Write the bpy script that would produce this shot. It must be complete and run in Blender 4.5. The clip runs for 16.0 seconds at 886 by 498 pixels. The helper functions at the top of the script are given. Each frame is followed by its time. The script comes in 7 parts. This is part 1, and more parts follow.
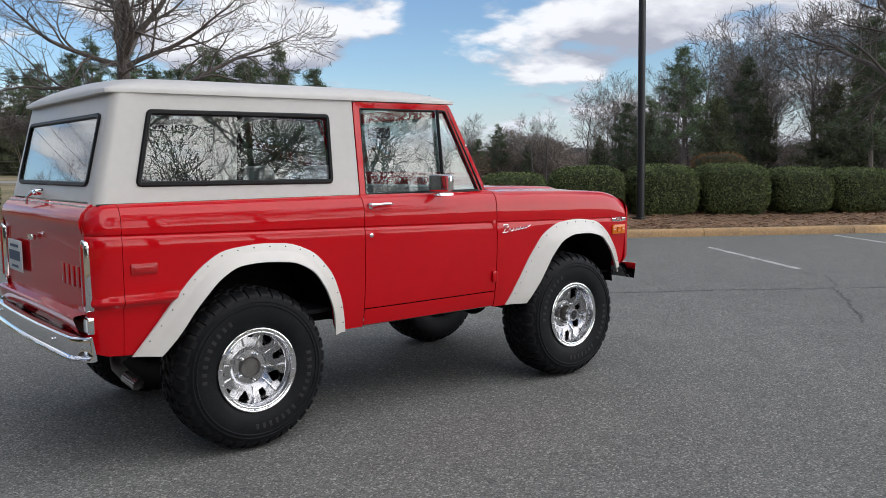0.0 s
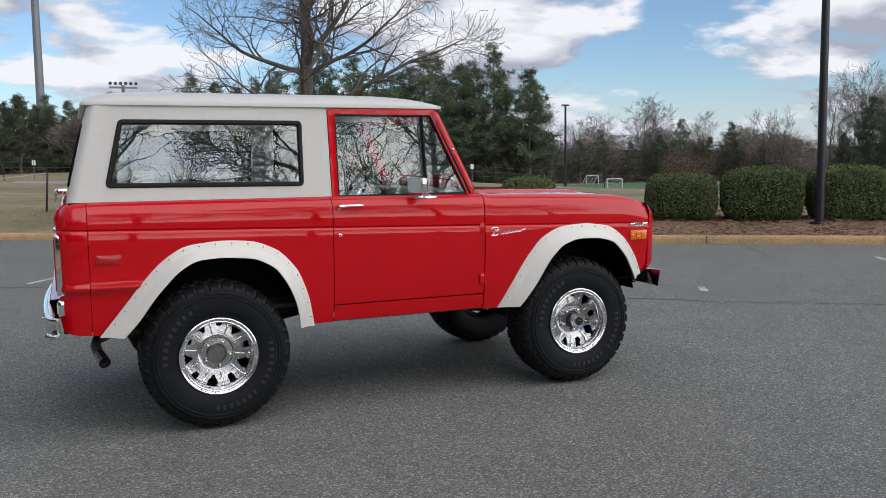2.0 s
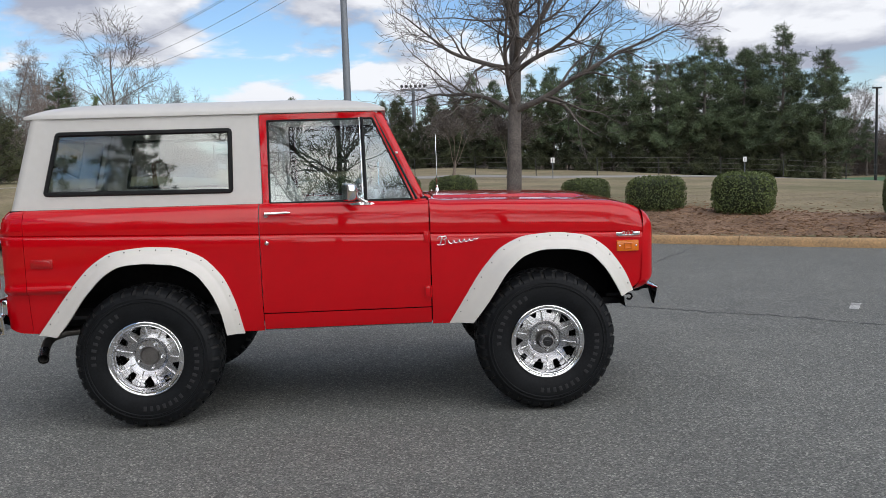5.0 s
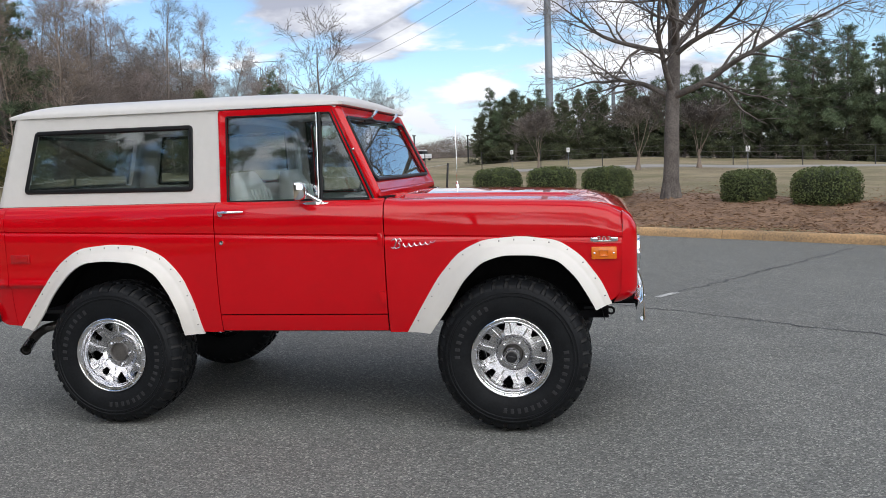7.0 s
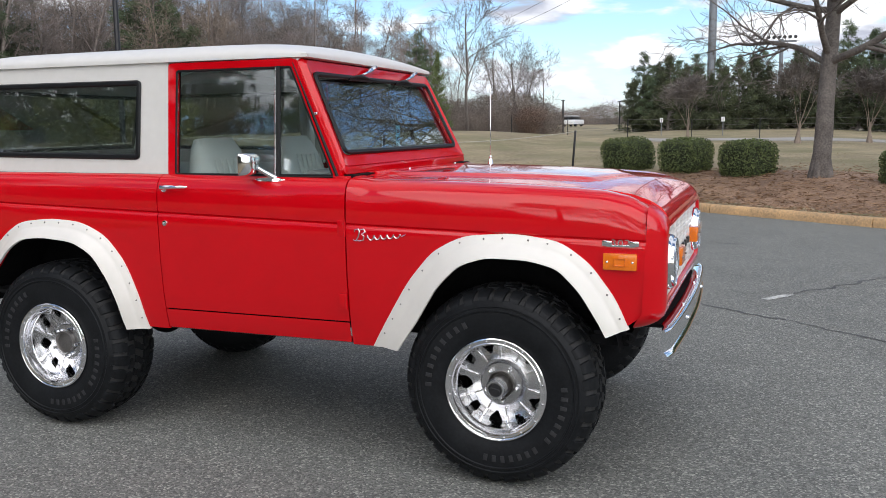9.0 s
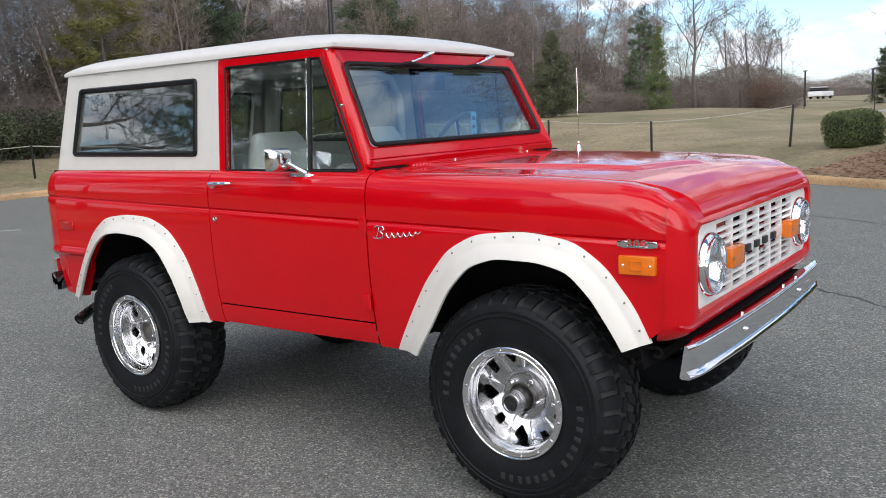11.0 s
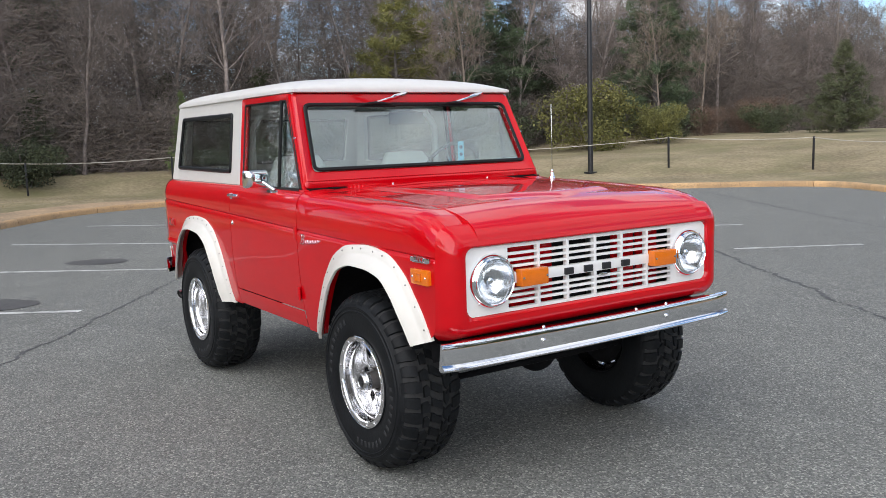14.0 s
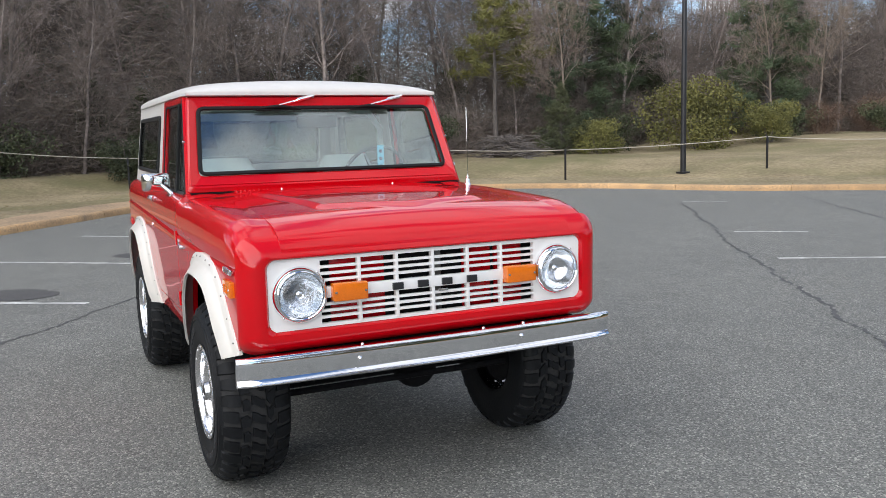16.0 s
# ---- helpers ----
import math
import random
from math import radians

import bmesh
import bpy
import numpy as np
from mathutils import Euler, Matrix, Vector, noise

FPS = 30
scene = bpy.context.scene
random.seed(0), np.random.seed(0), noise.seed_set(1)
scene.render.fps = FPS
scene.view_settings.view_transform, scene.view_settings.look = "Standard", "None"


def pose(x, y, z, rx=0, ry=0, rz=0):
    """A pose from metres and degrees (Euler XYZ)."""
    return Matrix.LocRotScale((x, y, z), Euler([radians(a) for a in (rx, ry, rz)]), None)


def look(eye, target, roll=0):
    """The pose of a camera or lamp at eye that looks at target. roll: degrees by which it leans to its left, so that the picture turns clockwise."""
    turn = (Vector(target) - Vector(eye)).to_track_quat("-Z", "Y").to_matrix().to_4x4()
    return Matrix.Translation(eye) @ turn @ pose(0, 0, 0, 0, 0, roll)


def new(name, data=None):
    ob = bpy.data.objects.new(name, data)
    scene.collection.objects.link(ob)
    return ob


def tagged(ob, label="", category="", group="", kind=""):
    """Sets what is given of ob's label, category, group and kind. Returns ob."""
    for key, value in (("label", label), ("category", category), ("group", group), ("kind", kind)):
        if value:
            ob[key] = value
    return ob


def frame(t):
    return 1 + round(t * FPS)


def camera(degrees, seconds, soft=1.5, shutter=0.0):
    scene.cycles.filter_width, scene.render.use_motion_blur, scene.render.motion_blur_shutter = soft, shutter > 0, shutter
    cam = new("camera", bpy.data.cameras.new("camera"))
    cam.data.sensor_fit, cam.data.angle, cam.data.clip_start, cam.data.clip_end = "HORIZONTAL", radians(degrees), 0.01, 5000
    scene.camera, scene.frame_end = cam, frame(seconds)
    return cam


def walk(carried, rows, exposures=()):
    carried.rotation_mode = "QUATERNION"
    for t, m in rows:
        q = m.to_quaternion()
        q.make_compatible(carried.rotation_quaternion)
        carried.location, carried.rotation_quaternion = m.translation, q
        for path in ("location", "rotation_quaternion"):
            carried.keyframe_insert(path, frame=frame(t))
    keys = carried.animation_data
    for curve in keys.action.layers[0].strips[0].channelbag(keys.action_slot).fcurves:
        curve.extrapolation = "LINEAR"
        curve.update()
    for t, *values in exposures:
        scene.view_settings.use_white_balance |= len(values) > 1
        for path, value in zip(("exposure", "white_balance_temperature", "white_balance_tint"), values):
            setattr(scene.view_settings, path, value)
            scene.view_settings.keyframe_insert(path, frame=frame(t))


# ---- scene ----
cam = camera(54.1, 16.0, soft=0.5)
PATH = [
    (0, (-1.956, -4.876, 1.47), (-0.718, -3.318, 1.267), -0.8),
    (0.5, (-1.647, -5.123, 1.466), (-0.547, -3.466, 1.263), -0.8),
    (1, (-1.355, -5.353, 1.472), (-0.37, -3.624, 1.268), -0.7),
    (1.5, (-1.012, -5.518, 1.47), (-0.102, -3.748, 1.268), -0.8),
    (2, (-0.719, -5.75, 1.476), (0.065, -3.92, 1.278), -0.8),
    (2.5, (-0.395, -5.888, 1.47), (0.288, -4.019, 1.274), -1.3),
    (3, (-0.037, -5.953, 1.48), (0.585, -4.063, 1.277), -1.2),
    (3.5, (0.346, -6.065, 1.487), (0.831, -4.135, 1.293), -1.3),
    (3.7, (0.492, -6.082, 1.485), (0.895, -4.132, 1.293), -1.5),
    (5.8, (2.033, -5.751, 1.484), (1.99, -3.761, 1.293), -1.9),
    (6, (2.182, -5.729, 1.48), (2.074, -3.741, 1.293), -2.0),
    (6.5, (2.526, -5.616, 1.494), (2.25, -3.644, 1.301), -2.2),
    (7, (2.834, -5.412, 1.48), (2.468, -3.457, 1.276), -2.1),
    (7.5, (3.088, -5.203, 1.482), (2.649, -3.266, 1.247), -1.1),
    (8, (3.22, -4.883, 1.474), (2.691, -2.97, 1.226), -1.1),
    (8.5, (3.289, -4.529, 1.49), (2.709, -2.634, 1.224), -0.7),
    (8.7, (3.32, -4.388, 1.49), (2.694, -2.508, 1.219), -0.6),
    (10.8, (3.866, -3.538, 1.49), (2.756, -1.902, 1.189), -2.5),
    (11, (3.994, -3.535, 1.492), (2.827, -1.939, 1.19), -2.7),
    (11.5, (4.36, -3.487, 1.5), (2.943, -2.104, 1.219), -2.4),
    (12, (4.738, -3.493, 1.501), (3.273, -2.161, 1.219), -2.3),
    (12.5, (5.067, -3.434, 1.52), (3.555, -2.154, 1.244), -2.4),
    (13, (5.404, -3.248, 1.539), (3.856, -2.01, 1.272), -1.6),
    (13.5, (5.593, -2.972, 1.546), (4.013, -1.775, 1.28), -1.8),
    (14, (5.835, -2.727, 1.54), (4.182, -1.63, 1.284), -1.8),
    (14.5, (5.98, -2.473, 1.546), (4.272, -1.464, 1.292), -1.9),
    (15, (6.051, -2.19, 1.563), (4.327, -1.208, 1.308), -1.4),
    (15.5, (6.217, -1.866, 1.571), (4.458, -0.949, 1.319), -1.5),
    (16, (6.31, -1.532, 1.552), (4.516, -0.686, 1.295), -1.5),
]
walk(cam, [(t, look(eye, target, roll)) for t, eye, target, roll in PATH],
     [(0.0, 0.1), (3.5, -0.02), (7.0, 0.28), (11.0, 0.5), (16.0, 0.65)])

# ---------------------------------------------------------------- light
SUN_EL, SUN_AZ = 34.0, -60.0      # degrees; azimuth from +x towards +y


def node(nt, kind, **inputs):
    n = nt.nodes.new(kind)
    for k, v in inputs.items():
        n.inputs[k.replace("_", " ")].default_value = v
    return n


def make_world():
    w = bpy.data.worlds.new("sky")
    scene.world = w
    w.use_nodes = True
    nt = w.node_tree
    nt.nodes.clear()
    out = nt.nodes.new("ShaderNodeOutputWorld")
    bg = node(nt, "ShaderNodeBackground", Strength=0.1)
    sky = nt.nodes.new("ShaderNodeTexSky")
    sky.sky_type = "NISHITA"
    sky.sun_disc = False
    sky.sun_elevation = radians(SUN_EL)
    sky.sun_rotation = radians(90 - SUN_AZ)
    sky.air_density, sky.dust_density = 1.0, 0.15
    # clouds: noise on a level deck overhead, so that the puffs flatten towards the horizon
    def maths(kind, a, b=None):
        n = nt.nodes.new("ShaderNodeMath")
        n.operation = kind
        for i, v in enumerate((a, b)):
            if v is None:
                continue
            if isinstance(v, (int, float)):
                n.inputs[i].default_value = v
            else:
                nt.links.new(v, n.inputs[i])
        return n.outputs[0]
    tc = nt.nodes.new("ShaderNodeTexCoord")
    sep = nt.nodes.new("ShaderNodeSeparateXYZ")
    nt.links.new(tc.outputs["Generated"], sep.inputs[0])
    up = maths("MAXIMUM", sep.outputs["Z"], 0.0)

    def deck(lift):
        h = maths("ADD", up, 0.24 + lift)
        c = nt.nodes.new("ShaderNodeCombineXYZ")
        for k in ("X", "Y"):
            nt.links.new(maths("DIVIDE", sep.outputs[k], h), c.inputs[k])
        mp = nt.nodes.new("ShaderNodeMapping")
        mp.inputs["Location"].default_value = CLOUD_SHIFT
        nt.links.new(c.outputs[0], mp.inputs[0])
        n = node(nt, "ShaderNodeTexNoise", Scale=2.3, Detail=8.0, Roughness=0.52, Distortion=0.15)
        nt.links.new(mp.outputs[0], n.inputs["Vector"])
        return n.outputs["Fac"]
    dense, above = deck(0.0), deck(0.03)
    mask = nt.nodes.new("ShaderNodeMapRange")
    mask.inputs["From Min"].default_value, mask.inputs["From Max"].default_value = CLOUD_COVER
    mask.interpolation_type = "SMOOTHSTEP"
    nt.links.new(dense, mask.inputs["Value"])
    # sunlit tops, grey undersides, thick parts duller
    lit = maths("ADD", 0.60, maths("MULTIPLY", maths("SUBTRACT", dense, above), 4.5))
    lit = maths("SUBTRACT", lit, maths("MULTIPLY", maths("MAXIMUM", maths("SUBTRACT", dense, 0.57), 0.0), 3.0))
    ramp = nt.nodes.new("ShaderNodeValToRGB")
    ramp.color_ramp.elements[0].position, ramp.color_ramp.elements[0].color = 0.15, CLOUD_DARK
    ramp.color_ramp.elements[1].position, ramp.color_ramp.elements[1].color = 0.85, CLOUD_LIGHT
    nt.links.new(lit, ramp.inputs[0])
    mix = nt.nodes.new("ShaderNodeMix"); mix.data_type = "RGBA"
    nt.links.new(mask.outputs[0], mix.inputs["Factor"])
    gain = nt.nodes.new("ShaderNodeMix"); gain.data_type = "RGBA"; gain.blend_type = "MULTIPLY"
    gain.inputs["Factor"].default_value = 1.0
    gain.inputs["B"].default_value = SKY_GAIN
    nt.links.new(sky.outputs[0], gain.inputs["A"])
    nt.links.new(gain.outputs["Result"], mix.inputs["A"])
    nt.links.new(ramp.outputs[0], mix.inputs["B"])
    # the cloud deck closes up towards the horizon
    low = nt.nodes.new("ShaderNodeMapRange")
    low.interpolation_type = "SMOOTHSTEP"
    low.inputs["From Min"].default_value, low.inputs["From Max"].default_value = 0.10, 0.0
    low.inputs["To Max"].default_value = 0.7
    nt.links.new(up, low.inputs["Value"])
    haze = nt.nodes.new("ShaderNodeMix"); haze.data_type = "RGBA"
    haze.inputs["B"].default_value = HORIZON
    nt.links.new(low.outputs[0], haze.inputs["Factor"])
    nt.links.new(mix.outputs["Result"], haze.inputs["A"])
    nt.links.new(haze.outputs["Result"], bg.inputs["Color"])
    nt.links.new(bg.outputs[0], out.inputs[0])


HORIZON = (5.6, 6.1, 7.2, 1.0)
CLOUD_SHIFT = (4.88, 0.85, -11.98)
CLOUD_COVER = (0.44, 0.545)
CLOUD_DARK = (4.0, 4.25, 5.2, 1.0)
CLOUD_LIGHT = (8.8, 9.0, 9.5, 1.0)
SKY_GAIN = (0.86, 1.02, 1.22, 1.0)
make_world()
sun_data = bpy.data.lights.new("sun", "SUN")
sun_data.energy, sun_data.angle, sun_data.color = 3.0, radians(95), (1.0, 0.95, 0.89)
sun = new("sun", sun_data)
sun.matrix_world = look((math.cos(radians(SUN_AZ)) * 30, math.sin(radians(SUN_AZ)) * 30, 30 * math.tan(radians(SUN_EL))), (0, 0, 0))

# ---------------------------------------------------------------- materials


def mat(name, base, rough=0.5, metal=0.0, var=0.12, scale=4.0, fine=60.0, bump=0.0, bscale=120.0, coat=0.0, spec=0.5, tint=None, per_object=0.0, sub=0.0):
    """A surface with two scales of colour variation, a little roughness variation and fine relief."""
    m = bpy.data.materials.new(name)
    m.use_nodes = True
    nt = m.node_tree
    b = nt.nodes["Principled BSDF"]
    b.inputs["Metallic"].default_value = metal
    b.inputs["Specular IOR Level"].default_value = spec
    b.inputs["Coat Weight"].default_value = coat
    b.inputs["Coat Roughness"].default_value = 0.02
    tc = nt.nodes.new("ShaderNodeTexCoord")
    a = node(nt, "ShaderNodeTexNoise", Scale=scale, Detail=4.0, Roughness=0.6)
    f = node(nt, "ShaderNodeTexNoise", Scale=fine, Detail=3.0, Roughness=0.6)
    nt.links.new(tc.outputs["Object"], a.inputs["Vector"])
    nt.links.new(tc.outputs["Object"], f.inputs["Vector"])
    add = nt.nodes.new("ShaderNodeMath"); add.operation = "ADD"
    nt.links.new(a.outputs["Fac"], add.inputs[0]); nt.links.new(f.outputs["Fac"], add.inputs[1])
    mr = nt.nodes.new("ShaderNodeMapRange")
    mr.inputs["From Min"].default_value, mr.inputs["From Max"].default_value = 0.7, 1.3
    nt.links.new(add.outputs[0], mr.inputs["Value"])
    mix = nt.nodes.new("ShaderNodeMix"); mix.data_type = "RGBA"
    t = tint or base
    mix.inputs["A"].default_value = (*[c * (1 - var) for c in base], 1)
    mix.inputs["B"].default_value = (*[min(1, c * (1 + var)) for c in t], 1)
    nt.links.new(mr.outputs[0], mix.inputs["Factor"])
    colour = mix.outputs["Result"]
    if per_object:
        oi = nt.nodes.new("ShaderNodeObjectInfo")
        hs = nt.nodes.new("ShaderNodeHueSaturation")
        m2 = nt.nodes.new("ShaderNodeMapRange")
        m2.inputs["To Min"].default_value, m2.inputs["To Max"].default_value = 1 - per_object, 1 + per_object
        nt.links.new(oi.outputs["Random"], m2.inputs["Value"])
        nt.links.new(m2.outputs[0], hs.inputs["Value"])
        nt.links.new(colour, hs.inputs["Color"])
        colour = hs.outputs["Color"]
    nt.links.new(colour, b.inputs["Base Color"])
    r = nt.nodes.new("ShaderNodeMapRange")
    r.inputs["To Min"].default_value, r.inputs["To Max"].default_value = rough * 0.88, min(1, rough * 1.12)
    nt.links.new(a.outputs["Fac"], r.inputs["Value"])
    nt.links.new(r.outputs[0], b.inputs["Roughness"])
    if bump:
        n = node(nt, "ShaderNodeTexNoise", Scale=bscale, Detail=3.0)
        nt.links.new(tc.outputs["Object"], n.inputs["Vector"])
        bp = node(nt, "ShaderNodeBump", Strength=bump, Distance=0.004)
        nt.links.new(n.outputs["Fac"], bp.inputs["Height"])
        nt.links.new(bp.outputs[0], b.inputs["Normal"])
    return m


def glass_mat(name, tint, r0=0.05, fall=3.0):
    """Thin pane: sees through, mirrors the surroundings more at grazing angles; r0 is what one face mirrors head on."""
    m = bpy.data.materials.new(name)
    m.use_nodes = True
    nt = m.node_tree
    nt.nodes.clear()
    out = nt.nodes.new("ShaderNodeOutputMaterial")
    tr = nt.nodes.new("ShaderNodeBsdfTransparent"); tr.inputs[0].default_value = (*tint, 1)
    gl = nt.nodes.new("ShaderNodeBsdfGlossy"); gl.inputs["Roughness"].default_value = 0.0
    lw = node(nt, "ShaderNodeLayerWeight", Blend=0.5)
    pw = nt.nodes.new("ShaderNodeMath"); pw.operation = "POWER"; pw.inputs[1].default_value = fall
    ma = nt.nodes.new("ShaderNodeMath"); ma.operation = "MULTIPLY_ADD"
    ma.inputs[1].default_value, ma.inputs[2].default_value = 1 - r0, r0
    mx = nt.nodes.new("ShaderNodeMixShader")
    nt.links.new(lw.outputs["Facing"], pw.inputs[0]); nt.links.new(pw.outputs[0], ma.inputs[0]); nt.links.new(ma.outputs[0], mx.inputs[0])
    nt.links.new(tr.outputs[0], mx.inputs[1]); nt.links.new(gl.outputs[0], mx.inputs[2])
    nt.links.new(mx.outputs[0], out.inputs[0])
    return m


def asphalt_mat():
    m = mat("asphalt", (0.175, 0.178, 0.163), 0.85, var=0.12, scale=0.35, fine=2.2)
    nt = m.node_tree
    b = nt.nodes["Principled BSDF"]
    old = b.inputs["Base Color"].links[0].from_socket
    tc = nt.nodes.new("ShaderNodeTexCoord")
    v = node(nt, "ShaderNodeTexVoronoi", Scale=115.0)
    nt.links.new(tc.outputs["Object"], v.inputs["Vector"])
    ramp = nt.nodes.new("ShaderNodeValToRGB")
    e = ramp.color_ramp.elements
    e[0].position, e[0].color = 0.05, (0.46, 0.46, 0.46, 1)
    e[1].position, e[1].color = 0.97, (1.95, 1.92, 1.83, 1)
    k = e.new(0.55); k.color = (0.85, 0.85, 0.85, 1)
    k = e.new(0.86); k.color = (1.15, 1.14, 1.12, 1)
    sepc = nt.nodes.new("ShaderNodeSeparateColor")
    nt.links.new(v.outputs["Color"], sepc.inputs[0])
    nt.links.new(sepc.outputs[0], ramp.inputs[0])
    mx = nt.nodes.new("ShaderNodeMix"); mx.data_type = "RGBA"; mx.blend_type = "MULTIPLY"
    mx.inputs["Factor"].default_value = 1.0
    nt.links.new(old, mx.inputs["A"]); nt.links.new(ramp.outputs[0], mx.inputs["B"])
    nt.links.new(mx.outputs["Result"], b.inputs["Base Color"])
    bp = node(nt, "ShaderNodeBump", Strength=0.75, Distance=0.004)
    nt.links.new(v.outputs["Distance"], bp.inputs["Height"])
    bp.invert = True
    nt.links.new(bp.outputs[0], b.inputs["Normal"])
    return m


RED = mat("red_paint", (0.52, 0.0006, 0.0054), 0.45, var=0.04, scale=1.5, fine=9, bump=0.16, bscale=4.0, coat=1.0, spec=0.03)
RED.node_tree.nodes["Principled BSDF"].inputs["Coat IOR"].default_value = 1.48
RED.node_tree.links.new(RED.node_tree.nodes["Bump"].outputs[0], RED.node_tree.nodes["Principled BSDF"].inputs["Coat Normal"])     # slightly wavy panels
WHITE = mat("white_paint", (0.68, 0.652, 0.60), 0.38, var=0.03, scale=2, fine=20, coat=0.35)
ROOFW = mat("hardtop_paint", (0.60, 0.583, 0.55), 0.42, var=0.03, scale=2, fine=25, coat=0.2)
GRILLEW = mat("grille_white", (0.78, 0.77, 0.75), 0.35, var=0.03, scale=3, fine=25, coat=0.3)
CHROME = mat("chrome", (0.86, 0.87, 0.89), 0.06, 1.0, var=0.03, scale=6, fine=40)
ALLOY = mat("polished_alloy", (0.56, 0.56, 0.57), 0.24, 1.0, var=0.08, scale=14, fine=90, bump=0.05, bscale=300)
BARREL = mat("polished_rim", (0.88, 0.88, 0.89), 0.13, 1.0, var=0.06, scale=14, fine=90, bump=0.04, bscale=200)
REFLECT = mat("silvered_reflector", (0.72, 0.74, 0.76), 0.16, 1.0, var=0.04, scale=12, fine=60, bump=0.35, bscale=45)
STEELD = mat("dark_hub_steel", (0.20, 0.19, 0.18), 0.45, 0.9, var=0.2, scale=20, fine=120)
RUBBER = mat("tyre_rubber", (0.0085, 0.0093, 0.0105), 0.5, var=0.35, scale=8, fine=70, bump=0.2, bscale=90, spec=0.16)
RUBBERL = mat("tyre_lettering", (0.0165, 0.017, 0.0185), 0.75, var=0.2, scale=10, fine=60)
DUSTR = mat("dusty_rubber", (0.020, 0.020, 0.020), 0.85, var=0.4, scale=12, fine=80)
GASKET = mat("black_gasket", (0.006, 0.0065, 0.007), 0.42, var=0.2, scale=10, fine=60, spec=0.25)
UNDER = mat("black_underbody", (0.010, 0.010, 0.011), 0.8, var=0.35, scale=6, fine=40, bump=0.2, bscale=60, spec=0.08)
BLACKM = mat("black_metal", (0.014, 0.014, 0.016), 0.4, 0.0, var=0.2, scale=5, fine=50, bump=0.1)
AMBER = mat("amber_plastic", (0.72, 0.16, 0.005), 0.22, var=0.1, scale=25, fine=160, coat=0.6)
REDLENS = mat("red_lens", (0.40, 0.004, 0.006), 0.25, var=0.08, scale=25, fine=120, coat=0.6)
LENS = glass_mat("lamp_glass", (0.97, 0.98, 0.99), 0.05)
GLASS = glass_mat("window_glass", (0.84, 0.89, 0.88), 0.14)
SCREEN = glass_mat("windscreen_glass", (0.90, 1.0, 0.98), 0.16, 2.3)
VINYL = mat("white_vinyl", (0.80, 0.82, 0.81), 0.5, var=0.05, scale=6, fine=60, bump=0.15, bscale=140)
WHEELG = mat("steering_wheel_grey", (0.07, 0.075, 0.078), 0.4, var=0.1, scale=8, fine=60)
TAGBLUE = mat("tag_blue", (0.16, 0.50, 0.68), 0.6, var=0.06, scale=10, fine=60)
TRIMG = mat("interior_grey", (0.33, 0.35, 0.36), 0.6, var=0.08, scale=5, fine=50, bump=0.1)
CARPET = mat("black_carpet", (0.02, 0.02, 0.022), 0.95, var=0.3, scale=8, fine=160, bump=0.3)
BADGE = mat("badge_black", (0.02, 0.02, 0.022), 0.3, var=0.1, scale=10, fine=50)
PLATEW = mat("plate_white", (0.62, 0.66, 0.66), 0.45, var=0.06, scale=10, fine=60)
PLATEB = mat("plate_ink", (0.05, 0.09, 0.16), 0.5, var=0.1, scale=10, fine=60)
ASPHALT = asphalt_mat()
PAINTL = mat("worn_line_paint", (0.19, 0.19, 0.182), 0.8, var=0.12, scale=5, fine=60, bump=0.3, bscale=90, tint=(0.60, 0.60, 0.57))
CRACK = mat("crack_filler", (0.075, 0.075, 0.075), 0.8, var=0.3, scale=6, fine=50)
STAIN = mat("oil_stain", (0.07, 0.068, 0.066), 0.75, var=0.3, scale=2.5, fine=40, bump=0.3, bscale=95)
CONCRETE = mat("kerb_concrete", (0.36, 0.255, 0.155), 0.85, var=0.33, scale=1.2, fine=30, bump=0.4, bscale=70, tint=(0.46, 0.285, 0.135), per_object=0.12)
POLEG = mat("galvanised_steel", (0.17, 0.185, 0.205), 0.5, 0.3, var=0.15, scale=1.5, fine=20)

# ---------------------------------------------------------------- helpers for building


def part(name, bm, material, parent=None, label="", smooth=True, sharp=38):
    me = bpy.data.meshes.new(name)
    bmesh.ops.recalc_face_normals(bm, faces=bm.faces)
    bm.to_mesh(me)
    bm.free()
    me.materials.append(material)
    if smooth:
        me.polygons.foreach_set("use_smooth", [True] * len(me.polygons))
        me.set_sharp_from_angle(angle=radians(sharp))
    ob = new(name, me)
    if parent:
        ob.parent = parent
    if label:
        ob["label"] = label
    return ob


def raw(name, verts, faces, material, parent=None, label="", smooth=False):
    me = bpy.data.meshes.new(name)
    me.from_pydata(verts, [], faces)
    me.materials.append(material)
    if smooth:
        me.polygons.foreach_set("use_smooth", [True] * len(me.polygons))
    ob = new(name, me)
    if parent:
        ob.parent = parent
    if label:
        ob["label"] = label
    return ob


def thing(name, label, category, group="", kind="", at=(0, 0, 0)):
    ob = new(name)
    ob.location = at
    ob.empty_display_size = 0.1
    return tagged(ob, label, category, group, kind)


def put_box(bm, x0, x1, y0, y1, z0, z1, bevel=0.0, m=None):
    c = bmesh.ops.create_cube(bm, size=1.0)
    vs = c["verts"]
    for v in vs:
        v.co = Vector(((x0 + x1) / 2 + v.co.x * (x1 - x0), (y0 + y1) / 2 + v.co.y * (y1 - y0), (z0 + z1) / 2 + v.co.z * (z1 - z0)))
        if m:
            v.co = m @ v.co
    if bevel:
        es = list({e for v in vs for e in v.link_edges})
        bmesh.ops.bevel(bm, geom=es, offset=bevel, segments=2, affect="EDGES", profile=0.6)


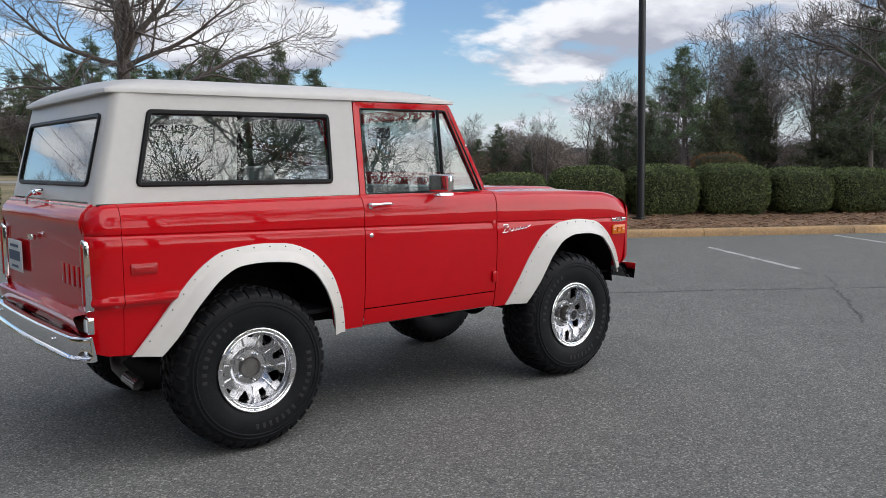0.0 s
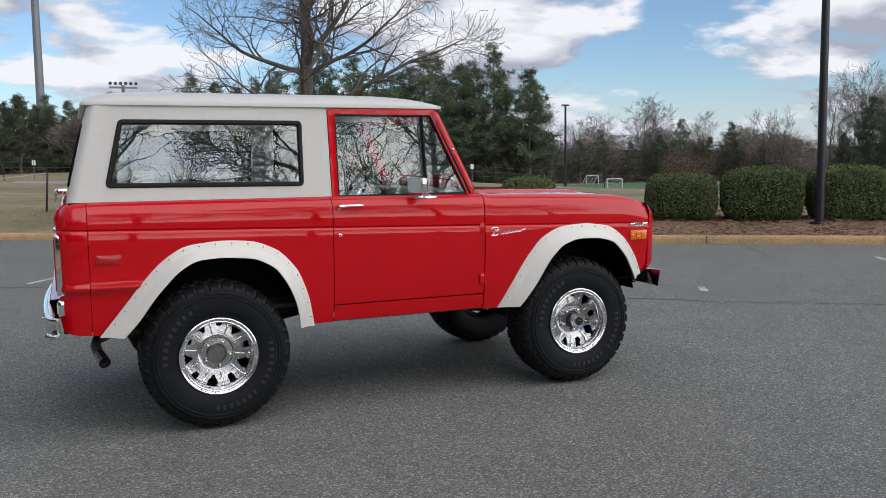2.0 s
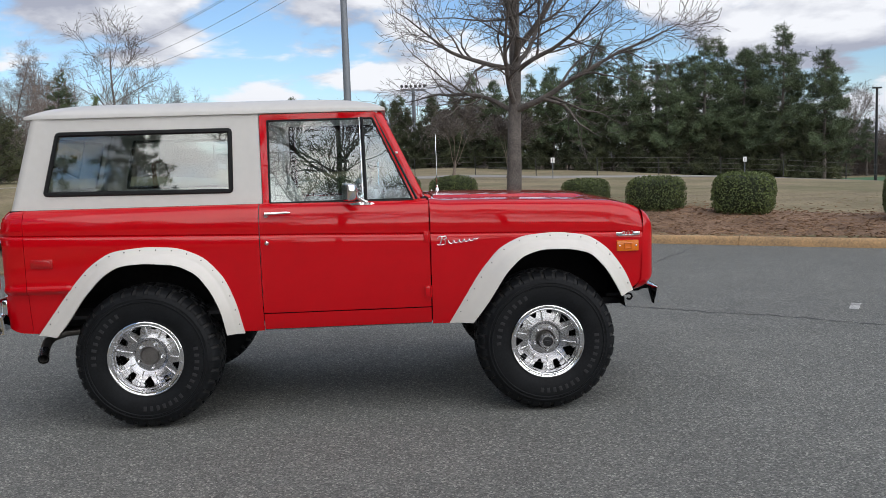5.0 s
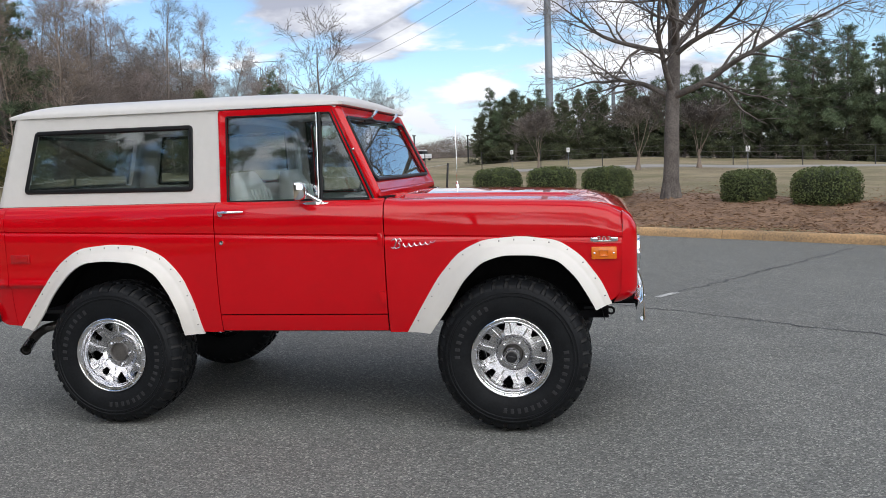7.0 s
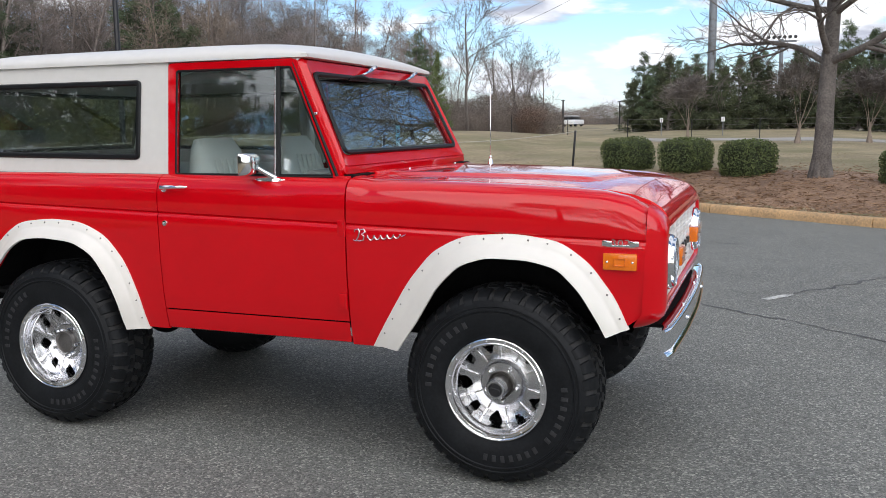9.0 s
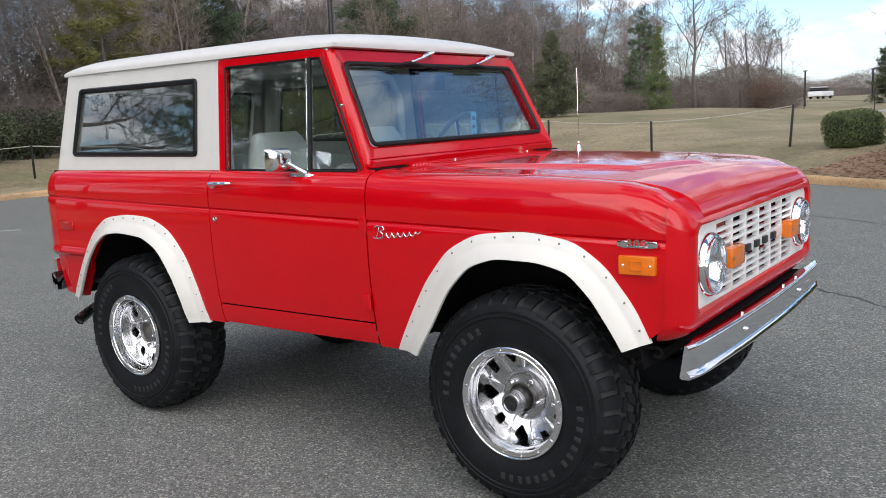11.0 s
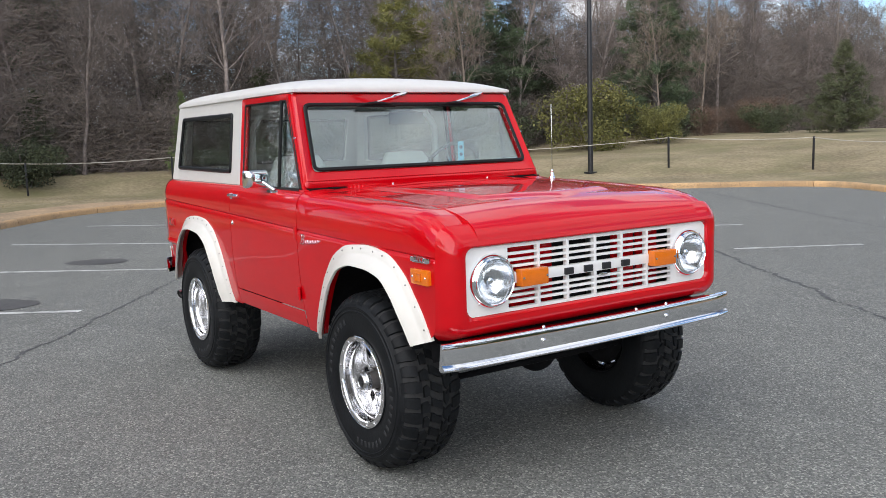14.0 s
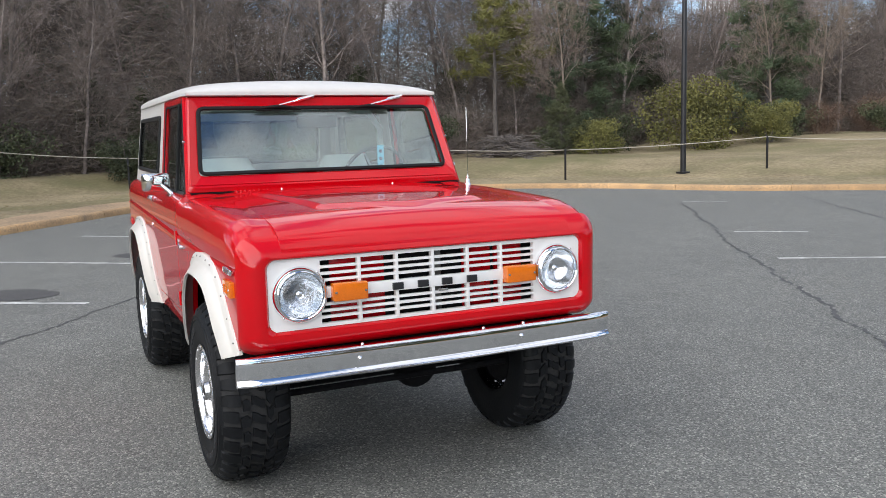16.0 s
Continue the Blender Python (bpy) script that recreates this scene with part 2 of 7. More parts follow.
def put_tube(bm, pts, radii, n=8, caps=True):
    """A round tube along points; radii is one number or one for each point."""
    pts = [Vector(p) for p in pts]
    if not hasattr(radii, "__len__"):
        radii = [radii] * len(pts)
    rings, side = [], None
    for i, p in enumerate(pts):
        t = (pts[min(i + 1, len(pts) - 1)] - pts[max(i - 1, 0)]).normalized()
        if side is None:
            side = t.cross(Vector((0, 0, 1)) if abs(t.z) < 0.9 else Vector((1, 0, 0))).normalized()
        side = (side - t * side.dot(t)).normalized()
        up = t.cross(side)
        rings.append([bm.verts.new(p + radii[i] * (math.cos(a) * side + math.sin(a) * up)) for a in (2 * math.pi * k / n for k in range(n))])
    for a, b in zip(rings, rings[1:]):
        for k in range(n):
            bm.faces.new((a[k], a[(k + 1) % n], b[(k + 1) % n], b[k]))
    if caps:
        bm.faces.new(rings[0][::-1])
        bm.faces.new(rings[-1])


def put_lathe(bm, profile, n=48, axis="y", centre=(0, 0, 0), closed=False, caps=True):
    """Turns (radius, along) pairs about an axis."""
    c = Vector(centre)
    rings = []
    for r, h in profile:
        ring = []
        for k in range(n):
            a = 2 * math.pi * k / n
            u, v = r * math.cos(a), r * math.sin(a)
            co = {"y": (u, h, v), "z": (u, v, h), "x": (h, u, v)}[axis]
            ring.append(bm.verts.new(c + Vector(co)))
        rings.append(ring)
    pairs = list(zip(rings, rings[1:])) + ([(rings[-1], rings[0])] if closed else [])
    for a, b in pairs:
        for k in range(n):
            bm.faces.new((a[k], a[(k + 1) % n], b[(k + 1) % n], b[k]))
    if caps and not closed:
        for r in (rings[0], rings[-1]):
            if (r[0].co - r[n // 2].co).length > 1e-4:
                bm.faces.new(r)
    return rings


def put_grid(bm, rows, close=False):
    """Quads between rows of points."""
    vs = [[bm.verts.new(p) for p in r] for r in rows]
    for a, b in zip(vs, vs[1:]):
        n = len(a)
        for k in range(n if close else n - 1):
            bm.faces.new((a[k], a[(k + 1) % n], b[(k + 1) % n], b[k]))
    return vs


def ss(a, b, x):
    t = min(1.0, max(0.0, (x - a) / (b - a)))
    return t * t * (3 - 2 * t)


def interp(x, pts):
    if x <= pts[0][0]:
        return pts[0][1]
    for (a, u), (b, v) in zip(pts, pts[1:]):
        if x <= b:
            return u + (v - u) * (x - a) / (b - a)
    return pts[-1][1]


# ---------------------------------------------------------------- ground, lot, kerb
KERB_SLOPE = -0.70
LOT = [(70.0, 10.5 - 0.7 * 66.47), (-5.6, 16.89), (-7.0, 17.5), (-8.3, 16.8), (-10.0, 14.75), (-11.8, 13.7), (-13.3, 13.3),
       (-16.2, 10.6), (-16.6, 9.0), (-16.5, 4.2), (-16.1, 2.2), (-15.2, 0.9), (-14.2, 0.15), (-11.1, -2.06), (52.0, -48.0)]


def lot_distance(x, y):
    """Metres outside the lot's edge; negative inside."""
    best, inside = 1e9, False
    n = len(LOT)
    for i in range(n):
        (ax, ay), (bx, by) = LOT[i], LOT[(i + 1) % n]
        dx, dy = bx - ax, by - ay
        t = max(0, min(1, ((x - ax) * dx + (y - ay) * dy) / (dx * dx + dy * dy)))
        best = min(best, math.hypot(x - ax - t * dx, y - ay - t * dy))
        if (ay > y) != (by > y) and x < ax + dx * (y - ay) / dy:
            inside = not inside
    return -best if inside else best


def terrain(x, y):
    d = lot_distance(x, y)
    if d <= 0:
        return -0.05
    west, east = ss(-1, -11, x), ss(9, 38, x)
    bank = (0.13 + 0.26 * ss(11, 5, x)) * (1 - 0.75 * west)
    z = 0.11 + bank * ss(0.2, 3.4, d) + 0.017 * min(max(d - 4, 0), 42) * (1 - east) - 0.030 * min(max(d - 6, 0), 70) * east
    # the lawn climbs to the wood in the north-west
    climb = ss(interp(y, [(2, 4.5), (7, 1.6)]), interp(y, [(2, 7.0), (7, 5.5)]), d) * (0.42 + 0.45 * ss(20, 29, y)) * (1 - ss(18, 34, d))
    z += climb * west + 0.011 * min(max(d - 46, 0), 90) * ss(8, -10, x)
    return z + 0.035 * noise.noise((x * 0.35, y * 0.35, 0)) * ss(0.5, 2.5, d) + 0.012 * noise.noise((x * 1.7, y * 1.7, 4)) * ss(0.3, 1, d)


def lawn_mat():
    m = mat("dormant_lawn", (0.187, 0.145, 0.078), 0.95, var=0.25, scale=0.5, fine=9.0, bump=0.5, bscale=25, tint=(0.27, 0.22, 0.13))
    nt = m.node_tree
    b = nt.nodes["Principled BSDF"]
    old = b.inputs["Base Color"].links[0].from_socket
    tc = nt.nodes.new("ShaderNodeTexCoord")
    n = node(nt, "ShaderNodeTexNoise", Scale=0.22, Detail=5.0, Roughness=0.65)
    nt.links.new(tc.outputs["Object"], n.inputs["Vector"])
    r = nt.nodes.new("ShaderNodeMapRange")
    r.inputs["From Min"].default_value, r.inputs["From Max"].default_value = 0.46, 0.68
    nt.links.new(n.outputs["Fac"], r.inputs["Value"])
    mx = nt.nodes.new("ShaderNodeMix"); mx.data_type = "RGBA"
    mx.inputs["B"].default_value = (0.135, 0.128, 0.052, 1)
    nt.links.new(r.outputs[0], mx.inputs["Factor"])
    nt.links.new(old, mx.inputs["A"])
    nt.links.new(mx.outputs["Result"], b.inputs["Base Color"])
    return m


LAWN = lawn_mat()
MULCH = mat("pine_straw_mulch", (0.178, 0.102, 0.064), 0.95, var=0.4, scale=1.1, fine=22, bump=0.8, bscale=40, tint=(0.26, 0.168, 0.108))
STRAW = mat("fallen_straw", (0.20, 0.11, 0.062), 0.9, var=0.4, scale=2, fine=20, tint=(0.27, 0.17, 0.10))
BLADE = mat("grass_blades", (0.25, 0.195, 0.105), 0.9, var=0.3, scale=0.4, fine=12, tint=(0.22, 0.195, 0.095))


def axis_steps():
    near = [i * 0.8 for i in range(-45, 46)]
    far, v = [], 36.8
    step = 1.2
    while v < 1400:
        far.append(v)
        step *= 1.22
        v += step
    return [-f for f in reversed(far)] + near + far


def build_ground():
    xs = axis_steps()
    verts, faces = [], []
    n = len(xs)
    for j, y in enumerate(xs):
        for i, x in enumerate(xs):
            d = lot_distance(x, y + 4)
            verts.append((x, y + 4, terrain(x, y + 4) - 0.3 * ss(2.2, 1.3, d) if d > 0 else -0.3))
    for j in range(n - 1):
        for i in range(n - 1):
            faces.append((j * n + i, j * n + i + 1, (j + 1) * n + i + 1, (j + 1) * n + i))
    tagged(raw("ground", verts, faces, LAWN, smooth=True), "dormant tan and green lawn rolling away to the woods", "lawn", kind="structure")


def build_verge():
    """The strip of lawn that meets the kerb."""
    line = [Vector((70.0, 10.5 - 0.7 * 66.47, 0))] + along_lot(1, 13) + [Vector((*LOT[14], 0))]
    pts = resample(smooth_line(line), 0.4)
    V, F = [], []
    offs = (0.1, 0.4, 0.8, 1.2, 1.7, 2.3, 2.6)
    for i, p in enumerate(pts):
        t = (pts[min(i + 1, len(pts) - 1)] - pts[max(i - 1, 0)]).normalized()
        for k, o in enumerate(offs):
            q = p + Vector((t.y, -t.x, 0)) * o
            V.append((q.x, q.y, max(terrain(q.x, q.y), 0.10) - (0.04 if k == len(offs) - 1 else 0)))
        if i:
            for k in range(len(offs) - 1):
                a, b = (i - 1) * len(offs) + k, i * len(offs) + k
                F.append((a, a + 1, b + 1, b))
    tagged(raw("verge", V, F, LAWN, smooth=True), "strip of dry lawn along the kerb", "lawn", kind="structure")


def build_lot():
    bm = bmesh.new()
    f = bm.faces.new([bm.verts.new((x, y, 0.0)) for x, y in LOT])
    bmesh.ops.triangulate(bm, faces=[f])
    tagged(part("pavement", bm, ASPHALT, smooth=False), "grey weathered asphalt of a car park", "asphalt", kind="structure")


def along_lot(a, b):
    """Points of the lot's edge from corner a to corner b."""
    return [Vector((*LOT[i], 0)) for i in range(a, b + 1)]


def resample(pts, step):
    out, left = [pts[0].copy()], step
    for p, q in zip(pts, pts[1:]):
        d, L = (q - p).normalized(), (q - p).length
        s = left
        while s <= L:
            out.append(p + d * s)
            s += step
        left = s - L
    return out


def smooth_line(pts, times=2):
    for _ in range(times):
        out = [pts[0]]
        for p, q in zip(pts, pts[1:]):
            L = (q - p).length
            k = min(0.25, 0.8 / L)
            out += [p.lerp(q, k), p.lerp(q, 1 - k)]
        pts = out + [pts[-1]]
    return pts


KERB_PROFILE = [(-0.005, -0.04), (0.0, 0.07), (0.012, 0.115), (0.035, 0.135), (0.075, 0.142), (0.15, 0.14), (0.175, 0.125), (0.18, -0.04)]


def build_kerb():
    kerb = thing("kerb", "rust-stained tan concrete kerb round the car park", "kerb", kind="structure")
    line = [Vector((26, 10.5 - 0.7 * 22.47, 0))] + along_lot(1, 13) + [Vector((2, -11.6, 0))]
    pts = resample(smooth_line(line), 0.36)
    gap = 8
    for s in range(0, len(pts) - gap, gap):
        bm = bmesh.new()
        rows = []
        for i in range(s, s + gap + 1):
            t = (pts[min(i + 1, len(pts) - 1)] - pts[max(i - 1, 0)]).normalized()
            out = Vector((t.y, -t.x, 0))
            p = pts[i].copy()
            if i == s:
                p += t * 0.006
            if i == s + gap:
                p -= t * 0.006
            dz = 0.006 * noise.noise(p * 0.8)
            rows.append([p + out * (o + 0.004 * noise.noise(p * 2 + Vector((0, 0, k)))) + Vector((0, 0, z + dz if z > 0 else z)) for k, (o, z) in enumerate(KERB_PROFILE)])
        vs = put_grid(bm, rows)
        bm.faces.new(vs[0]); bm.faces.new(vs[-1][::-1])
        part("kerb_stone", bm, CONCRETE, kerb)


def flat_strip(name, pts, width, material, z, label, category, ragged=0.0, seed=0):
    """A thin worn strip lying on the asphalt."""
    rng = random.Random(seed)
    pts = [Vector((*p, 0)) for p in pts]
    verts, faces = [], []
    for i, p in enumerate(pts):
        t = (pts[min(i + 1, len(pts) - 1)] - pts[max(i - 1, 0)]).normalized()
        o = Vector((t.y, -t.x, 0))
        w = width * (1 + ragged * rng.uniform(-1, 1)) / 2
        verts += [tuple(p + o * w + Vector((0, 0, z))), tuple(p - o * w + Vector((0, 0, z)))]
        if i:
            faces.append((2 * i - 2, 2 * i - 1, 2 * i + 1, 2 * i))
    return tagged(raw(name, verts, faces, material), label, category, kind="structure")


def wander(a, b, step, amount, seed):
    rng = random.Random(seed)
    a, b = Vector((*a, 0)), Vector((*b, 0))
    n = max(2, int((b - a).length / step))
    o = Vector((b.y - a.y, a.x - b.x, 0)).normalized()
    out, off = [], 0
    for i in range(n + 1):
        off = off * 0.8 + rng.uniform(-amount, amount)
        p = a.lerp(b, i / n) + o * off
        out.append((p.x, p.y))
    return out


def blotch(name, c, rx, ry, turn, material, label, category, seed):
    rng = random.Random(seed)
    k = 40
    verts = [(c[0], c[1], 0.005)]
    for i in range(k):
        a = 2 * math.pi * i / k
        s = 1 + 0.12 * noise.noise((math.cos(a) * 1.5, math.sin(a) * 1.5, seed)) + rng.uniform(-0.03, 0.03)
        u, v = rx * s * math.cos(a), ry * s * math.sin(a)
        verts.append((c[0] + u * math.cos(turn) - v * math.sin(turn), c[1] + u * math.sin(turn) + v * math.cos(turn), 0.005))
    faces = [(0, 1 + i, 1 + (i + 1) % k) for i in range(k)]
    return tagged(raw(name, verts, faces, material), label, category, kind="structure")


def line_mark(a, b, seed):
    flat_strip("parking_line", wander(a, b, 0.12, 0.002, seed), 0.09, PAINTL, 0.004, "worn white parking line on the asphalt", "parking line", 0.3, seed)


def build_marks():
    line_mark((8.62, 1.0), (10.2, 3.45), 1)
    line_mark((11.9, 0.4), (13.6, 3.1), 2)
    line_mark((5.75, 1.92), (5.95, 2.24), 3)
    line_mark((3.36, 3.63), (3.58, 3.93), 4)
    line_mark((-2.87, -1.12), (-5.6, -5.2), 6)
    line_mark((-4.75, 0.78), (-7.4, -2.6), 7)
    line_mark((-7.3, 1.95), (-9.9, -0.8), 8)
    line_mark((-9.7, 3.7), (-12.4, 0.9), 9)
    line_mark((-3.66, 8.07), (-3.0, 8.9), 10)
    line_mark((-1.28, 6.48), (-0.4, 7.9), 11)
    line_mark((-8.55, 11.3), (-7.9, 11.95), 12)
    crack = "dark sealed crack wandering across the asphalt"
    for i, (a, b, w) in enumerate([((-8.21, 11.02), (-2.35, 6.82), 0.05), ((-2.35, 6.82), (1.9, 4.08), 0.045), ((1.9, 4.08), (9.5, -1.8), 0.03),
                                   ((-8.74, 14.71), (-3.77, 11.46), 0.05), ((-3.77, 11.46), (3.0, 7.2), 0.04), ((-5.88, 1.36), (-2.02, -1.32), 0.03), ((-2.02, -1.32), (-0.82, -2.16), 0.03),
                                   ((-0.82, -2.16), (3.4, -5.4), 0.02), ((8.2, 0.45), (5.6, -1.3), 0.022), ((9.9, 5.9), (8.9, 4.2), 0.03), ((3.58, 3.93), (6.5, 8.1), 0.03)]):
        flat_strip("pavement_crack", wander(a, b, 0.05, 0.028, 20 + i), w * 0.8, CRACK, 0.003, crack, "crack", 0.7, 40 + i)
    st = "dark round oil stain soaked into a parking bay"
    blotch("oil_stain", (-6.5, -0.18), 0.42, 0.3, 0.9, STAIN, st, "stain", 1)
    blotch("oil_stain", (-3.85, -1.8), 0.5, 0.33, 0.9, STAIN, st, "stain", 2)


def build_mulch():
    verts, faces = [], []
    nx, nd = 150, 14
    for i in range(nx + 1):
        x = -0.6 + 27 * i / nx
        wide = 4.6 + 0.5 * noise.noise((x * 0.6, 0, 3)) - 2.5 * ss(1.5, -0.6, x)
        for j in range(nd + 1):
            u = j / nd
            d = 0.32 + 0.2 * noise.noise((x * 0.9, 5, 1)) + u * wide
            px, py = x + d * 0.573, 10.5 + KERB_SLOPE * (x - 3.53) + d * 0.819
            edge = min(u, 1 - u) * 6
            verts.append((px, py, terrain(px, py) + 0.022 * min(1, edge) - 0.008 + 0.02 * noise.noise((px * 3, py * 3, 0)) * min(1, edge)))
    for i in range(nx):
        for j in range(nd):
            a = i * (nd + 1) + j
            faces.append((a, a + nd + 1, a + nd + 2, a + 1))
    tagged(raw("mulch_bed", verts, faces, MULCH, smooth=True), "brown pine-straw mulch bed behind the kerb", "mulch", kind="structure")
    # loose straw and fallen leaves on it
    rng = random.Random(5)
    verts, faces = [], []
    for _ in range(26000):
        x, d = rng.uniform(-0.5, 26), 0.15 + abs(rng.gauss(0, 1)) * 2.3
        px, py = x + d * 0.573, 10.5 + KERB_SLOPE * (x - 3.53) + d * 0.819
        z = terrain(px, py) + 0.02 + rng.uniform(0, 0.03)
        a, L, w = rng.uniform(0, 6.28), rng.uniform(0.03, 0.09), rng.uniform(0.005, 0.014)
        c, s = math.cos(a), math.sin(a)
        k = len(verts)
        verts += [(px - c * L, py - s * L, z), (px + s * w, py - c * w, z + rng.uniform(-0.01, 0.02)), (px + c * L, py + s * L, z + rng.uniform(-0.02, 0.03)), (px - s * w, py + c * w, z + 0.008)]
        faces.append((k, k + 1, k + 2, k + 3))
    tagged(raw("fallen_straw", verts, faces, STRAW), "loose pine straw and dead leaves on the mulch", "straw", kind="stuff")


EARTH = mat("bare_sandy_earth", (0.30, 0.225, 0.145), 0.95, var=0.3, scale=1.0, fine=14, bump=0.6, bscale=30, tint=(0.36, 0.25, 0.15))


def build_earth():
    """A trodden strip of bare earth behind the corner of the kerb."""
    pts = resample(smooth_line([Vector((-7.5, -4.68, 0)), Vector((-11.1, -2.06, 0)), Vector((-14.2, 0.15, 0)), Vector((-15.2, 0.9, 0)), Vector((-16.1, 2.2, 0)), Vector((-16.5, 4.2, 0))]), 0.3)
    V, F = [], []
    for i, p in enumerate(pts):
        t = (pts[min(i + 1, len(pts) - 1)] - pts[max(i - 1, 0)]).normalized()
        o = Vector((-t.y, t.x, 0))
        wide = 1.25 + 0.25 * noise.noise(p * 0.7)
        for k in range(6):
            q = p + o * (0.19 + wide * k / 5)
            V.append((q.x, q.y, max(terrain(q.x, q.y), 0.10) + (0.015 if 0 < k < 5 else -0.004)))
        if i:
            for k in range(5):
                a, b = (i - 1) * 6 + k, i * 6 + k
                F.append((a, a + 1, b + 1, b))
    if (Vector(V[5]) - Vector(V[0])).length > 0 and lot_distance(V[3][0], V[3][1]) < 0:
        raise ValueError("the strip of earth lies on the wrong side")
    tagged(raw("bare_earth", V, F, EARTH, smooth=True), "trodden sandy earth behind the kerb", "earth", kind="structure")


def build_grass():
    rng = random.Random(8)
    verts, faces = [], []
    for _ in range(60000):
        # the strip of lawn that borders the car park
        if rng.random() < 0.5:
            x, d = rng.uniform(-6, 14), 0.2 + rng.random() ** 1.5 * 12
            px, py = x + d * 0.573, 10.5 + KERB_SLOPE * (x - 3.53) + d * 0.819
        else:
            px, py = rng.uniform(-24, -6), rng.uniform(-3, 26)
        if lot_distance(px, py) < 0.25:
            continue
        z = terrain(px, py) - 0.01
        a, h, w = rng.uniform(0, 6.28), rng.uniform(0.012, 0.030), rng.uniform(0.006, 0.013)
        c, s = math.cos(a) * w, math.sin(a) * w
        k = len(verts)
        verts += [(px - c, py - s, z), (px + c, py + s, z), (px + rng.uniform(-0.06, 0.06), py + rng.uniform(-0.06, 0.06), z + h)]
        faces.append((k, k + 1, k + 2))
    tagged(raw("grass", verts, faces, BLADE), "short dry tan and green winter grass", "grass", kind="stuff")


build_ground()
build_verge()
build_lot()
build_kerb()
build_marks()
build_mulch()
build_earth()
build_grass()

# ---------------------------------------------------------------- the off-road vehicle
# x runs from its rear axle to its nose, y to its left, z up from the asphalt
WB, TYRE_R = 2.337, 0.42
car = thing("off_road_vehicle", "glossy red vintage off-road vehicle with white hardtop on asphalt", "car")


def crease_z(x):
    return 1.128 - 0.0275 * x


def plan_y(x):
    """Half width of the body at its widest."""
    return interp(x, [(-0.80, 0.80), (-0.79, 0.822), (-0.77, 0.84), (-0.735, 0.855), (-0.66, 0.866), (-0.3, 0.871), (1.7, 0.871), (2.4, 0.862), (2.8, 0.848), (2.93, 0.838), (2.97, 0.82), (2.99, 0.80)])


def belt_z(x):
    return interp(x, [(-0.80, 1.20), (-0.785, 1.245), (-0.76, 1.272), (-0.72, 1.291), (0.68, 1.287), (1.66, 1.277), (1.75, 1.266), (2.0, 1.262), (2.4, 1.249), (2.62, 1.238), (2.75, 1.228), (2.85, 1.205), (2.93, 1.165)])


ARCH_R = [(-0.545, 0.55), (-0.46, 0.66), (-0.36, 0.80), (-0.26, 0.91), (-0.15, 0.985), (0.03, 1.012), (0.21, 1.0), (0.33, 0.95), (0.42, 0.84), (0.475, 0.70), (0.50, 0.56), (0.515, 0.545)]
ARCH_F = [(1.835, 0.545), (1.85, 0.57), (1.92, 0.685), (2.02, 0.84), (2.12, 0.955), (2.24, 1.01), (2.43, 1.018), (2.59, 0.99), (2.69, 0.91), (2.775, 0.78), (2.812, 0.70)]


def sill_z(x):
    z = interp(x, [(-0.80, 0.615), (-0.72, 0.585), (-0.56, 0.575), (0.6, 0.546), (1.8, 0.545), (2.80, 0.70), (2.86, 0.712), (2.93, 0.765)])
    for arch in (ARCH_R, ARCH_F):
        if arch[0][0] <= x <= arch[-1][0]:
            z = max(z, interp(x, arch))
    return z


def side_point(x, z, sgn, top):
    """The skin at height z: curved under, nearly flat, a pressed line at the crease, a round shoulder."""
    c = crease_z(x)
    inset = interp(z, [(0.54, 0.05), (0.60, 0.034), (0.72, 0.016), (0.88, 0.004), (c - 0.02, 0.0), (c - 0.006, 0.004), (c, 0.011), (c + 0.008, 0.003), (c + 0.03, 0.001),
                       (top - 0.085, 0.004), (top - 0.05, 0.012), (top - 0.025, 0.024), (top - 0.01, 0.04), (top, 0.062)])
    if x < -0.3:
        inset += interp(z, [(0.55, 0.018), (0.80, 0.016), (0.815, 0.012), (0.828, -0.010), (0.838, -0.012), (0.85, -0.008), (0.862, -0.001), (0.875, 0.0)]) * ss(-0.36, -0.40, x)
    return Vector((x, sgn * (plan_y(x) - inset), z))


def skin(x0, x1, sgn, bottom=None, step=0.02, over=None, ridge=False):
    """One side panel between two seams, with edges turned in."""
    bm = bmesh.new()
    n = max(2, int(round((x1 - x0) / step)))
    xs = [x0 + (x1 - x0) * i / n for i in range(n + 1)]
    rows = []
    for x in xs:
        top, c = belt_z(x), crease_z(x)
        low = sill_z(x) if bottom is None else bottom
        zs = [low + (c - 0.02 - low) * k / 12 for k in range(13)]
        if ridge:
            zs = [low + max(0, 0.805 - low) * k / 4 for k in range(5)] + [0.818, 0.826, 0.835, 0.846, 0.858] + [0.87 + (c - 0.89) * k / 5 for k in range(6)]
            zs = [max(z, low + 0.0004 * k) for k, z in enumerate(zs)]
        zs += [c - 0.006, c, c + 0.008]
        for u in (0.12, 0.3, 0.5, 0.66, 0.78, 0.86, 0.92, 0.97, 1.0):
            zs.append(c + 0.008 + (top - c - 0.008) * u)
        r = [side_point(x, z, sgn, top) for z in zs]
        if over:
            for y, dz in over:
                r.append(Vector((x, sgn * y, top + dz)))
        rows.append(r)
    put_grid(bm, rows)
    rim = [e for e in bm.edges if e.is_boundary]
    ext = bmesh.ops.extrude_edge_only(bm, edges=rim)["geom"]
    for v in ext:
        if isinstance(v, bmesh.types.BMVert):
            v.co.y -= sgn * 0.022
    return bm


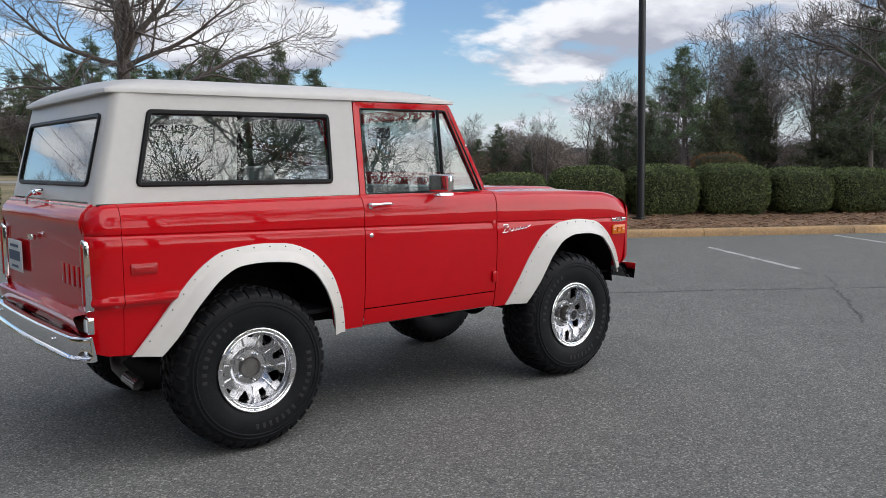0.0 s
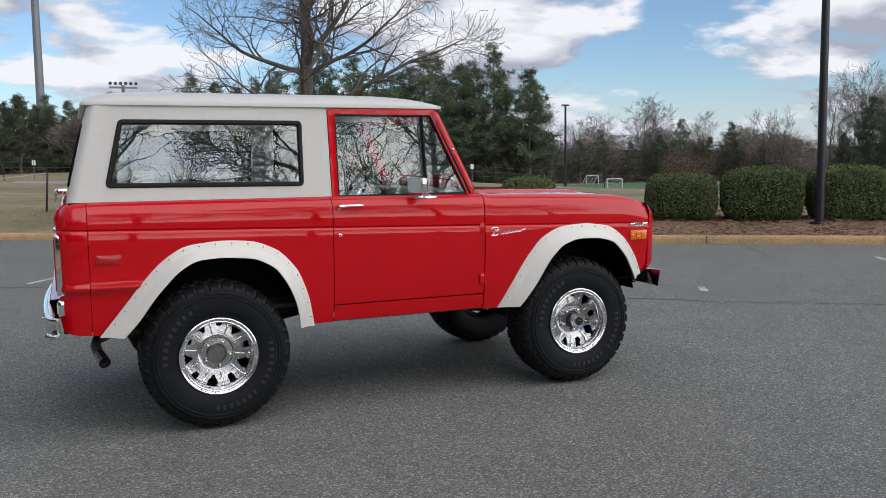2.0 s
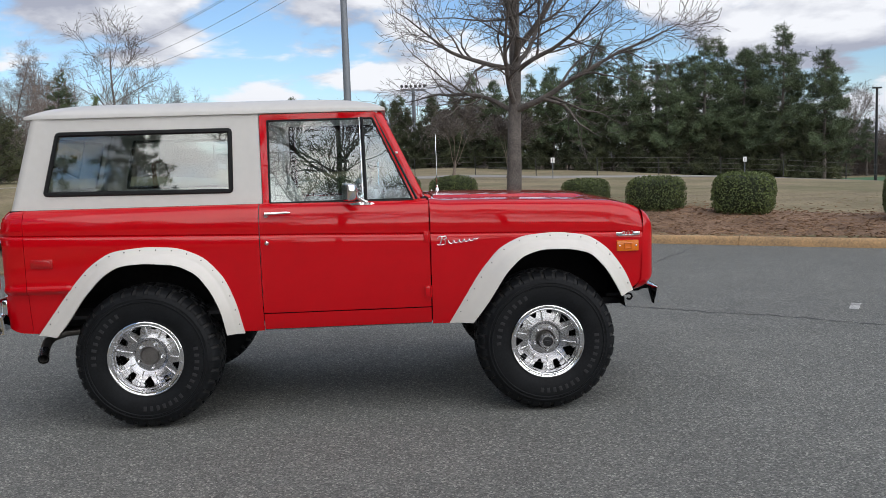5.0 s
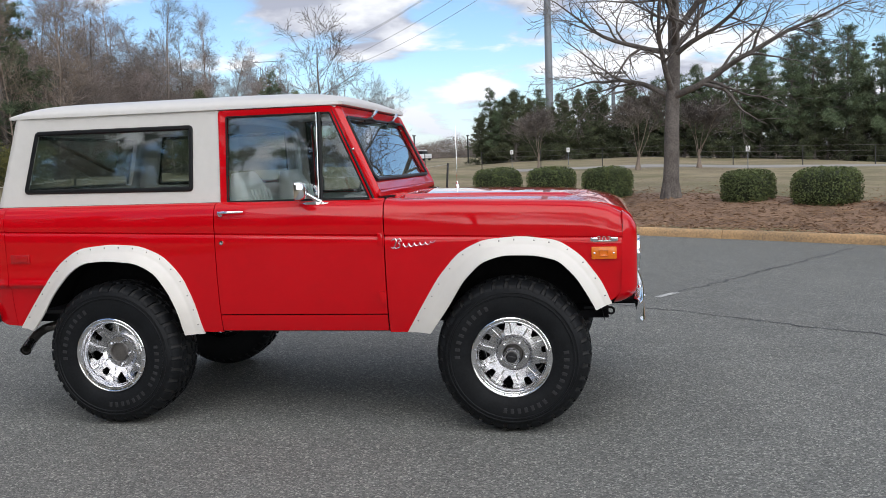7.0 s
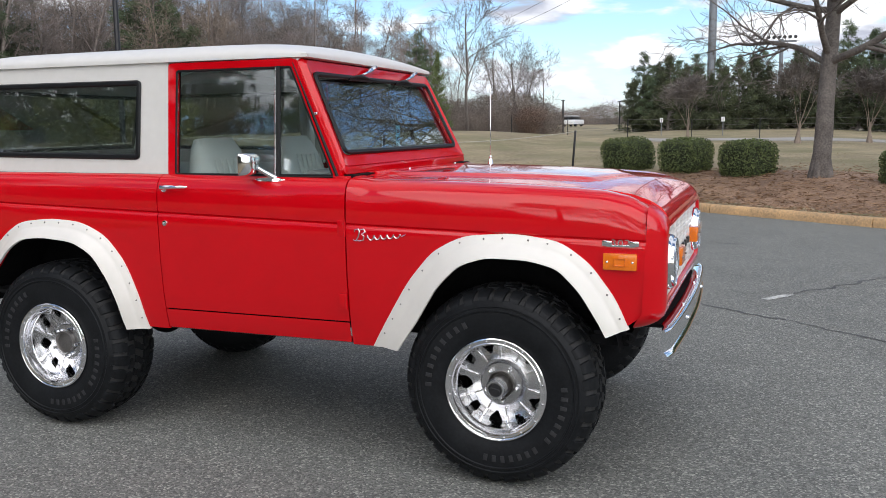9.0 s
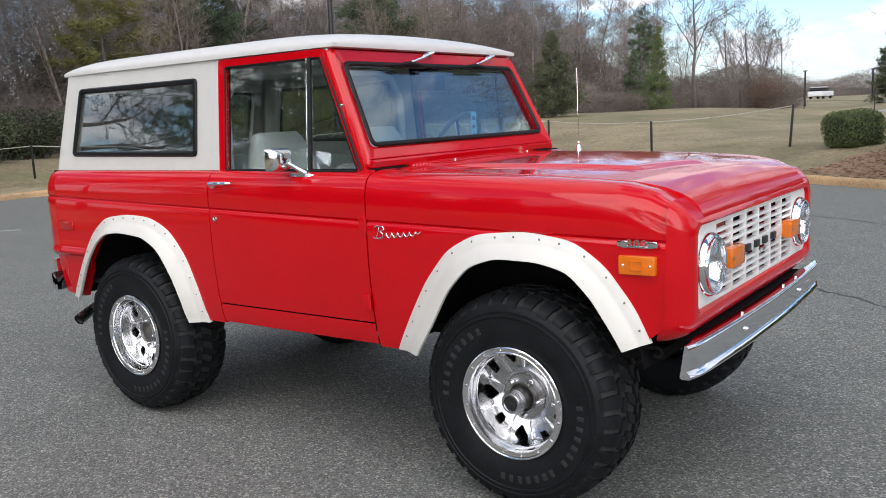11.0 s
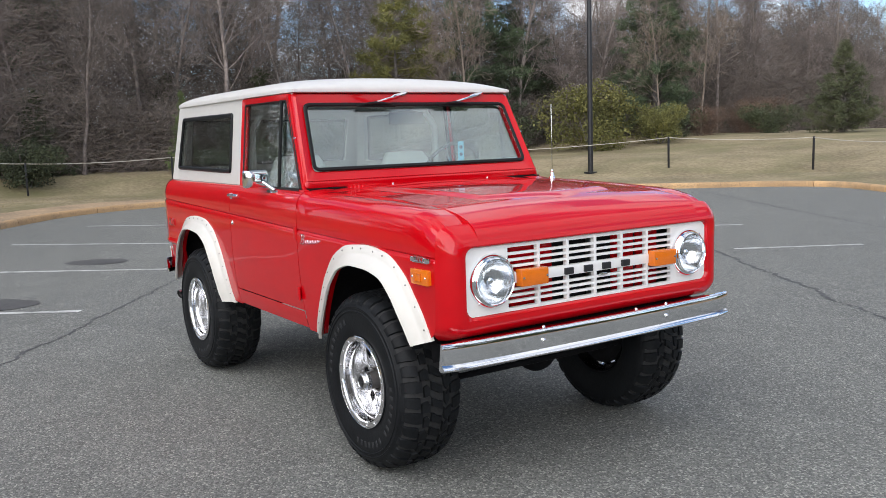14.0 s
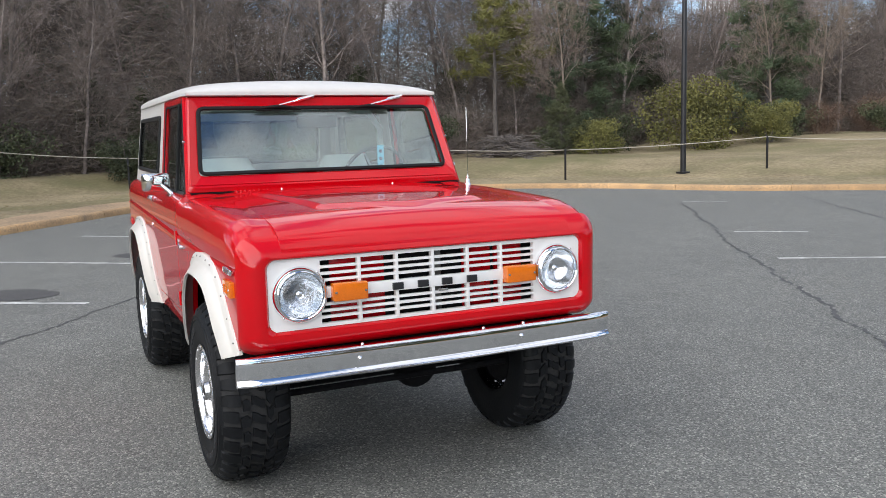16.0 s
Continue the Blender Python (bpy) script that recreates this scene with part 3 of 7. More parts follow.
def rrect(hw, z0, z1, r, x, n=7):
    """A rounded rectangle across the vehicle at x."""
    pts = []
    for cy, cz, a0 in ((hw - r, z1 - r, 0), (-hw + r, z1 - r, 90), (-hw + r, z0 + r, 180), (hw - r, z0 + r, 270)):
        for k in range(n):
            a = radians(a0 + 90 * k / (n - 1))
            pts.append(Vector((x, cy + r * math.cos(a), cz + r * math.sin(a))))
    return pts


def ring_panel(bm, outer, inner, thick):
    """A frame between two loops of equal length, with thickness along a vector."""
    t = Vector(thick)
    a = [bm.verts.new(p) for p in outer]; b = [bm.verts.new(p) for p in inner]
    c = [bm.verts.new(Vector(p) + t) for p in outer]; d = [bm.verts.new(Vector(p) + t) for p in inner]
    n = len(a)
    for k in range(n):
        j = (k + 1) % n
        for p, q in ((a, b), (b, d), (d, c), (c, a)):
            bm.faces.new((p[k], p[j], q[j], q[k]))


def poly_round(corners, r, n=5):
    """A closed loop with rounded corners through 3D corner points."""
    out = []
    m = len(corners)
    for i in range(m):
        p, a, b = Vector(corners[i]), Vector(corners[i - 1]), Vector(corners[(i + 1) % m])
        u, v = (a - p).normalized(), (b - p).normalized()
        s, e = p + u * r, p + v * r
        for k in range(n):
            t = k / (n - 1)
            out.append((s * (1 - t) ** 2) + p * (2 * t * (1 - t)) + e * t ** 2)
    return out


def pane(name, loop, material, parent, thick, label=""):
    bm = bmesh.new()
    t = Vector(thick)
    a = [bm.verts.new(p) for p in loop]; b = [bm.verts.new(Vector(p) + t) for p in loop]
    bm.faces.new(a); bm.faces.new(b[::-1])
    for k in range(len(a)):
        bm.faces.new((a[k], a[(k + 1) % len(a)], b[(k + 1) % len(a)], b[k]))
    ob = part(name, bm, material, parent, label, smooth=False)
    ob.visible_shadow = False
    return ob


def gasket(name, loop, r, parent, material=GASKET, label=""):
    """A round rubber strip along a closed loop."""
    bm = bmesh.new()
    n, k = len(loop), 6
    rings = []
    c = sum((Vector(p) for p in loop), Vector()) / n
    nrm = (Vector(loop[n // 4]) - c).cross(Vector(loop[0]) - c).normalized()
    for i, p in enumerate(loop):
        t = (Vector(loop[(i + 1) % n]) - Vector(loop[i - 1])).normalized()
        s = t.cross(nrm).normalized()
        rings.append([Vector(p) + r * (math.cos(a) * s + 0.7 * math.sin(a) * nrm) for a in (2 * math.pi * j / k for j in range(k))])
    put_grid(bm, rings + [rings[0]], close=True)
    bmesh.ops.remove_doubles(bm, verts=bm.verts, dist=1e-5)
    return part(name, bm, material, parent, label)


def top_y(z):
    """The greenhouse leans in: half width at height z."""
    return interp(z, [(1.28, 0.797), (1.81, 0.745)])


# --- body sides
def build_sides():
    for sgn in (-1, 1):
        part("rear_corner", skin(-0.795, -0.6465, sgn, ridge=True), RED, car)
        q = part("quarter_panel", skin(-0.6435, 0.677, sgn, ridge=True), RED, car)
        door = part("door", skin(0.682, 1.657, sgn, bottom=0.652), RED, car, "closed red door with chrome handle")
        part("rocker_panel", rocker(sgn), RED, car)
        fender = part("front_fender", skin(1.664, 2.925, sgn, over=[(0.775, 0.006), (0.74, 0.009), (0.70, 0.008), (0.674, 0.006)]), RED, car)
        # side lamps
        bm = bmesh.new()
        put_box(bm, -0.612, -0.488, sgn * 0.864 - 0.010, sgn * 0.864 + 0.010, 0.962, 1.014, 0.005)
        part("side_marker", bm, REDLENS, q, "red plastic side marker")
        bm = bmesh.new()
        put_box(bm, -0.600, -0.500, sgn * 0.872 - 0.006, sgn * 0.872 + 0.006, 0.970, 1.006, 0.004)
        part("marker_lens", bm, REDLENS, q)
        y = sgn * plan_y(2.83)
        bm = bmesh.new()
        put_box(bm, 2.766, 2.896, y - 0.014, y + 0.012, 0.937, 1.002, 0.006)
        part("side_marker", bm, AMBER, fender, "amber plastic side marker")
        for k in (2.782, 2.88):
            bm = bmesh.new()
            bmesh.ops.create_uvsphere(bm, u_segments=8, v_segments=5, radius=0.006, matrix=Matrix.Translation((k, y + sgn * 0.012, 0.969)))
            part("screw", bm, CHROME, fender)
        bm = bmesh.new()
        put_box(bm, 2.81, 2.85, y + sgn * 0.010, y + sgn * 0.0165, 0.955, 0.983, 0.003)
        part("marker_lens", bm, AMBER, fender)
        # engine badge: winged bar with three figures
        bm = bmesh.new()
        for a, b in ((2.762, 2.80), (2.866, 2.904)):
            put_box(bm, a, b, y - 0.006 + sgn * 0.004, y + 0.006 + sgn * 0.004, 1.031, 1.052, 0.003)
        put_box(bm, 2.775, 2.89, y - 0.005 + sgn * 0.003, y + 0.005 + sgn * 0.003, 1.028, 1.036, 0.002)
        part("badge_bar", bm, CHROME, fender, "chrome engine badge")
        figures("302", 2.833, y + sgn * 0.009, 1.030, 0.040, sgn, fender)
        script_badge(sgn, fender)
        # handle, lock, hinges
        bm = bmesh.new()
        yh = sgn * 0.857
        put_tube(bm, [(0.715, yh + sgn * 0.005, 1.229), (0.722, yh + sgn * 0.028, 1.230), (0.76, yh + sgn * 0.034, 1.232), (0.84, yh + sgn * 0.032, 1.233), (0.862, yh + sgn * 0.022, 1.233)], [0.013, 0.012, 0.009, 0.008, 0.005], 8)
        bmesh.ops.create_uvsphere(bm, u_segments=12, v_segments=8, radius=0.017, matrix=Matrix.Translation((0.722, yh + sgn * 0.010, 1.222)) @ Matrix.Diagonal((1, 0.8, 1, 1)))
        part("door_handle", bm, CHROME, door, "chrome push-button door handle")
        bm = bmesh.new()
        put_lathe(bm, [(0.0, 0.868), (0.004, 0.877), (0.012, 0.876), (0.015, 0.866)] if sgn > 0 else [(0.0, -0.868), (0.004, -0.877), (0.012, -0.876), (0.015, -0.866)], 16, "y", (0.72, 0, 1.062))
        part("lock_cylinder", bm, CHROME, door, "round chrome key lock")
        for z in (1.065, 0.745):
            bm = bmesh.new()
            put_box(bm, 1.622, 1.652, sgn * 0.866 - 0.007, sgn * 0.866 + 0.007, z - 0.034, z + 0.034, 0.004)
            put_tube(bm, [(1.656, sgn * 0.869, z - 0.036), (1.656, sgn * 0.869, z + 0.036)], 0.006, 8)
            part("hinge", bm, RED, door)
        door_frame(sgn, door)
        mirror(sgn, door)
        flare(sgn, ARCH_R, [(-0.61, 0.571), (-0.485, 0.73), (-0.389, 0.853), (-0.293, 0.961), (-0.167, 1.045), (0.034, 1.066), (0.221, 1.055), (0.362, 0.994), (0.469, 0.872), (0.528, 0.717), (0.563, 0.535)],
              [(-0.49, 0.565), (-0.416, 0.645), (-0.318, 0.785), (-0.205, 0.908), (-0.11, 0.966), (0.03, 0.976), (0.217, 0.960), (0.325, 0.903), (0.401, 0.792), (0.448, 0.672), (0.468, 0.537)])
        flare(sgn, ARCH_F, [(1.763, 0.546), (1.85, 0.691), (1.946, 0.848), (2.061, 0.985), (2.194, 1.052), (2.404, 1.068), (2.599, 1.042), (2.717, 0.957), (2.816, 0.822), (2.868, 0.700)],
              [(1.90, 0.548), (1.999, 0.683), (2.096, 0.84), (2.192, 0.936), (2.307, 0.973), (2.481, 0.969), (2.598, 0.94), (2.688, 0.847), (2.76, 0.725), (2.785, 0.672)])


def rocker(sgn):
    bm = bmesh.new()
    rows = []
    for i in range(24):
        x = 0.682 + (1.657 - 0.682) * i / 23
        rows.append([side_point(x, z, sgn, belt_z(x)) for z in (0.646, 0.62, 0.595, 0.57, 0.555)] + [Vector((x, sgn * 0.80, 0.545)), Vector((x, sgn * 0.74, 0.56))])
    put_grid(bm, rows)
    return bm


def figures(text, x, y, z, size, sgn, parent):
    cu = bpy.data.curves.new("figures", "FONT")
    cu.body, cu.size, cu.align_x, cu.extrude = text, size, "CENTER", 0.003
    cu.space_character = 1.15
    tmp = bpy.data.objects.new("figures", cu)
    scene.collection.objects.link(tmp)
    me = bpy.data.meshes.new_from_object(tmp)
    bpy.data.objects.remove(tmp)
    me.materials.clear()
    me.materials.append(ALLOY)
    me.transform(Matrix.Translation((x, y, z)) @ Matrix.Rotation(radians(0 if sgn < 0 else 180), 4, "Z") @ Matrix.Rotation(radians(90), 4, "X") @ Matrix.Diagonal((1.15, 1, 1, 1)))
    ob = new("badge_figures", me)
    ob.parent = parent


def script_badge(sgn, parent):
    """A flowing chrome emblem drawn as one plain wavy ribbon under a tall loop, rising to the nose."""
    y = sgn * (plan_y(1.83) + 0.003)
    bm = bmesh.new()
    # tall opening stroke with two bows
    put_tube(bm, [(1.700, y, 1.018), (1.712, y, 1.014), (1.722, y, 1.030), (1.730, y, 1.056), (1.724, y, 1.066), (1.708, y, 1.062), (1.704, y, 1.052)], [0.0018, 0.003, 0.003, 0.003, 0.0028, 0.0024, 0.0015], 6)
    put_tube(bm, [(1.730, y, 1.062), (1.750, y, 1.066), (1.757, y, 1.054), (1.738, y, 1.044), (1.750, y, 1.036), (1.748, y, 1.020), (1.728, y, 1.014), (1.714, y, 1.017)], [0.002, 0.003, 0.003, 0.0024, 0.003, 0.003, 0.0026, 0.0015], 6)
    # low waves after it
    pts = []
    for i in range(61):
        u = i / 60
        a = 2 * math.pi * 5.5 * u
        pts.append((1.760 + 0.165 * u + 0.004 * math.cos(a), y, 1.028 + 0.014 * u + 0.0105 * math.sin(a) * (1 - 0.25 * u)))
    put_tube(bm, pts, [0.0025] * len(pts), 6)
    put_tube(bm, [(1.925, y, 1.040), (1.938, y, 1.046), (1.945, y, 1.053)], [0.0025, 0.002, 0.001], 6)
    part("emblem", bm, CHROME, parent, "flowing chrome emblem")


BODY_TUCK = [(0.54, 0.048), (0.60, 0.032), (0.72, 0.015), (0.88, 0.003), (1.0, 0.0)]


def flare(sgn, arch, outer, inner):
    """White fibreglass wheel-arch flare: flat flange on the body, swept out to a rolled lip."""
    bm = bmesh.new()

    def sample(line, n):
        d = [0.0]
        for a, b in zip(line, line[1:]):
            d.append(d[-1] + math.hypot(b[0] - a[0], b[1] - a[1]))
        out = []
        for i in range(n + 1):
            s = d[-1] * i / n
            out.append((interp(s, list(zip(d, [p[0] for p in line]))), interp(s, list(zip(d, [p[1] for p in line])))))
        for _ in range(3):
            out = [out[0]] + [((a[0] + 2 * b[0] + c[0]) / 4, (a[1] + 2 * b[1] + c[1]) / 4) for a, b, c in zip(out, out[1:], out[2:])] + [out[-1]]
        return out
    n = 56
    o, q = sample(outer, n), sample(inner, n)
    rows = []
    for (ox, oz), (ix, iz) in zip(o, q):
        yo = plan_y(ox) - interp(oz, BODY_TUCK)
        mx, mz = ox + (ix - ox) * 0.36, oz + (iz - oz) * 0.36
        lx, lz = ox + (ix - ox) * 0.93, oz + (iz - oz) * 0.93
        w = 0.058
        rows.append([Vector(p) for p in ((ox, sgn * (yo - 0.012), oz), (ox, sgn * (yo + 0.004), oz), (ox + (ix - ox) * 0.03, sgn * (yo + 0.008), oz + (iz - oz) * 0.03),
                                         (mx, sgn * (yo + 0.013), mz), (ox + (ix - ox) * 0.48, sgn * (yo + 0.022), oz + (iz - oz) * 0.48), (lx, sgn * (yo + w), lz), (ix, sgn * (yo + w + 0.001), iz), (ix, sgn * (yo + w - 0.012), iz - 0.002),
                                         (lx, sgn * (yo + w - 0.012), lz + 0.004), (mx, sgn * (yo - 0.012), mz))])
    put_grid(bm, rows)
    fl = part("wheel_arch_flare", bm, WHITE, car, "white fibreglass wheel-arch flare held by rivets", sharp=50)
    d, last = 0.0, o[0]
    for k in range(1, n):
        d += math.hypot(o[k][0] - last[0], o[k][1] - last[1])
        last = o[k]
        if d > 0.082:
            d = 0.0
            ox, oz = o[k][0] + (q[k][0] - o[k][0]) * 0.17, o[k][1] + (q[k][1] - o[k][1]) * 0.17
            yo = plan_y(ox) - interp(oz, BODY_TUCK) + 0.0105
            rivet(ox, sgn * yo, oz, fl)


RIVET = []


def rivet(x, y, z, parent):
    if not RIVET:
        b = bmesh.new()
        bmesh.ops.create_uvsphere(b, u_segments=8, v_segments=4, radius=0.0042)
        me = bpy.data.meshes.new("rivet")
        b.to_mesh(me); b.free()
        me.materials.append(STEELD)
        RIVET.append(me)
    ob = new("rivet", RIVET[0])
    ob.location = (x, y, z)
    ob.parent = parent


def door_frame(sgn, door):
    t = (0, -sgn * 0.03, 0)

    def g(x, z, off=0.0):
        return Vector((x, sgn * (top_y(z) + off), z))
    outer = poly_round([g(0.700, 1.275), g(0.694, 1.802), g(1.372, 1.802), g(1.622, 1.275)], 0.02)
    inner = poly_round([g(0.735, 1.285), g(0.735, 1.77), g(1.352, 1.77), g(1.575, 1.285)], 0.012)
    bm = bmesh.new()
    ring_panel(bm, [p + Vector((0, sgn * 0.006, 0)) for p in outer], [p + Vector((0, sgn * 0.003, 0)) for p in inner], t)
    part("window_frame", bm, RED, door)
    bm = bmesh.new()
    ring_panel(bm, [p - Vector((0, sgn * 0.027, 0)) for p in outer], [p - Vector((0, sgn * 0.030, 0)) for p in inner], (0, -sgn * 0.006, 0))
    part("frame_lining", bm, GASKET, door)
    gasket("window_seal", poly_round([g(0.739, 1.287), g(0.739, 1.765), g(1.348, 1.765), g(1.569, 1.287)], 0.012), 0.006, door)
    bm = bmesh.new()
    put_tube(bm, [g(1.296, 1.285, 0.002), g(1.288, 1.77, 0.002)], 0.011, 6)
    part("vent_window_post", bm, GASKET, door, "black vent window divider")
    bm = bmesh.new()
    put_tube(bm, [g(1.280, 1.285, 0.004), g(1.272, 1.77, 0.004)], 0.0022, 6)
    part("bright_strip", bm, CHROME, door)
    pane("side_glass", [g(0.737, 1.28, -0.012), g(0.737, 1.768, -0.012), g(1.288, 1.768, -0.012), g(1.294, 1.28, -0.012)], GLASS, door, (0, -sgn * 0.004, 0))
    pane("vent_glass", [g(1.30, 1.283, -0.010), g(1.292, 1.768, -0.010), g(1.35, 1.768, -0.010), g(1.574, 1.283, -0.010)], GLASS, door, (0, -sgn * 0.004, 0))
    bm = bmesh.new()
    put_box(bm, 1.478, 1.492, sgn * 0.775 - 0.008, sgn * 0.775 + 0.008, 1.552, 1.564, 0.003)
    part("vent_latch", bm, CHROME, door)
    # trim inside
    bm = bmesh.new()
    put_box(bm, 0.70, 1.63, sgn * 0.80 - 0.012, sgn * 0.80 + 0.012, 0.70, 1.27, 0.006)
    part("inner_trim", bm, TRIMG, door)
    bm = bmesh.new()
    put_tube(bm, [g(0.735, 1.281, 0.008), g(1.575, 1.281, 0.008)], 0.005, 6)
    part("belt_seal", bm, GASKET, door)


def mirror(sgn, door):
    y = sgn * 0.825
    bm = bmesh.new()
    # long foot on the door's top edge, and a stout arm that rises from it
    put_grid_block(bm, [(1.19, 0.010, 1.262, 1.268), (1.22, 0.020, 1.262, 1.276), (1.28, 0.023, 1.262, 1.280), (1.33, 0.017, 1.262, 1.274), (1.36, 0.005, 1.262, 1.266)], y - sgn * 0.002)
    put_tube(bm, [(1.30, y + sgn * 0.002, 1.274), (1.272, y + sgn * 0.016, 1.292), (1.235, y + sgn * 0.045, 1.322)], [0.013, 0.0115, 0.010], 10)
    part("mirror_arm", bm, CHROME, door, "chrome mirror arm on a long foot")
    # a bowl-backed rectangular head, its glass towards the rear
    m = Matrix.Translation((1.213, sgn * 0.893, 1.340)) @ Matrix.Rotation(radians(-16 * sgn), 4, "Z")
    bm = bmesh.new()
    loops = []
    for x, hw, hh, r in ((-0.034, 0.072, 0.046, 0.012), (-0.030, 0.076, 0.050, 0.015), (-0.004, 0.075, 0.049, 0.016), (0.016, 0.068, 0.043, 0.018), (0.028, 0.054, 0.032, 0.018), (0.033, 0.034, 0.018, 0.012)):
        loops.append([m @ p for p in rrect(hw, -hh, hh, r, x)])
    vs = put_grid(bm, loops, close=True)
    bm.faces.new(vs[-1]); bm.faces.new(vs[0][::-1])
    part("mirror_head", bm, CHROME, door, "rectangular chrome mirror head", sharp=50)
    bm = bmesh.new()
    put_box(bm, -0.0365, -0.0345, -0.066, 0.066, -0.040, 0.040, 0.0, m)
    part("mirror_glass", bm, CHROME, door)


def put_grid_block(bm, stations, y):
    """A long plate: (x, half width, bottom, top) stations."""
    rows = [[Vector((x, y - w, z0)), Vector((x, y - w * 0.8, z1)), Vector((x, y + w * 0.8, z1)), Vector((x, y + w, z0))] for x, w, z0, z1 in stations]
    vs = put_grid(bm, rows, close=True)
    bm.faces.new(vs[0]); bm.faces.new(vs[-1][::-1])


# --- nose
def build_nose():
    bm = bmesh.new()
    loops = [rrect(0.838, 0.695, 1.182, 0.07, 2.928), rrect(0.832, 0.70, 1.168, 0.07, 2.95), rrect(0.818, 0.71, 1.148, 0.065, 2.972), rrect(0.80, 0.722, 1.128, 0.06, 2.988),
             rrect(0.78, 0.742, 1.108, 0.055, 2.999), rrect(0.757, 0.768, 1.098, 0.048, 3.003), rrect(0.738, 0.788, 1.092, 0.042, 2.999), rrect(0.728, 0.798, 1.088, 0.04, 2.986), rrect(0.728, 0.798, 1.088, 0.04, 2.95)]
    # the lower edge rolls forward into a lip
    for k, lp in enumerate(loops):
        for p in lp:
            if k < 6:
                p.x -= 0.05 * ss(0.80, 0.695, p.z) * (1 - k / 6)
    put_grid(bm, loops, close=True)
    part("front_panel", bm, RED, car, "red grille surround")
    # white grille panel with slots
    grille = part("grille", grille_panel(), GRILLEW, car, "white painted grille with eight rows of slots")
    bm = bmesh.new()
    put_box(bm, 2.88, 2.90, -0.72, 0.72, 0.79, 1.09, 0.0)
    part("radiator", bm, UNDER, car)
    for k, (y0, y1) in enumerate(((-0.45, -0.33), (-0.33, -0.21), (0.16, 0.30), (0.32, 0.46))):
        bm = bmesh.new()
        put_box(bm, 2.902, 2.916, y0, y1, 0.80, 1.085, 0.004)
        part("core_support", bm, RED, car)
    bm = bmesh.new()
    put_box(bm, 2.905, 2.93, 0.0, 0.05, 0.80, 1.085, 0.006)
    part("latch_support", bm, STEELD, car)
    # plain raised blocks where the maker's letters stand
    for y in (-0.181, -0.066, 0.046, 0.166):
        bm = bmesh.new()
        put_box(bm, 2.990, 3.003, y - 0.024, y + 0.024, 0.924, 0.954, 0.003)
        part("letter_block", bm, BADGE, grille, "black raised emblem block")
    bm = bmesh.new()
    put_box(bm, 2.99, 2.999, 0.005, 0.05, 0.898, 0.908, 0.002)
    part("small_emblem", bm, CHROME, grille)
    for sgn in (-1, 1):
        headlamp(sgn)
        bm = bmesh.new()
        y0, y1 = sorted((sgn * 0.325, sgn * 0.472))
        put_box(bm, 2.982, 3.030, y0, y1, 0.905, 0.978, 0.007)
        tl = part("turn_signal", bm, AMBER, car, "amber rectangular turn signal")
        for k in (0.335, 0.462):
            b2 = bmesh.new()
            bmesh.ops.create_uvsphere(b2, u_segments=8, v_segments=5, radius=0.0055, matrix=Matrix.Translation((3.031, sgn * k, 0.942)))
            part("screw", b2, STEELD, tl)
    # hood
    bm = bmesh.new()
    rows = []
    nx, ny = 70, 84
    for i in range(nx + 1):
        x = 1.705 + (2.995 - 1.705) * i / nx
        edge = interp(x, [(1.70, 1.270), (2.0, 1.266), (2.4, 1.254), (2.62, 1.244), (2.75, 1.235), (2.85, 1.218), (2.92, 1.194), (2.96, 1.170), (2.985, 1.142), (2.995, 1.116)])
        r = []
        for j in range(ny + 1):
            y = -0.668 + 1.336 * j / ny
            crown = 0.018 * (1 - (y / 0.668) ** 2)
            half = 0.50 - 0.10 * ss(1.7, 2.65, x)
            bulge = 0.013 * ss(half + 0.02, half - 0.02, abs(y)) * ss(2.68, 2.60, x + 0.35 * (abs(y) / half - 1) * 0.3)
            fade = ss(3.0, 2.80, x)
            r.append(Vector((x, y, edge + (crown + bulge) * fade)))
        rows.append(r)
    put_grid(bm, rows)
    rim = [e for e in bm.edges if e.is_boundary]
    for v in bmesh.ops.extrude_edge_only(bm, edges=rim)["geom"]:
        if isinstance(v, bmesh.types.BMVert):
            v.co.z -= 0.02
    part("hood", bm, RED, car, "red hood with a raised centre", sharp=60)
    # cowl with louvres
    bm = bmesh.new()
    rows = []
    for x, z in ((1.56, 1.280), (1.60, 1.292), (1.64, 1.294), (1.701, 1.284), (1.703, 1.25)):
        rows.append([Vector((x, 0.79 * (j / 10 - 1), z - 0.02 * ss(0.6, 1.0, abs(j / 10 - 1)))) for j in range(21)])
    put_grid(bm, rows)
    cowl = part("cowl", bm, RED, car)
    for sgn in (-1, 1):
        bm = bmesh.new()
        y0, y1 = sorted((sgn * 0.655, sgn * 0.806))
        put_box(bm, 1.585, 1.712, y0, y1, 1.20, 1.2695, 0.006)
        put_box(bm, 1.555, 1.650, y0, y1 - 0.012 if sgn > 0 else y1, 1.20, 1.286, 0.005)
        part("cowl_corner", bm, RED, cowl)
    for sgn in (-1, 1):
        for k in range(9 if sgn < 0 else 0):
            bm = bmesh.new()
            y = -0.36 - 0.024 * k
            put_grid(bm, [[Vector((x, y - 0.008, 1.284)), Vector((x, y - 0.003, z)), Vector((x, y + 0.005, z)), Vector((x, y + 0.006, 1.284))] for x, z in ((1.648, 1.286), (1.654, 1.2985), (1.682, 1.2965), (1.688, 1.284))])
            part("louvre", bm, RED, cowl)
        bm = bmesh.new()
        put_lathe(bm, [(0.0, 1.303), (0.003, 1.3025), (0.004, 1.298), (0.007, 1.295), (0.008, 1.27)], 10, "z", (1.735, sgn * 0.32, 0))
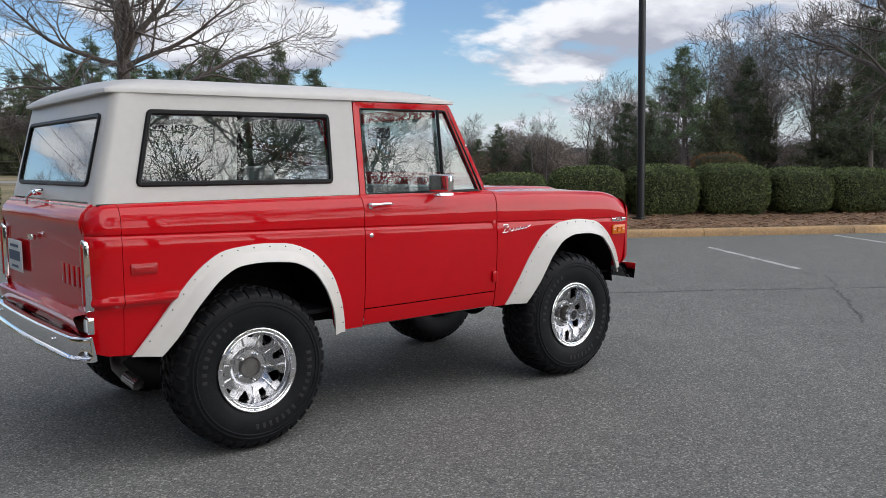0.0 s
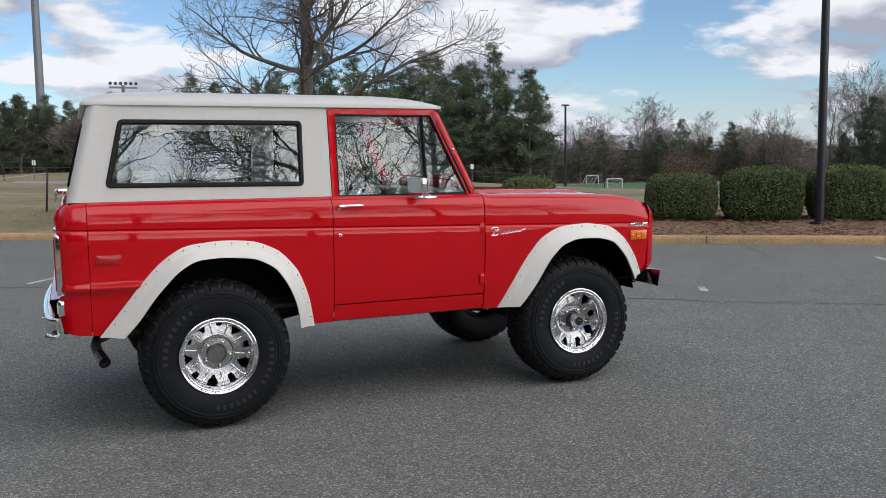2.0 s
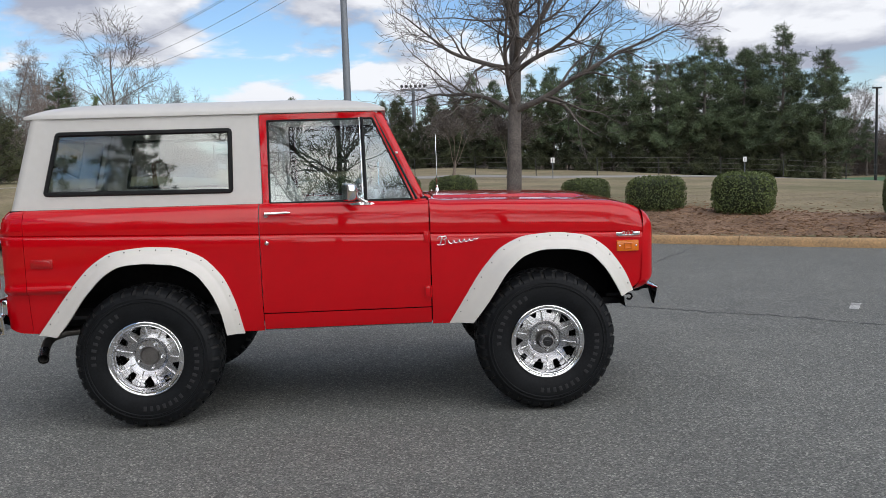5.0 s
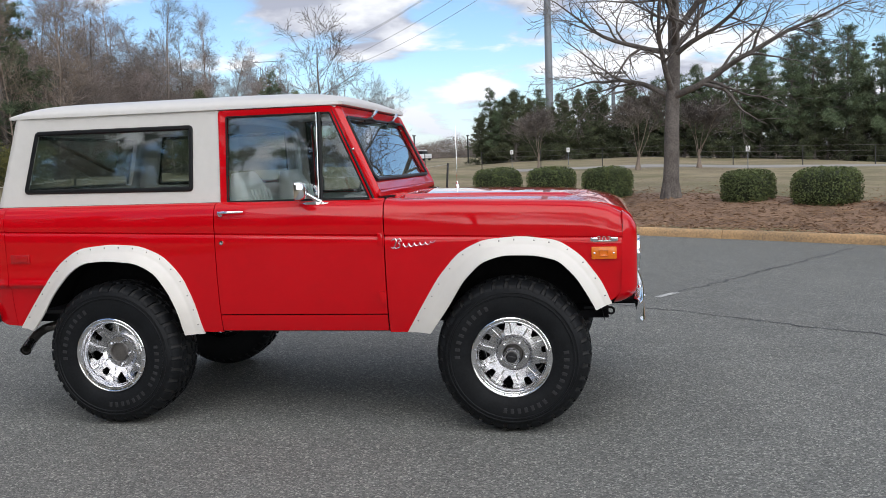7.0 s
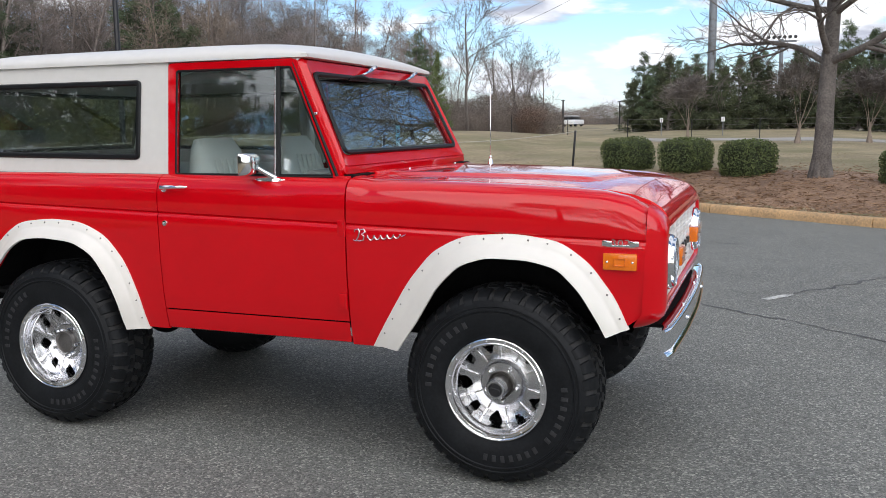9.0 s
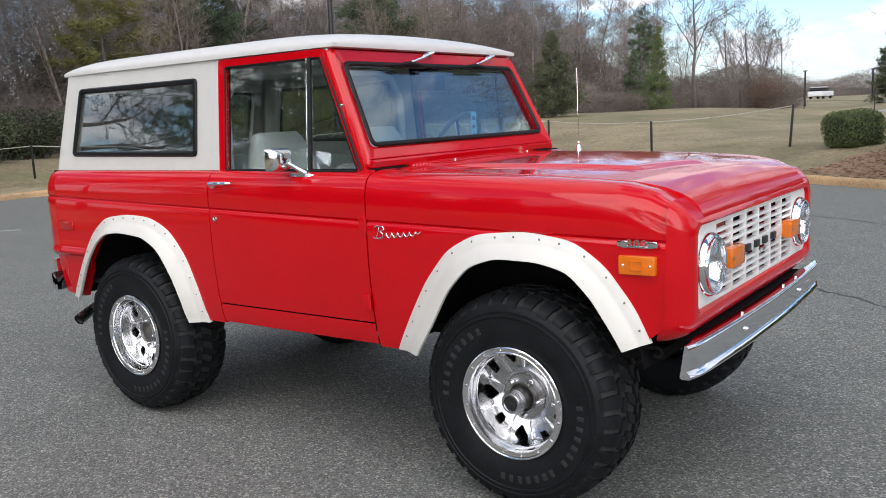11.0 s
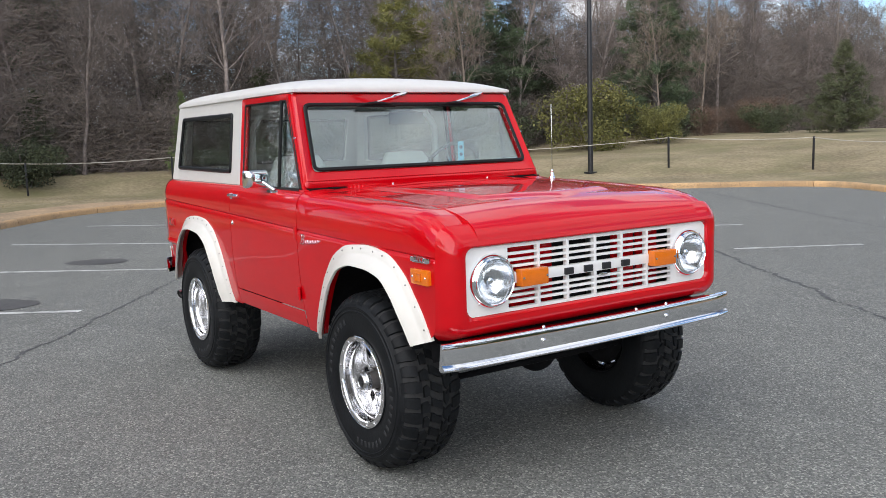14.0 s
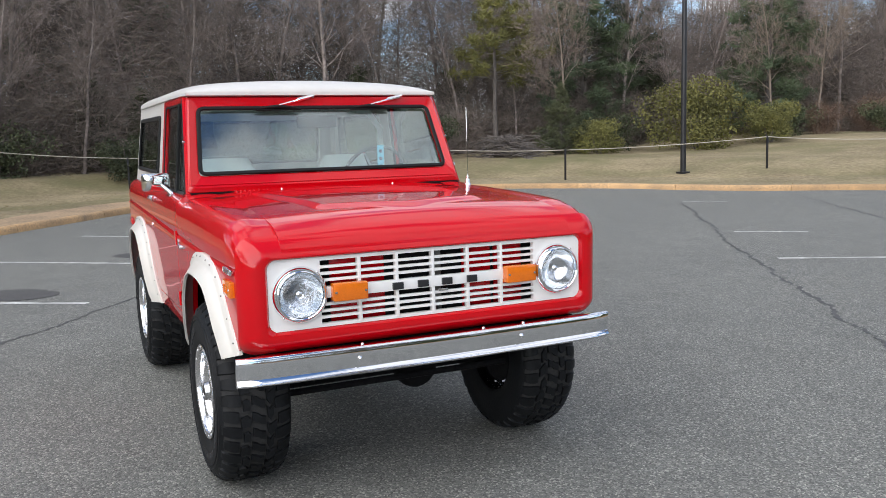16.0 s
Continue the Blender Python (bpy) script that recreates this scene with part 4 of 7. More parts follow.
        part("washer_nozzle", bm, CHROME, cowl)
    # antenna on the left fender
    bm = bmesh.new()
    put_lathe(bm, [(0.0, 1.325), (0.006, 1.323), (0.009, 1.314), (0.007, 1.307), (0.013, 1.298), (0.013, 1.288), (0.018, 1.278), (0.020, 1.255)], 14, "z", (1.80, 0.765, 0))
    ant = part("antenna_base", bm, CHROME, car, "chrome antenna base")
    bm = bmesh.new()
    put_tube(bm, [(1.80, 0.765, 1.32), (1.798, 0.766, 1.715)], [0.0026, 0.0018], 6)
    part("antenna_mast", bm, CHROME, ant)


def grille_panel():
    """A flat panel with a 6 by 8 field of slots; the middle bar is solid."""
    bm = bmesh.new()
    xs0, xs1 = 2.962, 2.984
    for y0, y1, c in ((-0.727, -0.512, -0.60), (0.482, 0.727, 0.60)):
        # end plates with a round opening for each headlamp
        angles = sorted([2 * math.pi * k / 44 for k in range(44)] + [math.atan2(z - 0.942, y - c) % (2 * math.pi) for y in (y0, y1) for z in (0.80, 1.087)])
        plate, hole = [], []
        for a in angles:
            u, w = math.cos(a), math.sin(a)
            reach = min(((y1 if u > 0 else y0) - c) / u if abs(u) > 1e-6 else 9.0, ((1.087 if w > 0 else 0.80) - 0.942) / w if abs(w) > 1e-6 else 9.0)
            plate.append(Vector((xs1, c + u * reach, 0.942 + w * reach)))
            rr = min(0.098, reach - 0.003)
            hole.append(Vector((xs1, c + u * rr, 0.942 + w * rr)))
        ring_panel(bm, plate, hole, (xs0 - xs1, 0, 0))
    # horizontal bars
    top, bottom = 1.072, 0.814
    put_box(bm, xs0, xs1 + 0.001, -0.5135, 0.4835, top, 1.087, 0.0)
    put_box(bm, xs0, xs1 + 0.001, -0.5135, 0.4835, 0.80, bottom, 0.0)
    put_box(bm, xs0, xs1 + 0.006, -0.5135, 0.4835, 0.918, 0.964, 0.004)
    for a, b in ((0.964, top), (bottom, 0.918)):
        for k in (1, 2, 3):
            z = a + (b - a) * k / 4
            put_box(bm, xs0 + 0.004, xs1 + 0.003, -0.5135, 0.4835, z - 0.0056, z + 0.0056, 0.002)
    # uprights
    n = 6
    for k in range(1, n):
        y = -0.512 + 0.994 * k / n
        put_box(bm, xs0 + 0.002, xs1 + 0.005, y - 0.0075, y + 0.0075, 0.806, 1.08, 0.003)
    return bm


def headlamp(sgn):
    c = (2.984, sgn * 0.60, 0.942)
    bm = bmesh.new()
    put_lathe(bm, [(0.115, -0.01), (0.115, 0.004), (0.111, 0.018), (0.106, 0.024), (0.100, 0.024), (0.095, 0.012), (0.093, 0.0)], 40, "x", c, closed=True)
    ring = part("headlamp_bezel", bm, CHROME, car, "round headlamp in a chrome bezel")
    bm = bmesh.new()
    put_lathe(bm, [(0.1005, 0.024), (0.0995, 0.033), (0.096, 0.036), (0.092, 0.033), (0.091, 0.018)], 40, "x", c, closed=True)
    part("headlamp_ring", bm, CHROME, ring)
    bm = bmesh.new()
    put_lathe(bm, [(0.091, 0.016), (0.082, -0.008), (0.06, -0.035), (0.03, -0.05), (0.0005, -0.055)], 32, "x", c, caps=False)
    part("reflector", bm, REFLECT, ring, "silvered reflector")
    bm = bmesh.new()
    bmesh.ops.create_uvsphere(bm, u_segments=14, v_segments=8, radius=0.022, matrix=Matrix.Translation((c[0] - 0.015, c[1], c[2])))
    part("bulb_shield", bm, CHROME, ring)
    bm = bmesh.new()
    put_lathe(bm, [(0.092, 0.024), (0.078, 0.033), (0.055, 0.040), (0.028, 0.0445), (0.0005, 0.046)], 40, "x", c, caps=False)
    g = part("headlamp_lens", bm, LENS, ring, "clear fluted glass lens")
    g.visible_shadow = False
    bm = bmesh.new()
    for k in range(9):
        z = -0.075 + 0.15 * k / 8
        h = math.sqrt(0.086 ** 2 - z * z)
        for j in range(1, 4):
            y0 = -h + 2 * h * j / 4
            x = 0.020
            put_box(bm, c[0] + x, c[0] + x + 0.002, c[1] + y0 + 0.001, c[1] + y0 + 0.0025, c[2] + z - 0.008, c[2] + z + 0.008, 0.0)
    part("lens_flutes", bm, LENS, ring)
    for a in (50, 230):
        b2 = bmesh.new()
        bmesh.ops.create_uvsphere(b2, u_segments=8, v_segments=5, radius=0.006, matrix=Matrix.Translation((c[0] + 0.012, c[1] + 0.113 * math.cos(radians(a)), c[2] + 0.113 * math.sin(radians(a)))))
        part("screw", b2, CHROME, ring)


def bumper(x_face, sgn, z0, z1, half, name, label, bow=0.03, wrap=0.015):
    """Pressed chrome bumper: a tall face with rolled top and bottom edges, ends swept back."""
    bm = bmesh.new()
    h = z1 - z0
    prof = [(-0.055, z1 - 0.006), (-0.05, z1 - 0.001), (-0.012, z1), (-0.004, z1 - 0.003), (0.0, z1 - 0.010), (-0.003, z0 + h * 0.6), (-0.007, z0 + h * 0.24), (-0.004, z0 + h * 0.215), (0.008, z0 + h * 0.09), (0.008, z0 + h * 0.05), (0.002, z0), (-0.02, z0 - 0.001), (-0.03, z0 + 0.004)]
    rows = []
    n = 46
    for i in range(n + 1):
        y = half * (2 * i / n - 1)
        e = abs(y) / half
        back = bow * e ** 2 + wrap * max(0, (e - 0.88) / 0.12) ** 2
        slim = 1 - 0.75 * max(0, (e - 0.86) / 0.14)
        rows.append([Vector((x_face + sgn * (px * (slim if px < -0.03 else 1) - back), y, z)) for px, z in prof])
    vs = put_grid(bm, rows, close=True)
    bm.faces.new(vs[0][::-1]); bm.faces.new(vs[-1])
    return part(name, bm, CHROME, car, label, sharp=45)


def build_bumpers():
    f = bumper(3.058, 1, 0.603, 0.718, 0.872, "front_bumper", "chrome front bumper")
    for y in (-0.38, 0.38):
        bm = bmesh.new()
        bmesh.ops.create_uvsphere(bm, u_segments=12, v_segments=8, radius=0.0105, matrix=Matrix.Translation((3.051, y, 0.668)))
        part("bolt", bm, CHROME, f)
    for y in (-0.36, 0.20, 0.40):
        bm = bmesh.new()
        bmesh.ops.create_uvsphere(bm, u_segments=12, v_segments=8, radius=0.010, matrix=Matrix.Translation((3.028, y, 0.718)))
        part("bolt", bm, CHROME, f)
    for y in (-0.40, 0.40):
        bm = bmesh.new()
        put_box(bm, 2.80, 3.03, y - 0.03, y + 0.03, 0.63, 0.69, 0.008)
        part("bumper_bracket", bm, UNDER, f)
        bm = bmesh.new()
        put_tube(bm, [(2.84, y * 1.9, 0.668)] + [(2.862 + 0.017 * math.cos(a), y * 1.9, 0.650 + 0.017 * math.sin(a)) for a in (radians(100 - 27 * k) for k in range(10))], 0.006, 8)
        put_box(bm, 2.72, 2.85, y * 1.9 - 0.012, y * 1.9 + 0.012, 0.660, 0.676, 0.004)
        part("tow_hook", bm, UNDER, f, "black steel tow hook")
    # apron between the bumper and the body
    bm = bmesh.new()
    put_box(bm, 2.90, 3.01, -0.70, 0.70, 0.685, 0.703, 0.006)
    part("gravel_pan", bm, UNDER, f)
    r = bumper(-0.898, -1, 0.58, 0.695, 0.855, "rear_bumper", "chrome rear bumper", bow=0.03, wrap=0.06)
    for y in (-0.55, -0.2, 0.2, 0.55):
        bm = bmesh.new()
        bmesh.ops.create_uvsphere(bm, u_segments=12, v_segments=8, radius=0.008, matrix=Matrix.Translation((-0.890, y, 0.655)))
        part("bolt", bm, CHROME, r)
    for y in (-0.40, 0.40):
        bm = bmesh.new()
        put_box(bm, -0.865, -0.60, y - 0.03, y + 0.03, 0.60, 0.67, 0.008)
        part("bumper_bracket", bm, UNDER, r)


# --- windscreen
def ws(y, z, out=0.0):
    """A point in the windscreen's sloping plane."""
    return Vector((1.63 - 0.468 * (z - 1.29) + out * 0.906, y, z + out * 0.424))


def build_windscreen():
    outer = poly_round([ws(-0.795, 1.292), ws(-0.735, 1.806), ws(0.735, 1.806), ws(0.795, 1.292)], 0.03)
    inner = poly_round([ws(-0.725, 1.375), ws(-0.687, 1.744), ws(0.687, 1.744), ws(0.725, 1.375)], 0.03)
    bm = bmesh.new()
    mid = [a.lerp(b, 0.25) + Vector((0.012, 0, 0.004)) for a, b in zip(outer, inner)]
    ring_panel(bm, mid, inner, (-0.05, 0, -0.01))
    ring_panel(bm, outer, mid, (-0.06, 0, -0.01))
    bmesh.ops.remove_doubles(bm, verts=bm.verts, dist=1e-4)
    frame_ob = part("windscreen_frame", bm, RED, car, "red windscreen frame", sharp=50)
    gasket("windscreen_seal", [p + Vector((0.006, 0, 0.003)) for p in poly_round([ws(-0.716, 1.384), ws(-0.680, 1.735), ws(0.680, 1.735), ws(0.716, 1.384)], 0.035)], 0.012, frame_ob)
    pane("windscreen", poly_round([ws(-0.722, 1.378, -0.012), ws(-0.685, 1.741, -0.012), ws(0.685, 1.741, -0.012), ws(0.722, 1.378, -0.012)], 0.03), SCREEN, frame_ob, (-0.004, 0, -0.002), "slightly tinted windscreen")
    # a groove line across the lower frame
    bm = bmesh.new()
    put_tube(bm, [ws(-0.78, 1.325, 0.0125), ws(0.78, 1.325, 0.0125)], 0.0035, 6)
    part("frame_moulding", bm, RED, frame_ob)
    for y0 in (-0.238, 0.312):
        bm = bmesh.new()
        put_tube(bm, [ws(y0 + 0.215, 1.790, 0.030), ws(y0 + 0.205, 1.788, 0.034), ws(y0 + 0.115, 1.765, 0.036), ws(y0 + 0.105, 1.761, 0.034), ws(y0 + 0.0, 1.737, 0.034)], [0.007, 0.0125, 0.0105, 0.0065, 0.0055], 8)
        put_tube(bm, [ws(y0 + 0.19, 1.785, 0.0), ws(y0 + 0.19, 1.785, 0.034)], 0.011, 10)
        w = part("wiper_arm", bm, CHROME, frame_ob, "chrome wiper arm")
        bm = bmesh.new()
        put_tube(bm, [ws(y0 - 0.115, 1.724, 0.021), ws(y0 - 0.06, 1.730, 0.025), ws(y0, 1.733, 0.028), ws(y0 + 0.06, 1.730, 0.025), ws(y0 + 0.115, 1.724, 0.021)], [0.004, 0.008, 0.011, 0.008, 0.004], 8)
        put_tube(bm, [ws(y0 - 0.125, 1.720, 0.016), ws(y0 + 0.125, 1.720, 0.016)], 0.006, 6)
        part("wiper_blade", bm, GASKET, w, "black wiper blade")
    # sealing strip where the door meets the pillar
    for sgn in (-1, 1):
        bm = bmesh.new()
        put_tube(bm, [ws(sgn * 0.800, 1.30, -0.035), ws(sgn * 0.745, 1.80, -0.035)], 0.008, 6)
        part("pillar_seal", bm, GASKET, frame_ob)


# --- hardtop
def rear_x(z):
    return interp(z, [(1.285, -0.742), (1.812, -0.612)])


def build_hardtop():
    top = thing_mesh("hardtop", "white removable hardtop with long side windows")
    for sgn in (-1, 1):
        def g(x, z, off=0.0):
            return Vector((x, sgn * (top_y(z) + off), z))
        wc = [(-0.541, 1.368), (-0.459, 1.730), (0.535, 1.728), (0.531, 1.356)]
        outer = poly_round([g(rear_x(1.285) + 0.05, 1.285), g(rear_x(1.815) + 0.05, 1.815), g(0.690, 1.815), g(0.696, 1.285)], 0.004)
        inner = poly_round([g(*p) for p in wc], 0.02)
        bm = bmesh.new()
        ring_panel(bm, outer, inner, (0, -sgn * 0.035, 0))
        # rounded rear corner
        rows = []
        for z in (1.285, 1.4, 1.55, 1.7, 1.815):
            r = []
            for k in range(8):
                a = radians(90 * k / 7)
                r.append(Vector((rear_x(z) + 0.05 - 0.05 * math.sin(a), sgn * (top_y(z) - 0.05 + 0.05 * math.cos(a)), z)))
            r.append(Vector((rear_x(z), sgn * 0.70, z)))
            rows.append(r)
        put_grid(bm, rows)
        side = part("top_side", bm, ROOFW, top, "white hardtop side")
        gasket("window_seal", poly_round([g(x, z, 0.004) for x, z in [(-0.530, 1.379), (-0.452, 1.719), (0.524, 1.717), (0.520, 1.367)]], 0.014), 0.0135, side)
        pane("quarter_glass", poly_round([g(x, z, -0.004) for x, z in wc], 0.02), GLASS, side, (0, -sgn * 0.005, 0))
        bm = bmesh.new()
        put_tube(bm, [g(rear_x(1.29) + 0.01, 1.287, 0.004), g(0.69, 1.283, 0.004)], 0.006, 6)
        part("base_seal", bm, GASKET, side)
    # rear face with the lift gate window
    def r(y, z):
        return Vector((rear_x(z), y, z))
    bm = bmesh.new()
    ring_panel(bm, poly_round([r(-0.70, 1.30), r(-0.70, 1.815), r(0.70, 1.815), r(0.70, 1.30)], 0.004), poly_round([r(-0.655, 1.372), r(-0.645, 1.715), r(0.645, 1.715), r(0.655, 1.372)], 0.03), (0.035, 0, 0))
    gate = part("lift_gate", bm, ROOFW, top, "white lift gate with a handle")
    gasket("window_seal", [p - Vector((0.004, 0, 0)) for p in poly_round([r(-0.645, 1.382), r(-0.636, 1.705), r(0.636, 1.705), r(0.645, 1.382)], 0.035)], 0.0125, gate)
    pane("rear_glass", poly_round([r(-0.655, 1.372), r(-0.645, 1.715), r(0.645, 1.715), r(0.655, 1.372)], 0.03), GLASS, gate, (0.005, 0, 0))
    bm = bmesh.new()
    put_lathe(bm, [(0.0, -0.79), (0.016, -0.788), (0.018, -0.75), (0.018, -0.735)], 12, "x", (0, 0.10, 1.335))
    put_tube(bm, [(-0.785, 0.10, 1.335), (-0.795, 0.04, 1.34), (-0.80, -0.02, 1.325)], [0.010, 0.009, 0.007], 8)
    put_tube(bm, [(-0.785, 0.10, 1.335), (-0.80, 0.15, 1.31), (-0.805, 0.16, 1.27)], [0.010, 0.009, 0.006], 8)
    part("gate_handle", bm, CHROME, gate, "chrome T handle")
    # roof skin
    bm = bmesh.new()
    rows = []
    x0, x1, hw = -0.645, 1.425, 0.760
    nx, ny = 64, 48
    for i in range(nx + 1):
        v = 2 * i / nx - 1
        v = math.copysign(1 - (1 - abs(v)) ** 1.6, v)
        x = (x0 + x1) / 2 + v * (x1 - x0) / 2
        rr = []
        for j in range(ny + 1):
            u = 2 * j / ny - 1
            u = math.copysign(1 - (1 - abs(u)) ** 1.6, u)
            end = (1 - abs(v) ** 9) if v < 0 else (1 - abs(v) ** 6)
            narrow = hw - 0.02 * max(0, v) ** 4 - 0.03 * max(0, -v) ** 12
            z = 1.824 + (0.056 * max(0.0, 1 - abs(u) ** 8) ** 0.55 + 0.036 * (1 - u * u)) * max(0.0, end) ** 0.6
            rr.append(Vector((x, u * narrow, z)))
        rows.append(rr)
    put_grid(bm, rows)
    rim = [e for e in bm.edges if e.is_boundary]
    low = [v for v in bmesh.ops.extrude_edge_only(bm, edges=rim)["geom"] if isinstance(v, bmesh.types.BMVert)]
    for v in low:
        v.co.z = 1.808
    rim2 = [e for e in bm.edges if e.is_boundary]
    cx = (x0 + x1) / 2
    for v in [v for v in bmesh.ops.extrude_edge_only(bm, edges=rim2)["geom"] if isinstance(v, bmesh.types.BMVert)]:
        v.co.y *= 0.955
        v.co.x = cx + (v.co.x - cx) * 0.975
        v.co.z = 1.803
    part("roof", bm, ROOFW, top, "white domed roof with a drip edge", sharp=50)
    bm = bmesh.new()
    put_box(bm, -0.60, 1.38, -0.73, 0.73, 1.795, 1.803, 0.0)
    part("headliner", bm, VINYL, top)


def thing_mesh(name, label):
    """A small joining frame that carries a group of panels."""
    bm = bmesh.new()
    for sgn in (-1, 1):
        put_box(bm, -0.66, 0.70, sgn * 0.735 - 0.012, sgn * 0.735 + 0.012, 1.278, 1.300, 0.0)
    return part(name, bm, ROOFW, car, label)


# --- tail
def put_pill(bm, yc, hw, z0, z1, x0, x1, soft):
    """An upright block with round ends, standing out along x."""
    d = math.copysign(soft, x1 - x0)
    loops = []
    for x, k in ((x0, 0), (x1 - d, 0), (x1 - d * 0.3, soft * 0.4), (x1, soft)):
        lp = rrect(hw - k, z0 + k, z1 - k, hw - k - 0.0005, x)
        for p in lp:
            p.y += yc
        loops.append(lp)
    vs = put_grid(bm, loops, close=True)
    bm.faces.new(vs[-1])


def build_tail():
    bm = bmesh.new()
    rows = []
    for z in (0.74, 0.76, 0.85, 0.95, 1.05, 1.12, 1.17, 1.185, 1.21, 1.25, 1.28, 1.292):
        x = interp(z, [(0.74, -0.785), (1.13, -0.785), (1.16, -0.790), (1.185, -0.802), (1.22, -0.806), (1.26, -0.785), (1.292, -0.745)])
        rows.append([Vector((x - 0.004 * (1 - (2 * j / 20 - 1) ** 2), 0.765 * (2 * j / 20 - 1), z)) for j in range(21)])
    put_grid(bm, rows)
    for v in bmesh.ops.extrude_edge_only(bm, edges=[e for e in bm.edges if e.is_boundary])["geom"]:
        if isinstance(v, bmesh.types.BMVert):
            v.co.x += 0.02
    gate = part("tailgate", bm, RED, car, "red drop-down tailgate")
    bm = bmesh.new()
    sec = [(-0.76, 0.79), (-0.842, 0.782), (-0.848, 0.772), (-0.845, 0.76), (-0.825, 0.70), (-0.80, 0.672), (-0.78, 0.672), (-0.76, 0.68)]
    put_grid(bm, [[Vector((sx, y, sz)) for sx, sz in sec] for y in (-0.755, -0.745, 0.745, 0.755)])
    part("rear_valance", bm, RED, car, "red ledge under the tailgate")
    for sgn in (-1, 1):
        bm = bmesh.new()
        y0, y1 = sorted((sgn * 0.772, sgn * 0.828))
        yc = (y0 + y1) / 2
        put_pill(bm, yc, 0.026, 0.80, 1.135, -0.772, -0.806, 0.006)
        t = part("tail_lamp", bm, CHROME, car, "tall tail lamp with a chrome rim")
        bm = bmesh.new()
        put_pill(bm, yc, 0.017, 0.83, 1.115, -0.80, -0.812, 0.004)
        part("tail_lens", bm, REDLENS, t)
        bm = bmesh.new()
        put_box(bm, -0.806, -0.775, y0, y1, 0.70, 0.782, 0.008)
        t2 = part("reversing_lamp", bm, CHROME, car)
        bm = bmesh.new()
        put_box(bm, -0.811, -0.80, y0 + 0.009, y1 - 0.009, 0.712, 0.77, 0.004)
        part("reversing_lens", bm, PLATEW, t2)
    bm = bmesh.new()
    put_box(bm, -0.816, -0.808, 0.30, 0.60, 0.885, 1.06, 0.003)
    plate = part("number_plate", bm, PLATEW, gate, "white number plate with dark bars")
    for y0, y1, z0, z1 in ((0.33, 0.57, 0.945, 1.0), (0.36, 0.54, 1.02, 1.035), (0.38, 0.52, 0.905, 0.918)):
        bm = bmesh.new()
        put_box(bm, -0.8185, -0.816, y0, y1, z0, z1, 0.0)
        part("plate_bar", bm, PLATEB, plate)
    bm = bmesh.new()
    put_box(bm, -0.825, -0.80, 0.02, 0.10, 1.085, 1.115, 0.006)
    part("tailgate_handle", bm, CHROME, gate)
    for y in (-0.66, -0.58, -0.50, -0.42):
        bm = bmesh.new()
        put_box(bm, -0.7912, -0.784, y - 0.020, y + 0.020, 0.90, 1.0, 0.002)
        part("pressed_block", bm, RED, gate)
    # exhaust
    bm = bmesh.new()
    put_tube(bm, [(0.35, -0.50, 0.52), (-0.3, -0.52, 0.55), (-0.55, -0.555, 0.54), (-0.62, -0.60, 0.52), (-0.632, -0.66, 0.498), (-0.62, -0.74, 0.468), (-0.595, -0.83, 0.436)], [0.028, 0.028, 0.028, 0.028, 0.028, 0.028, 0.029], 14, caps=False)
    put_tube(bm, [(-0.595, -0.83, 0.436), (-0.62, -0.74, 0.468)], [0.025, 0.024], 14, caps=False)
    pipe = part("exhaust_pipe", bm, STEELD, car, "dark exhaust tail pipe")
    bm = bmesh.new()
    put_tube(bm, [(-0.618, -0.748, 0.465), (-0.593, -0.836, 0.434)], [0.0305, 0.0315], 18, caps=False)
    put_tube(bm, [(-0.593, -0.836, 0.434), (-0.618, -0.748, 0.465)], [0.0275, 0.0275], 18, caps=False)
    part("pipe_tip", bm, ALLOY, pipe, "bright tail pipe tip")


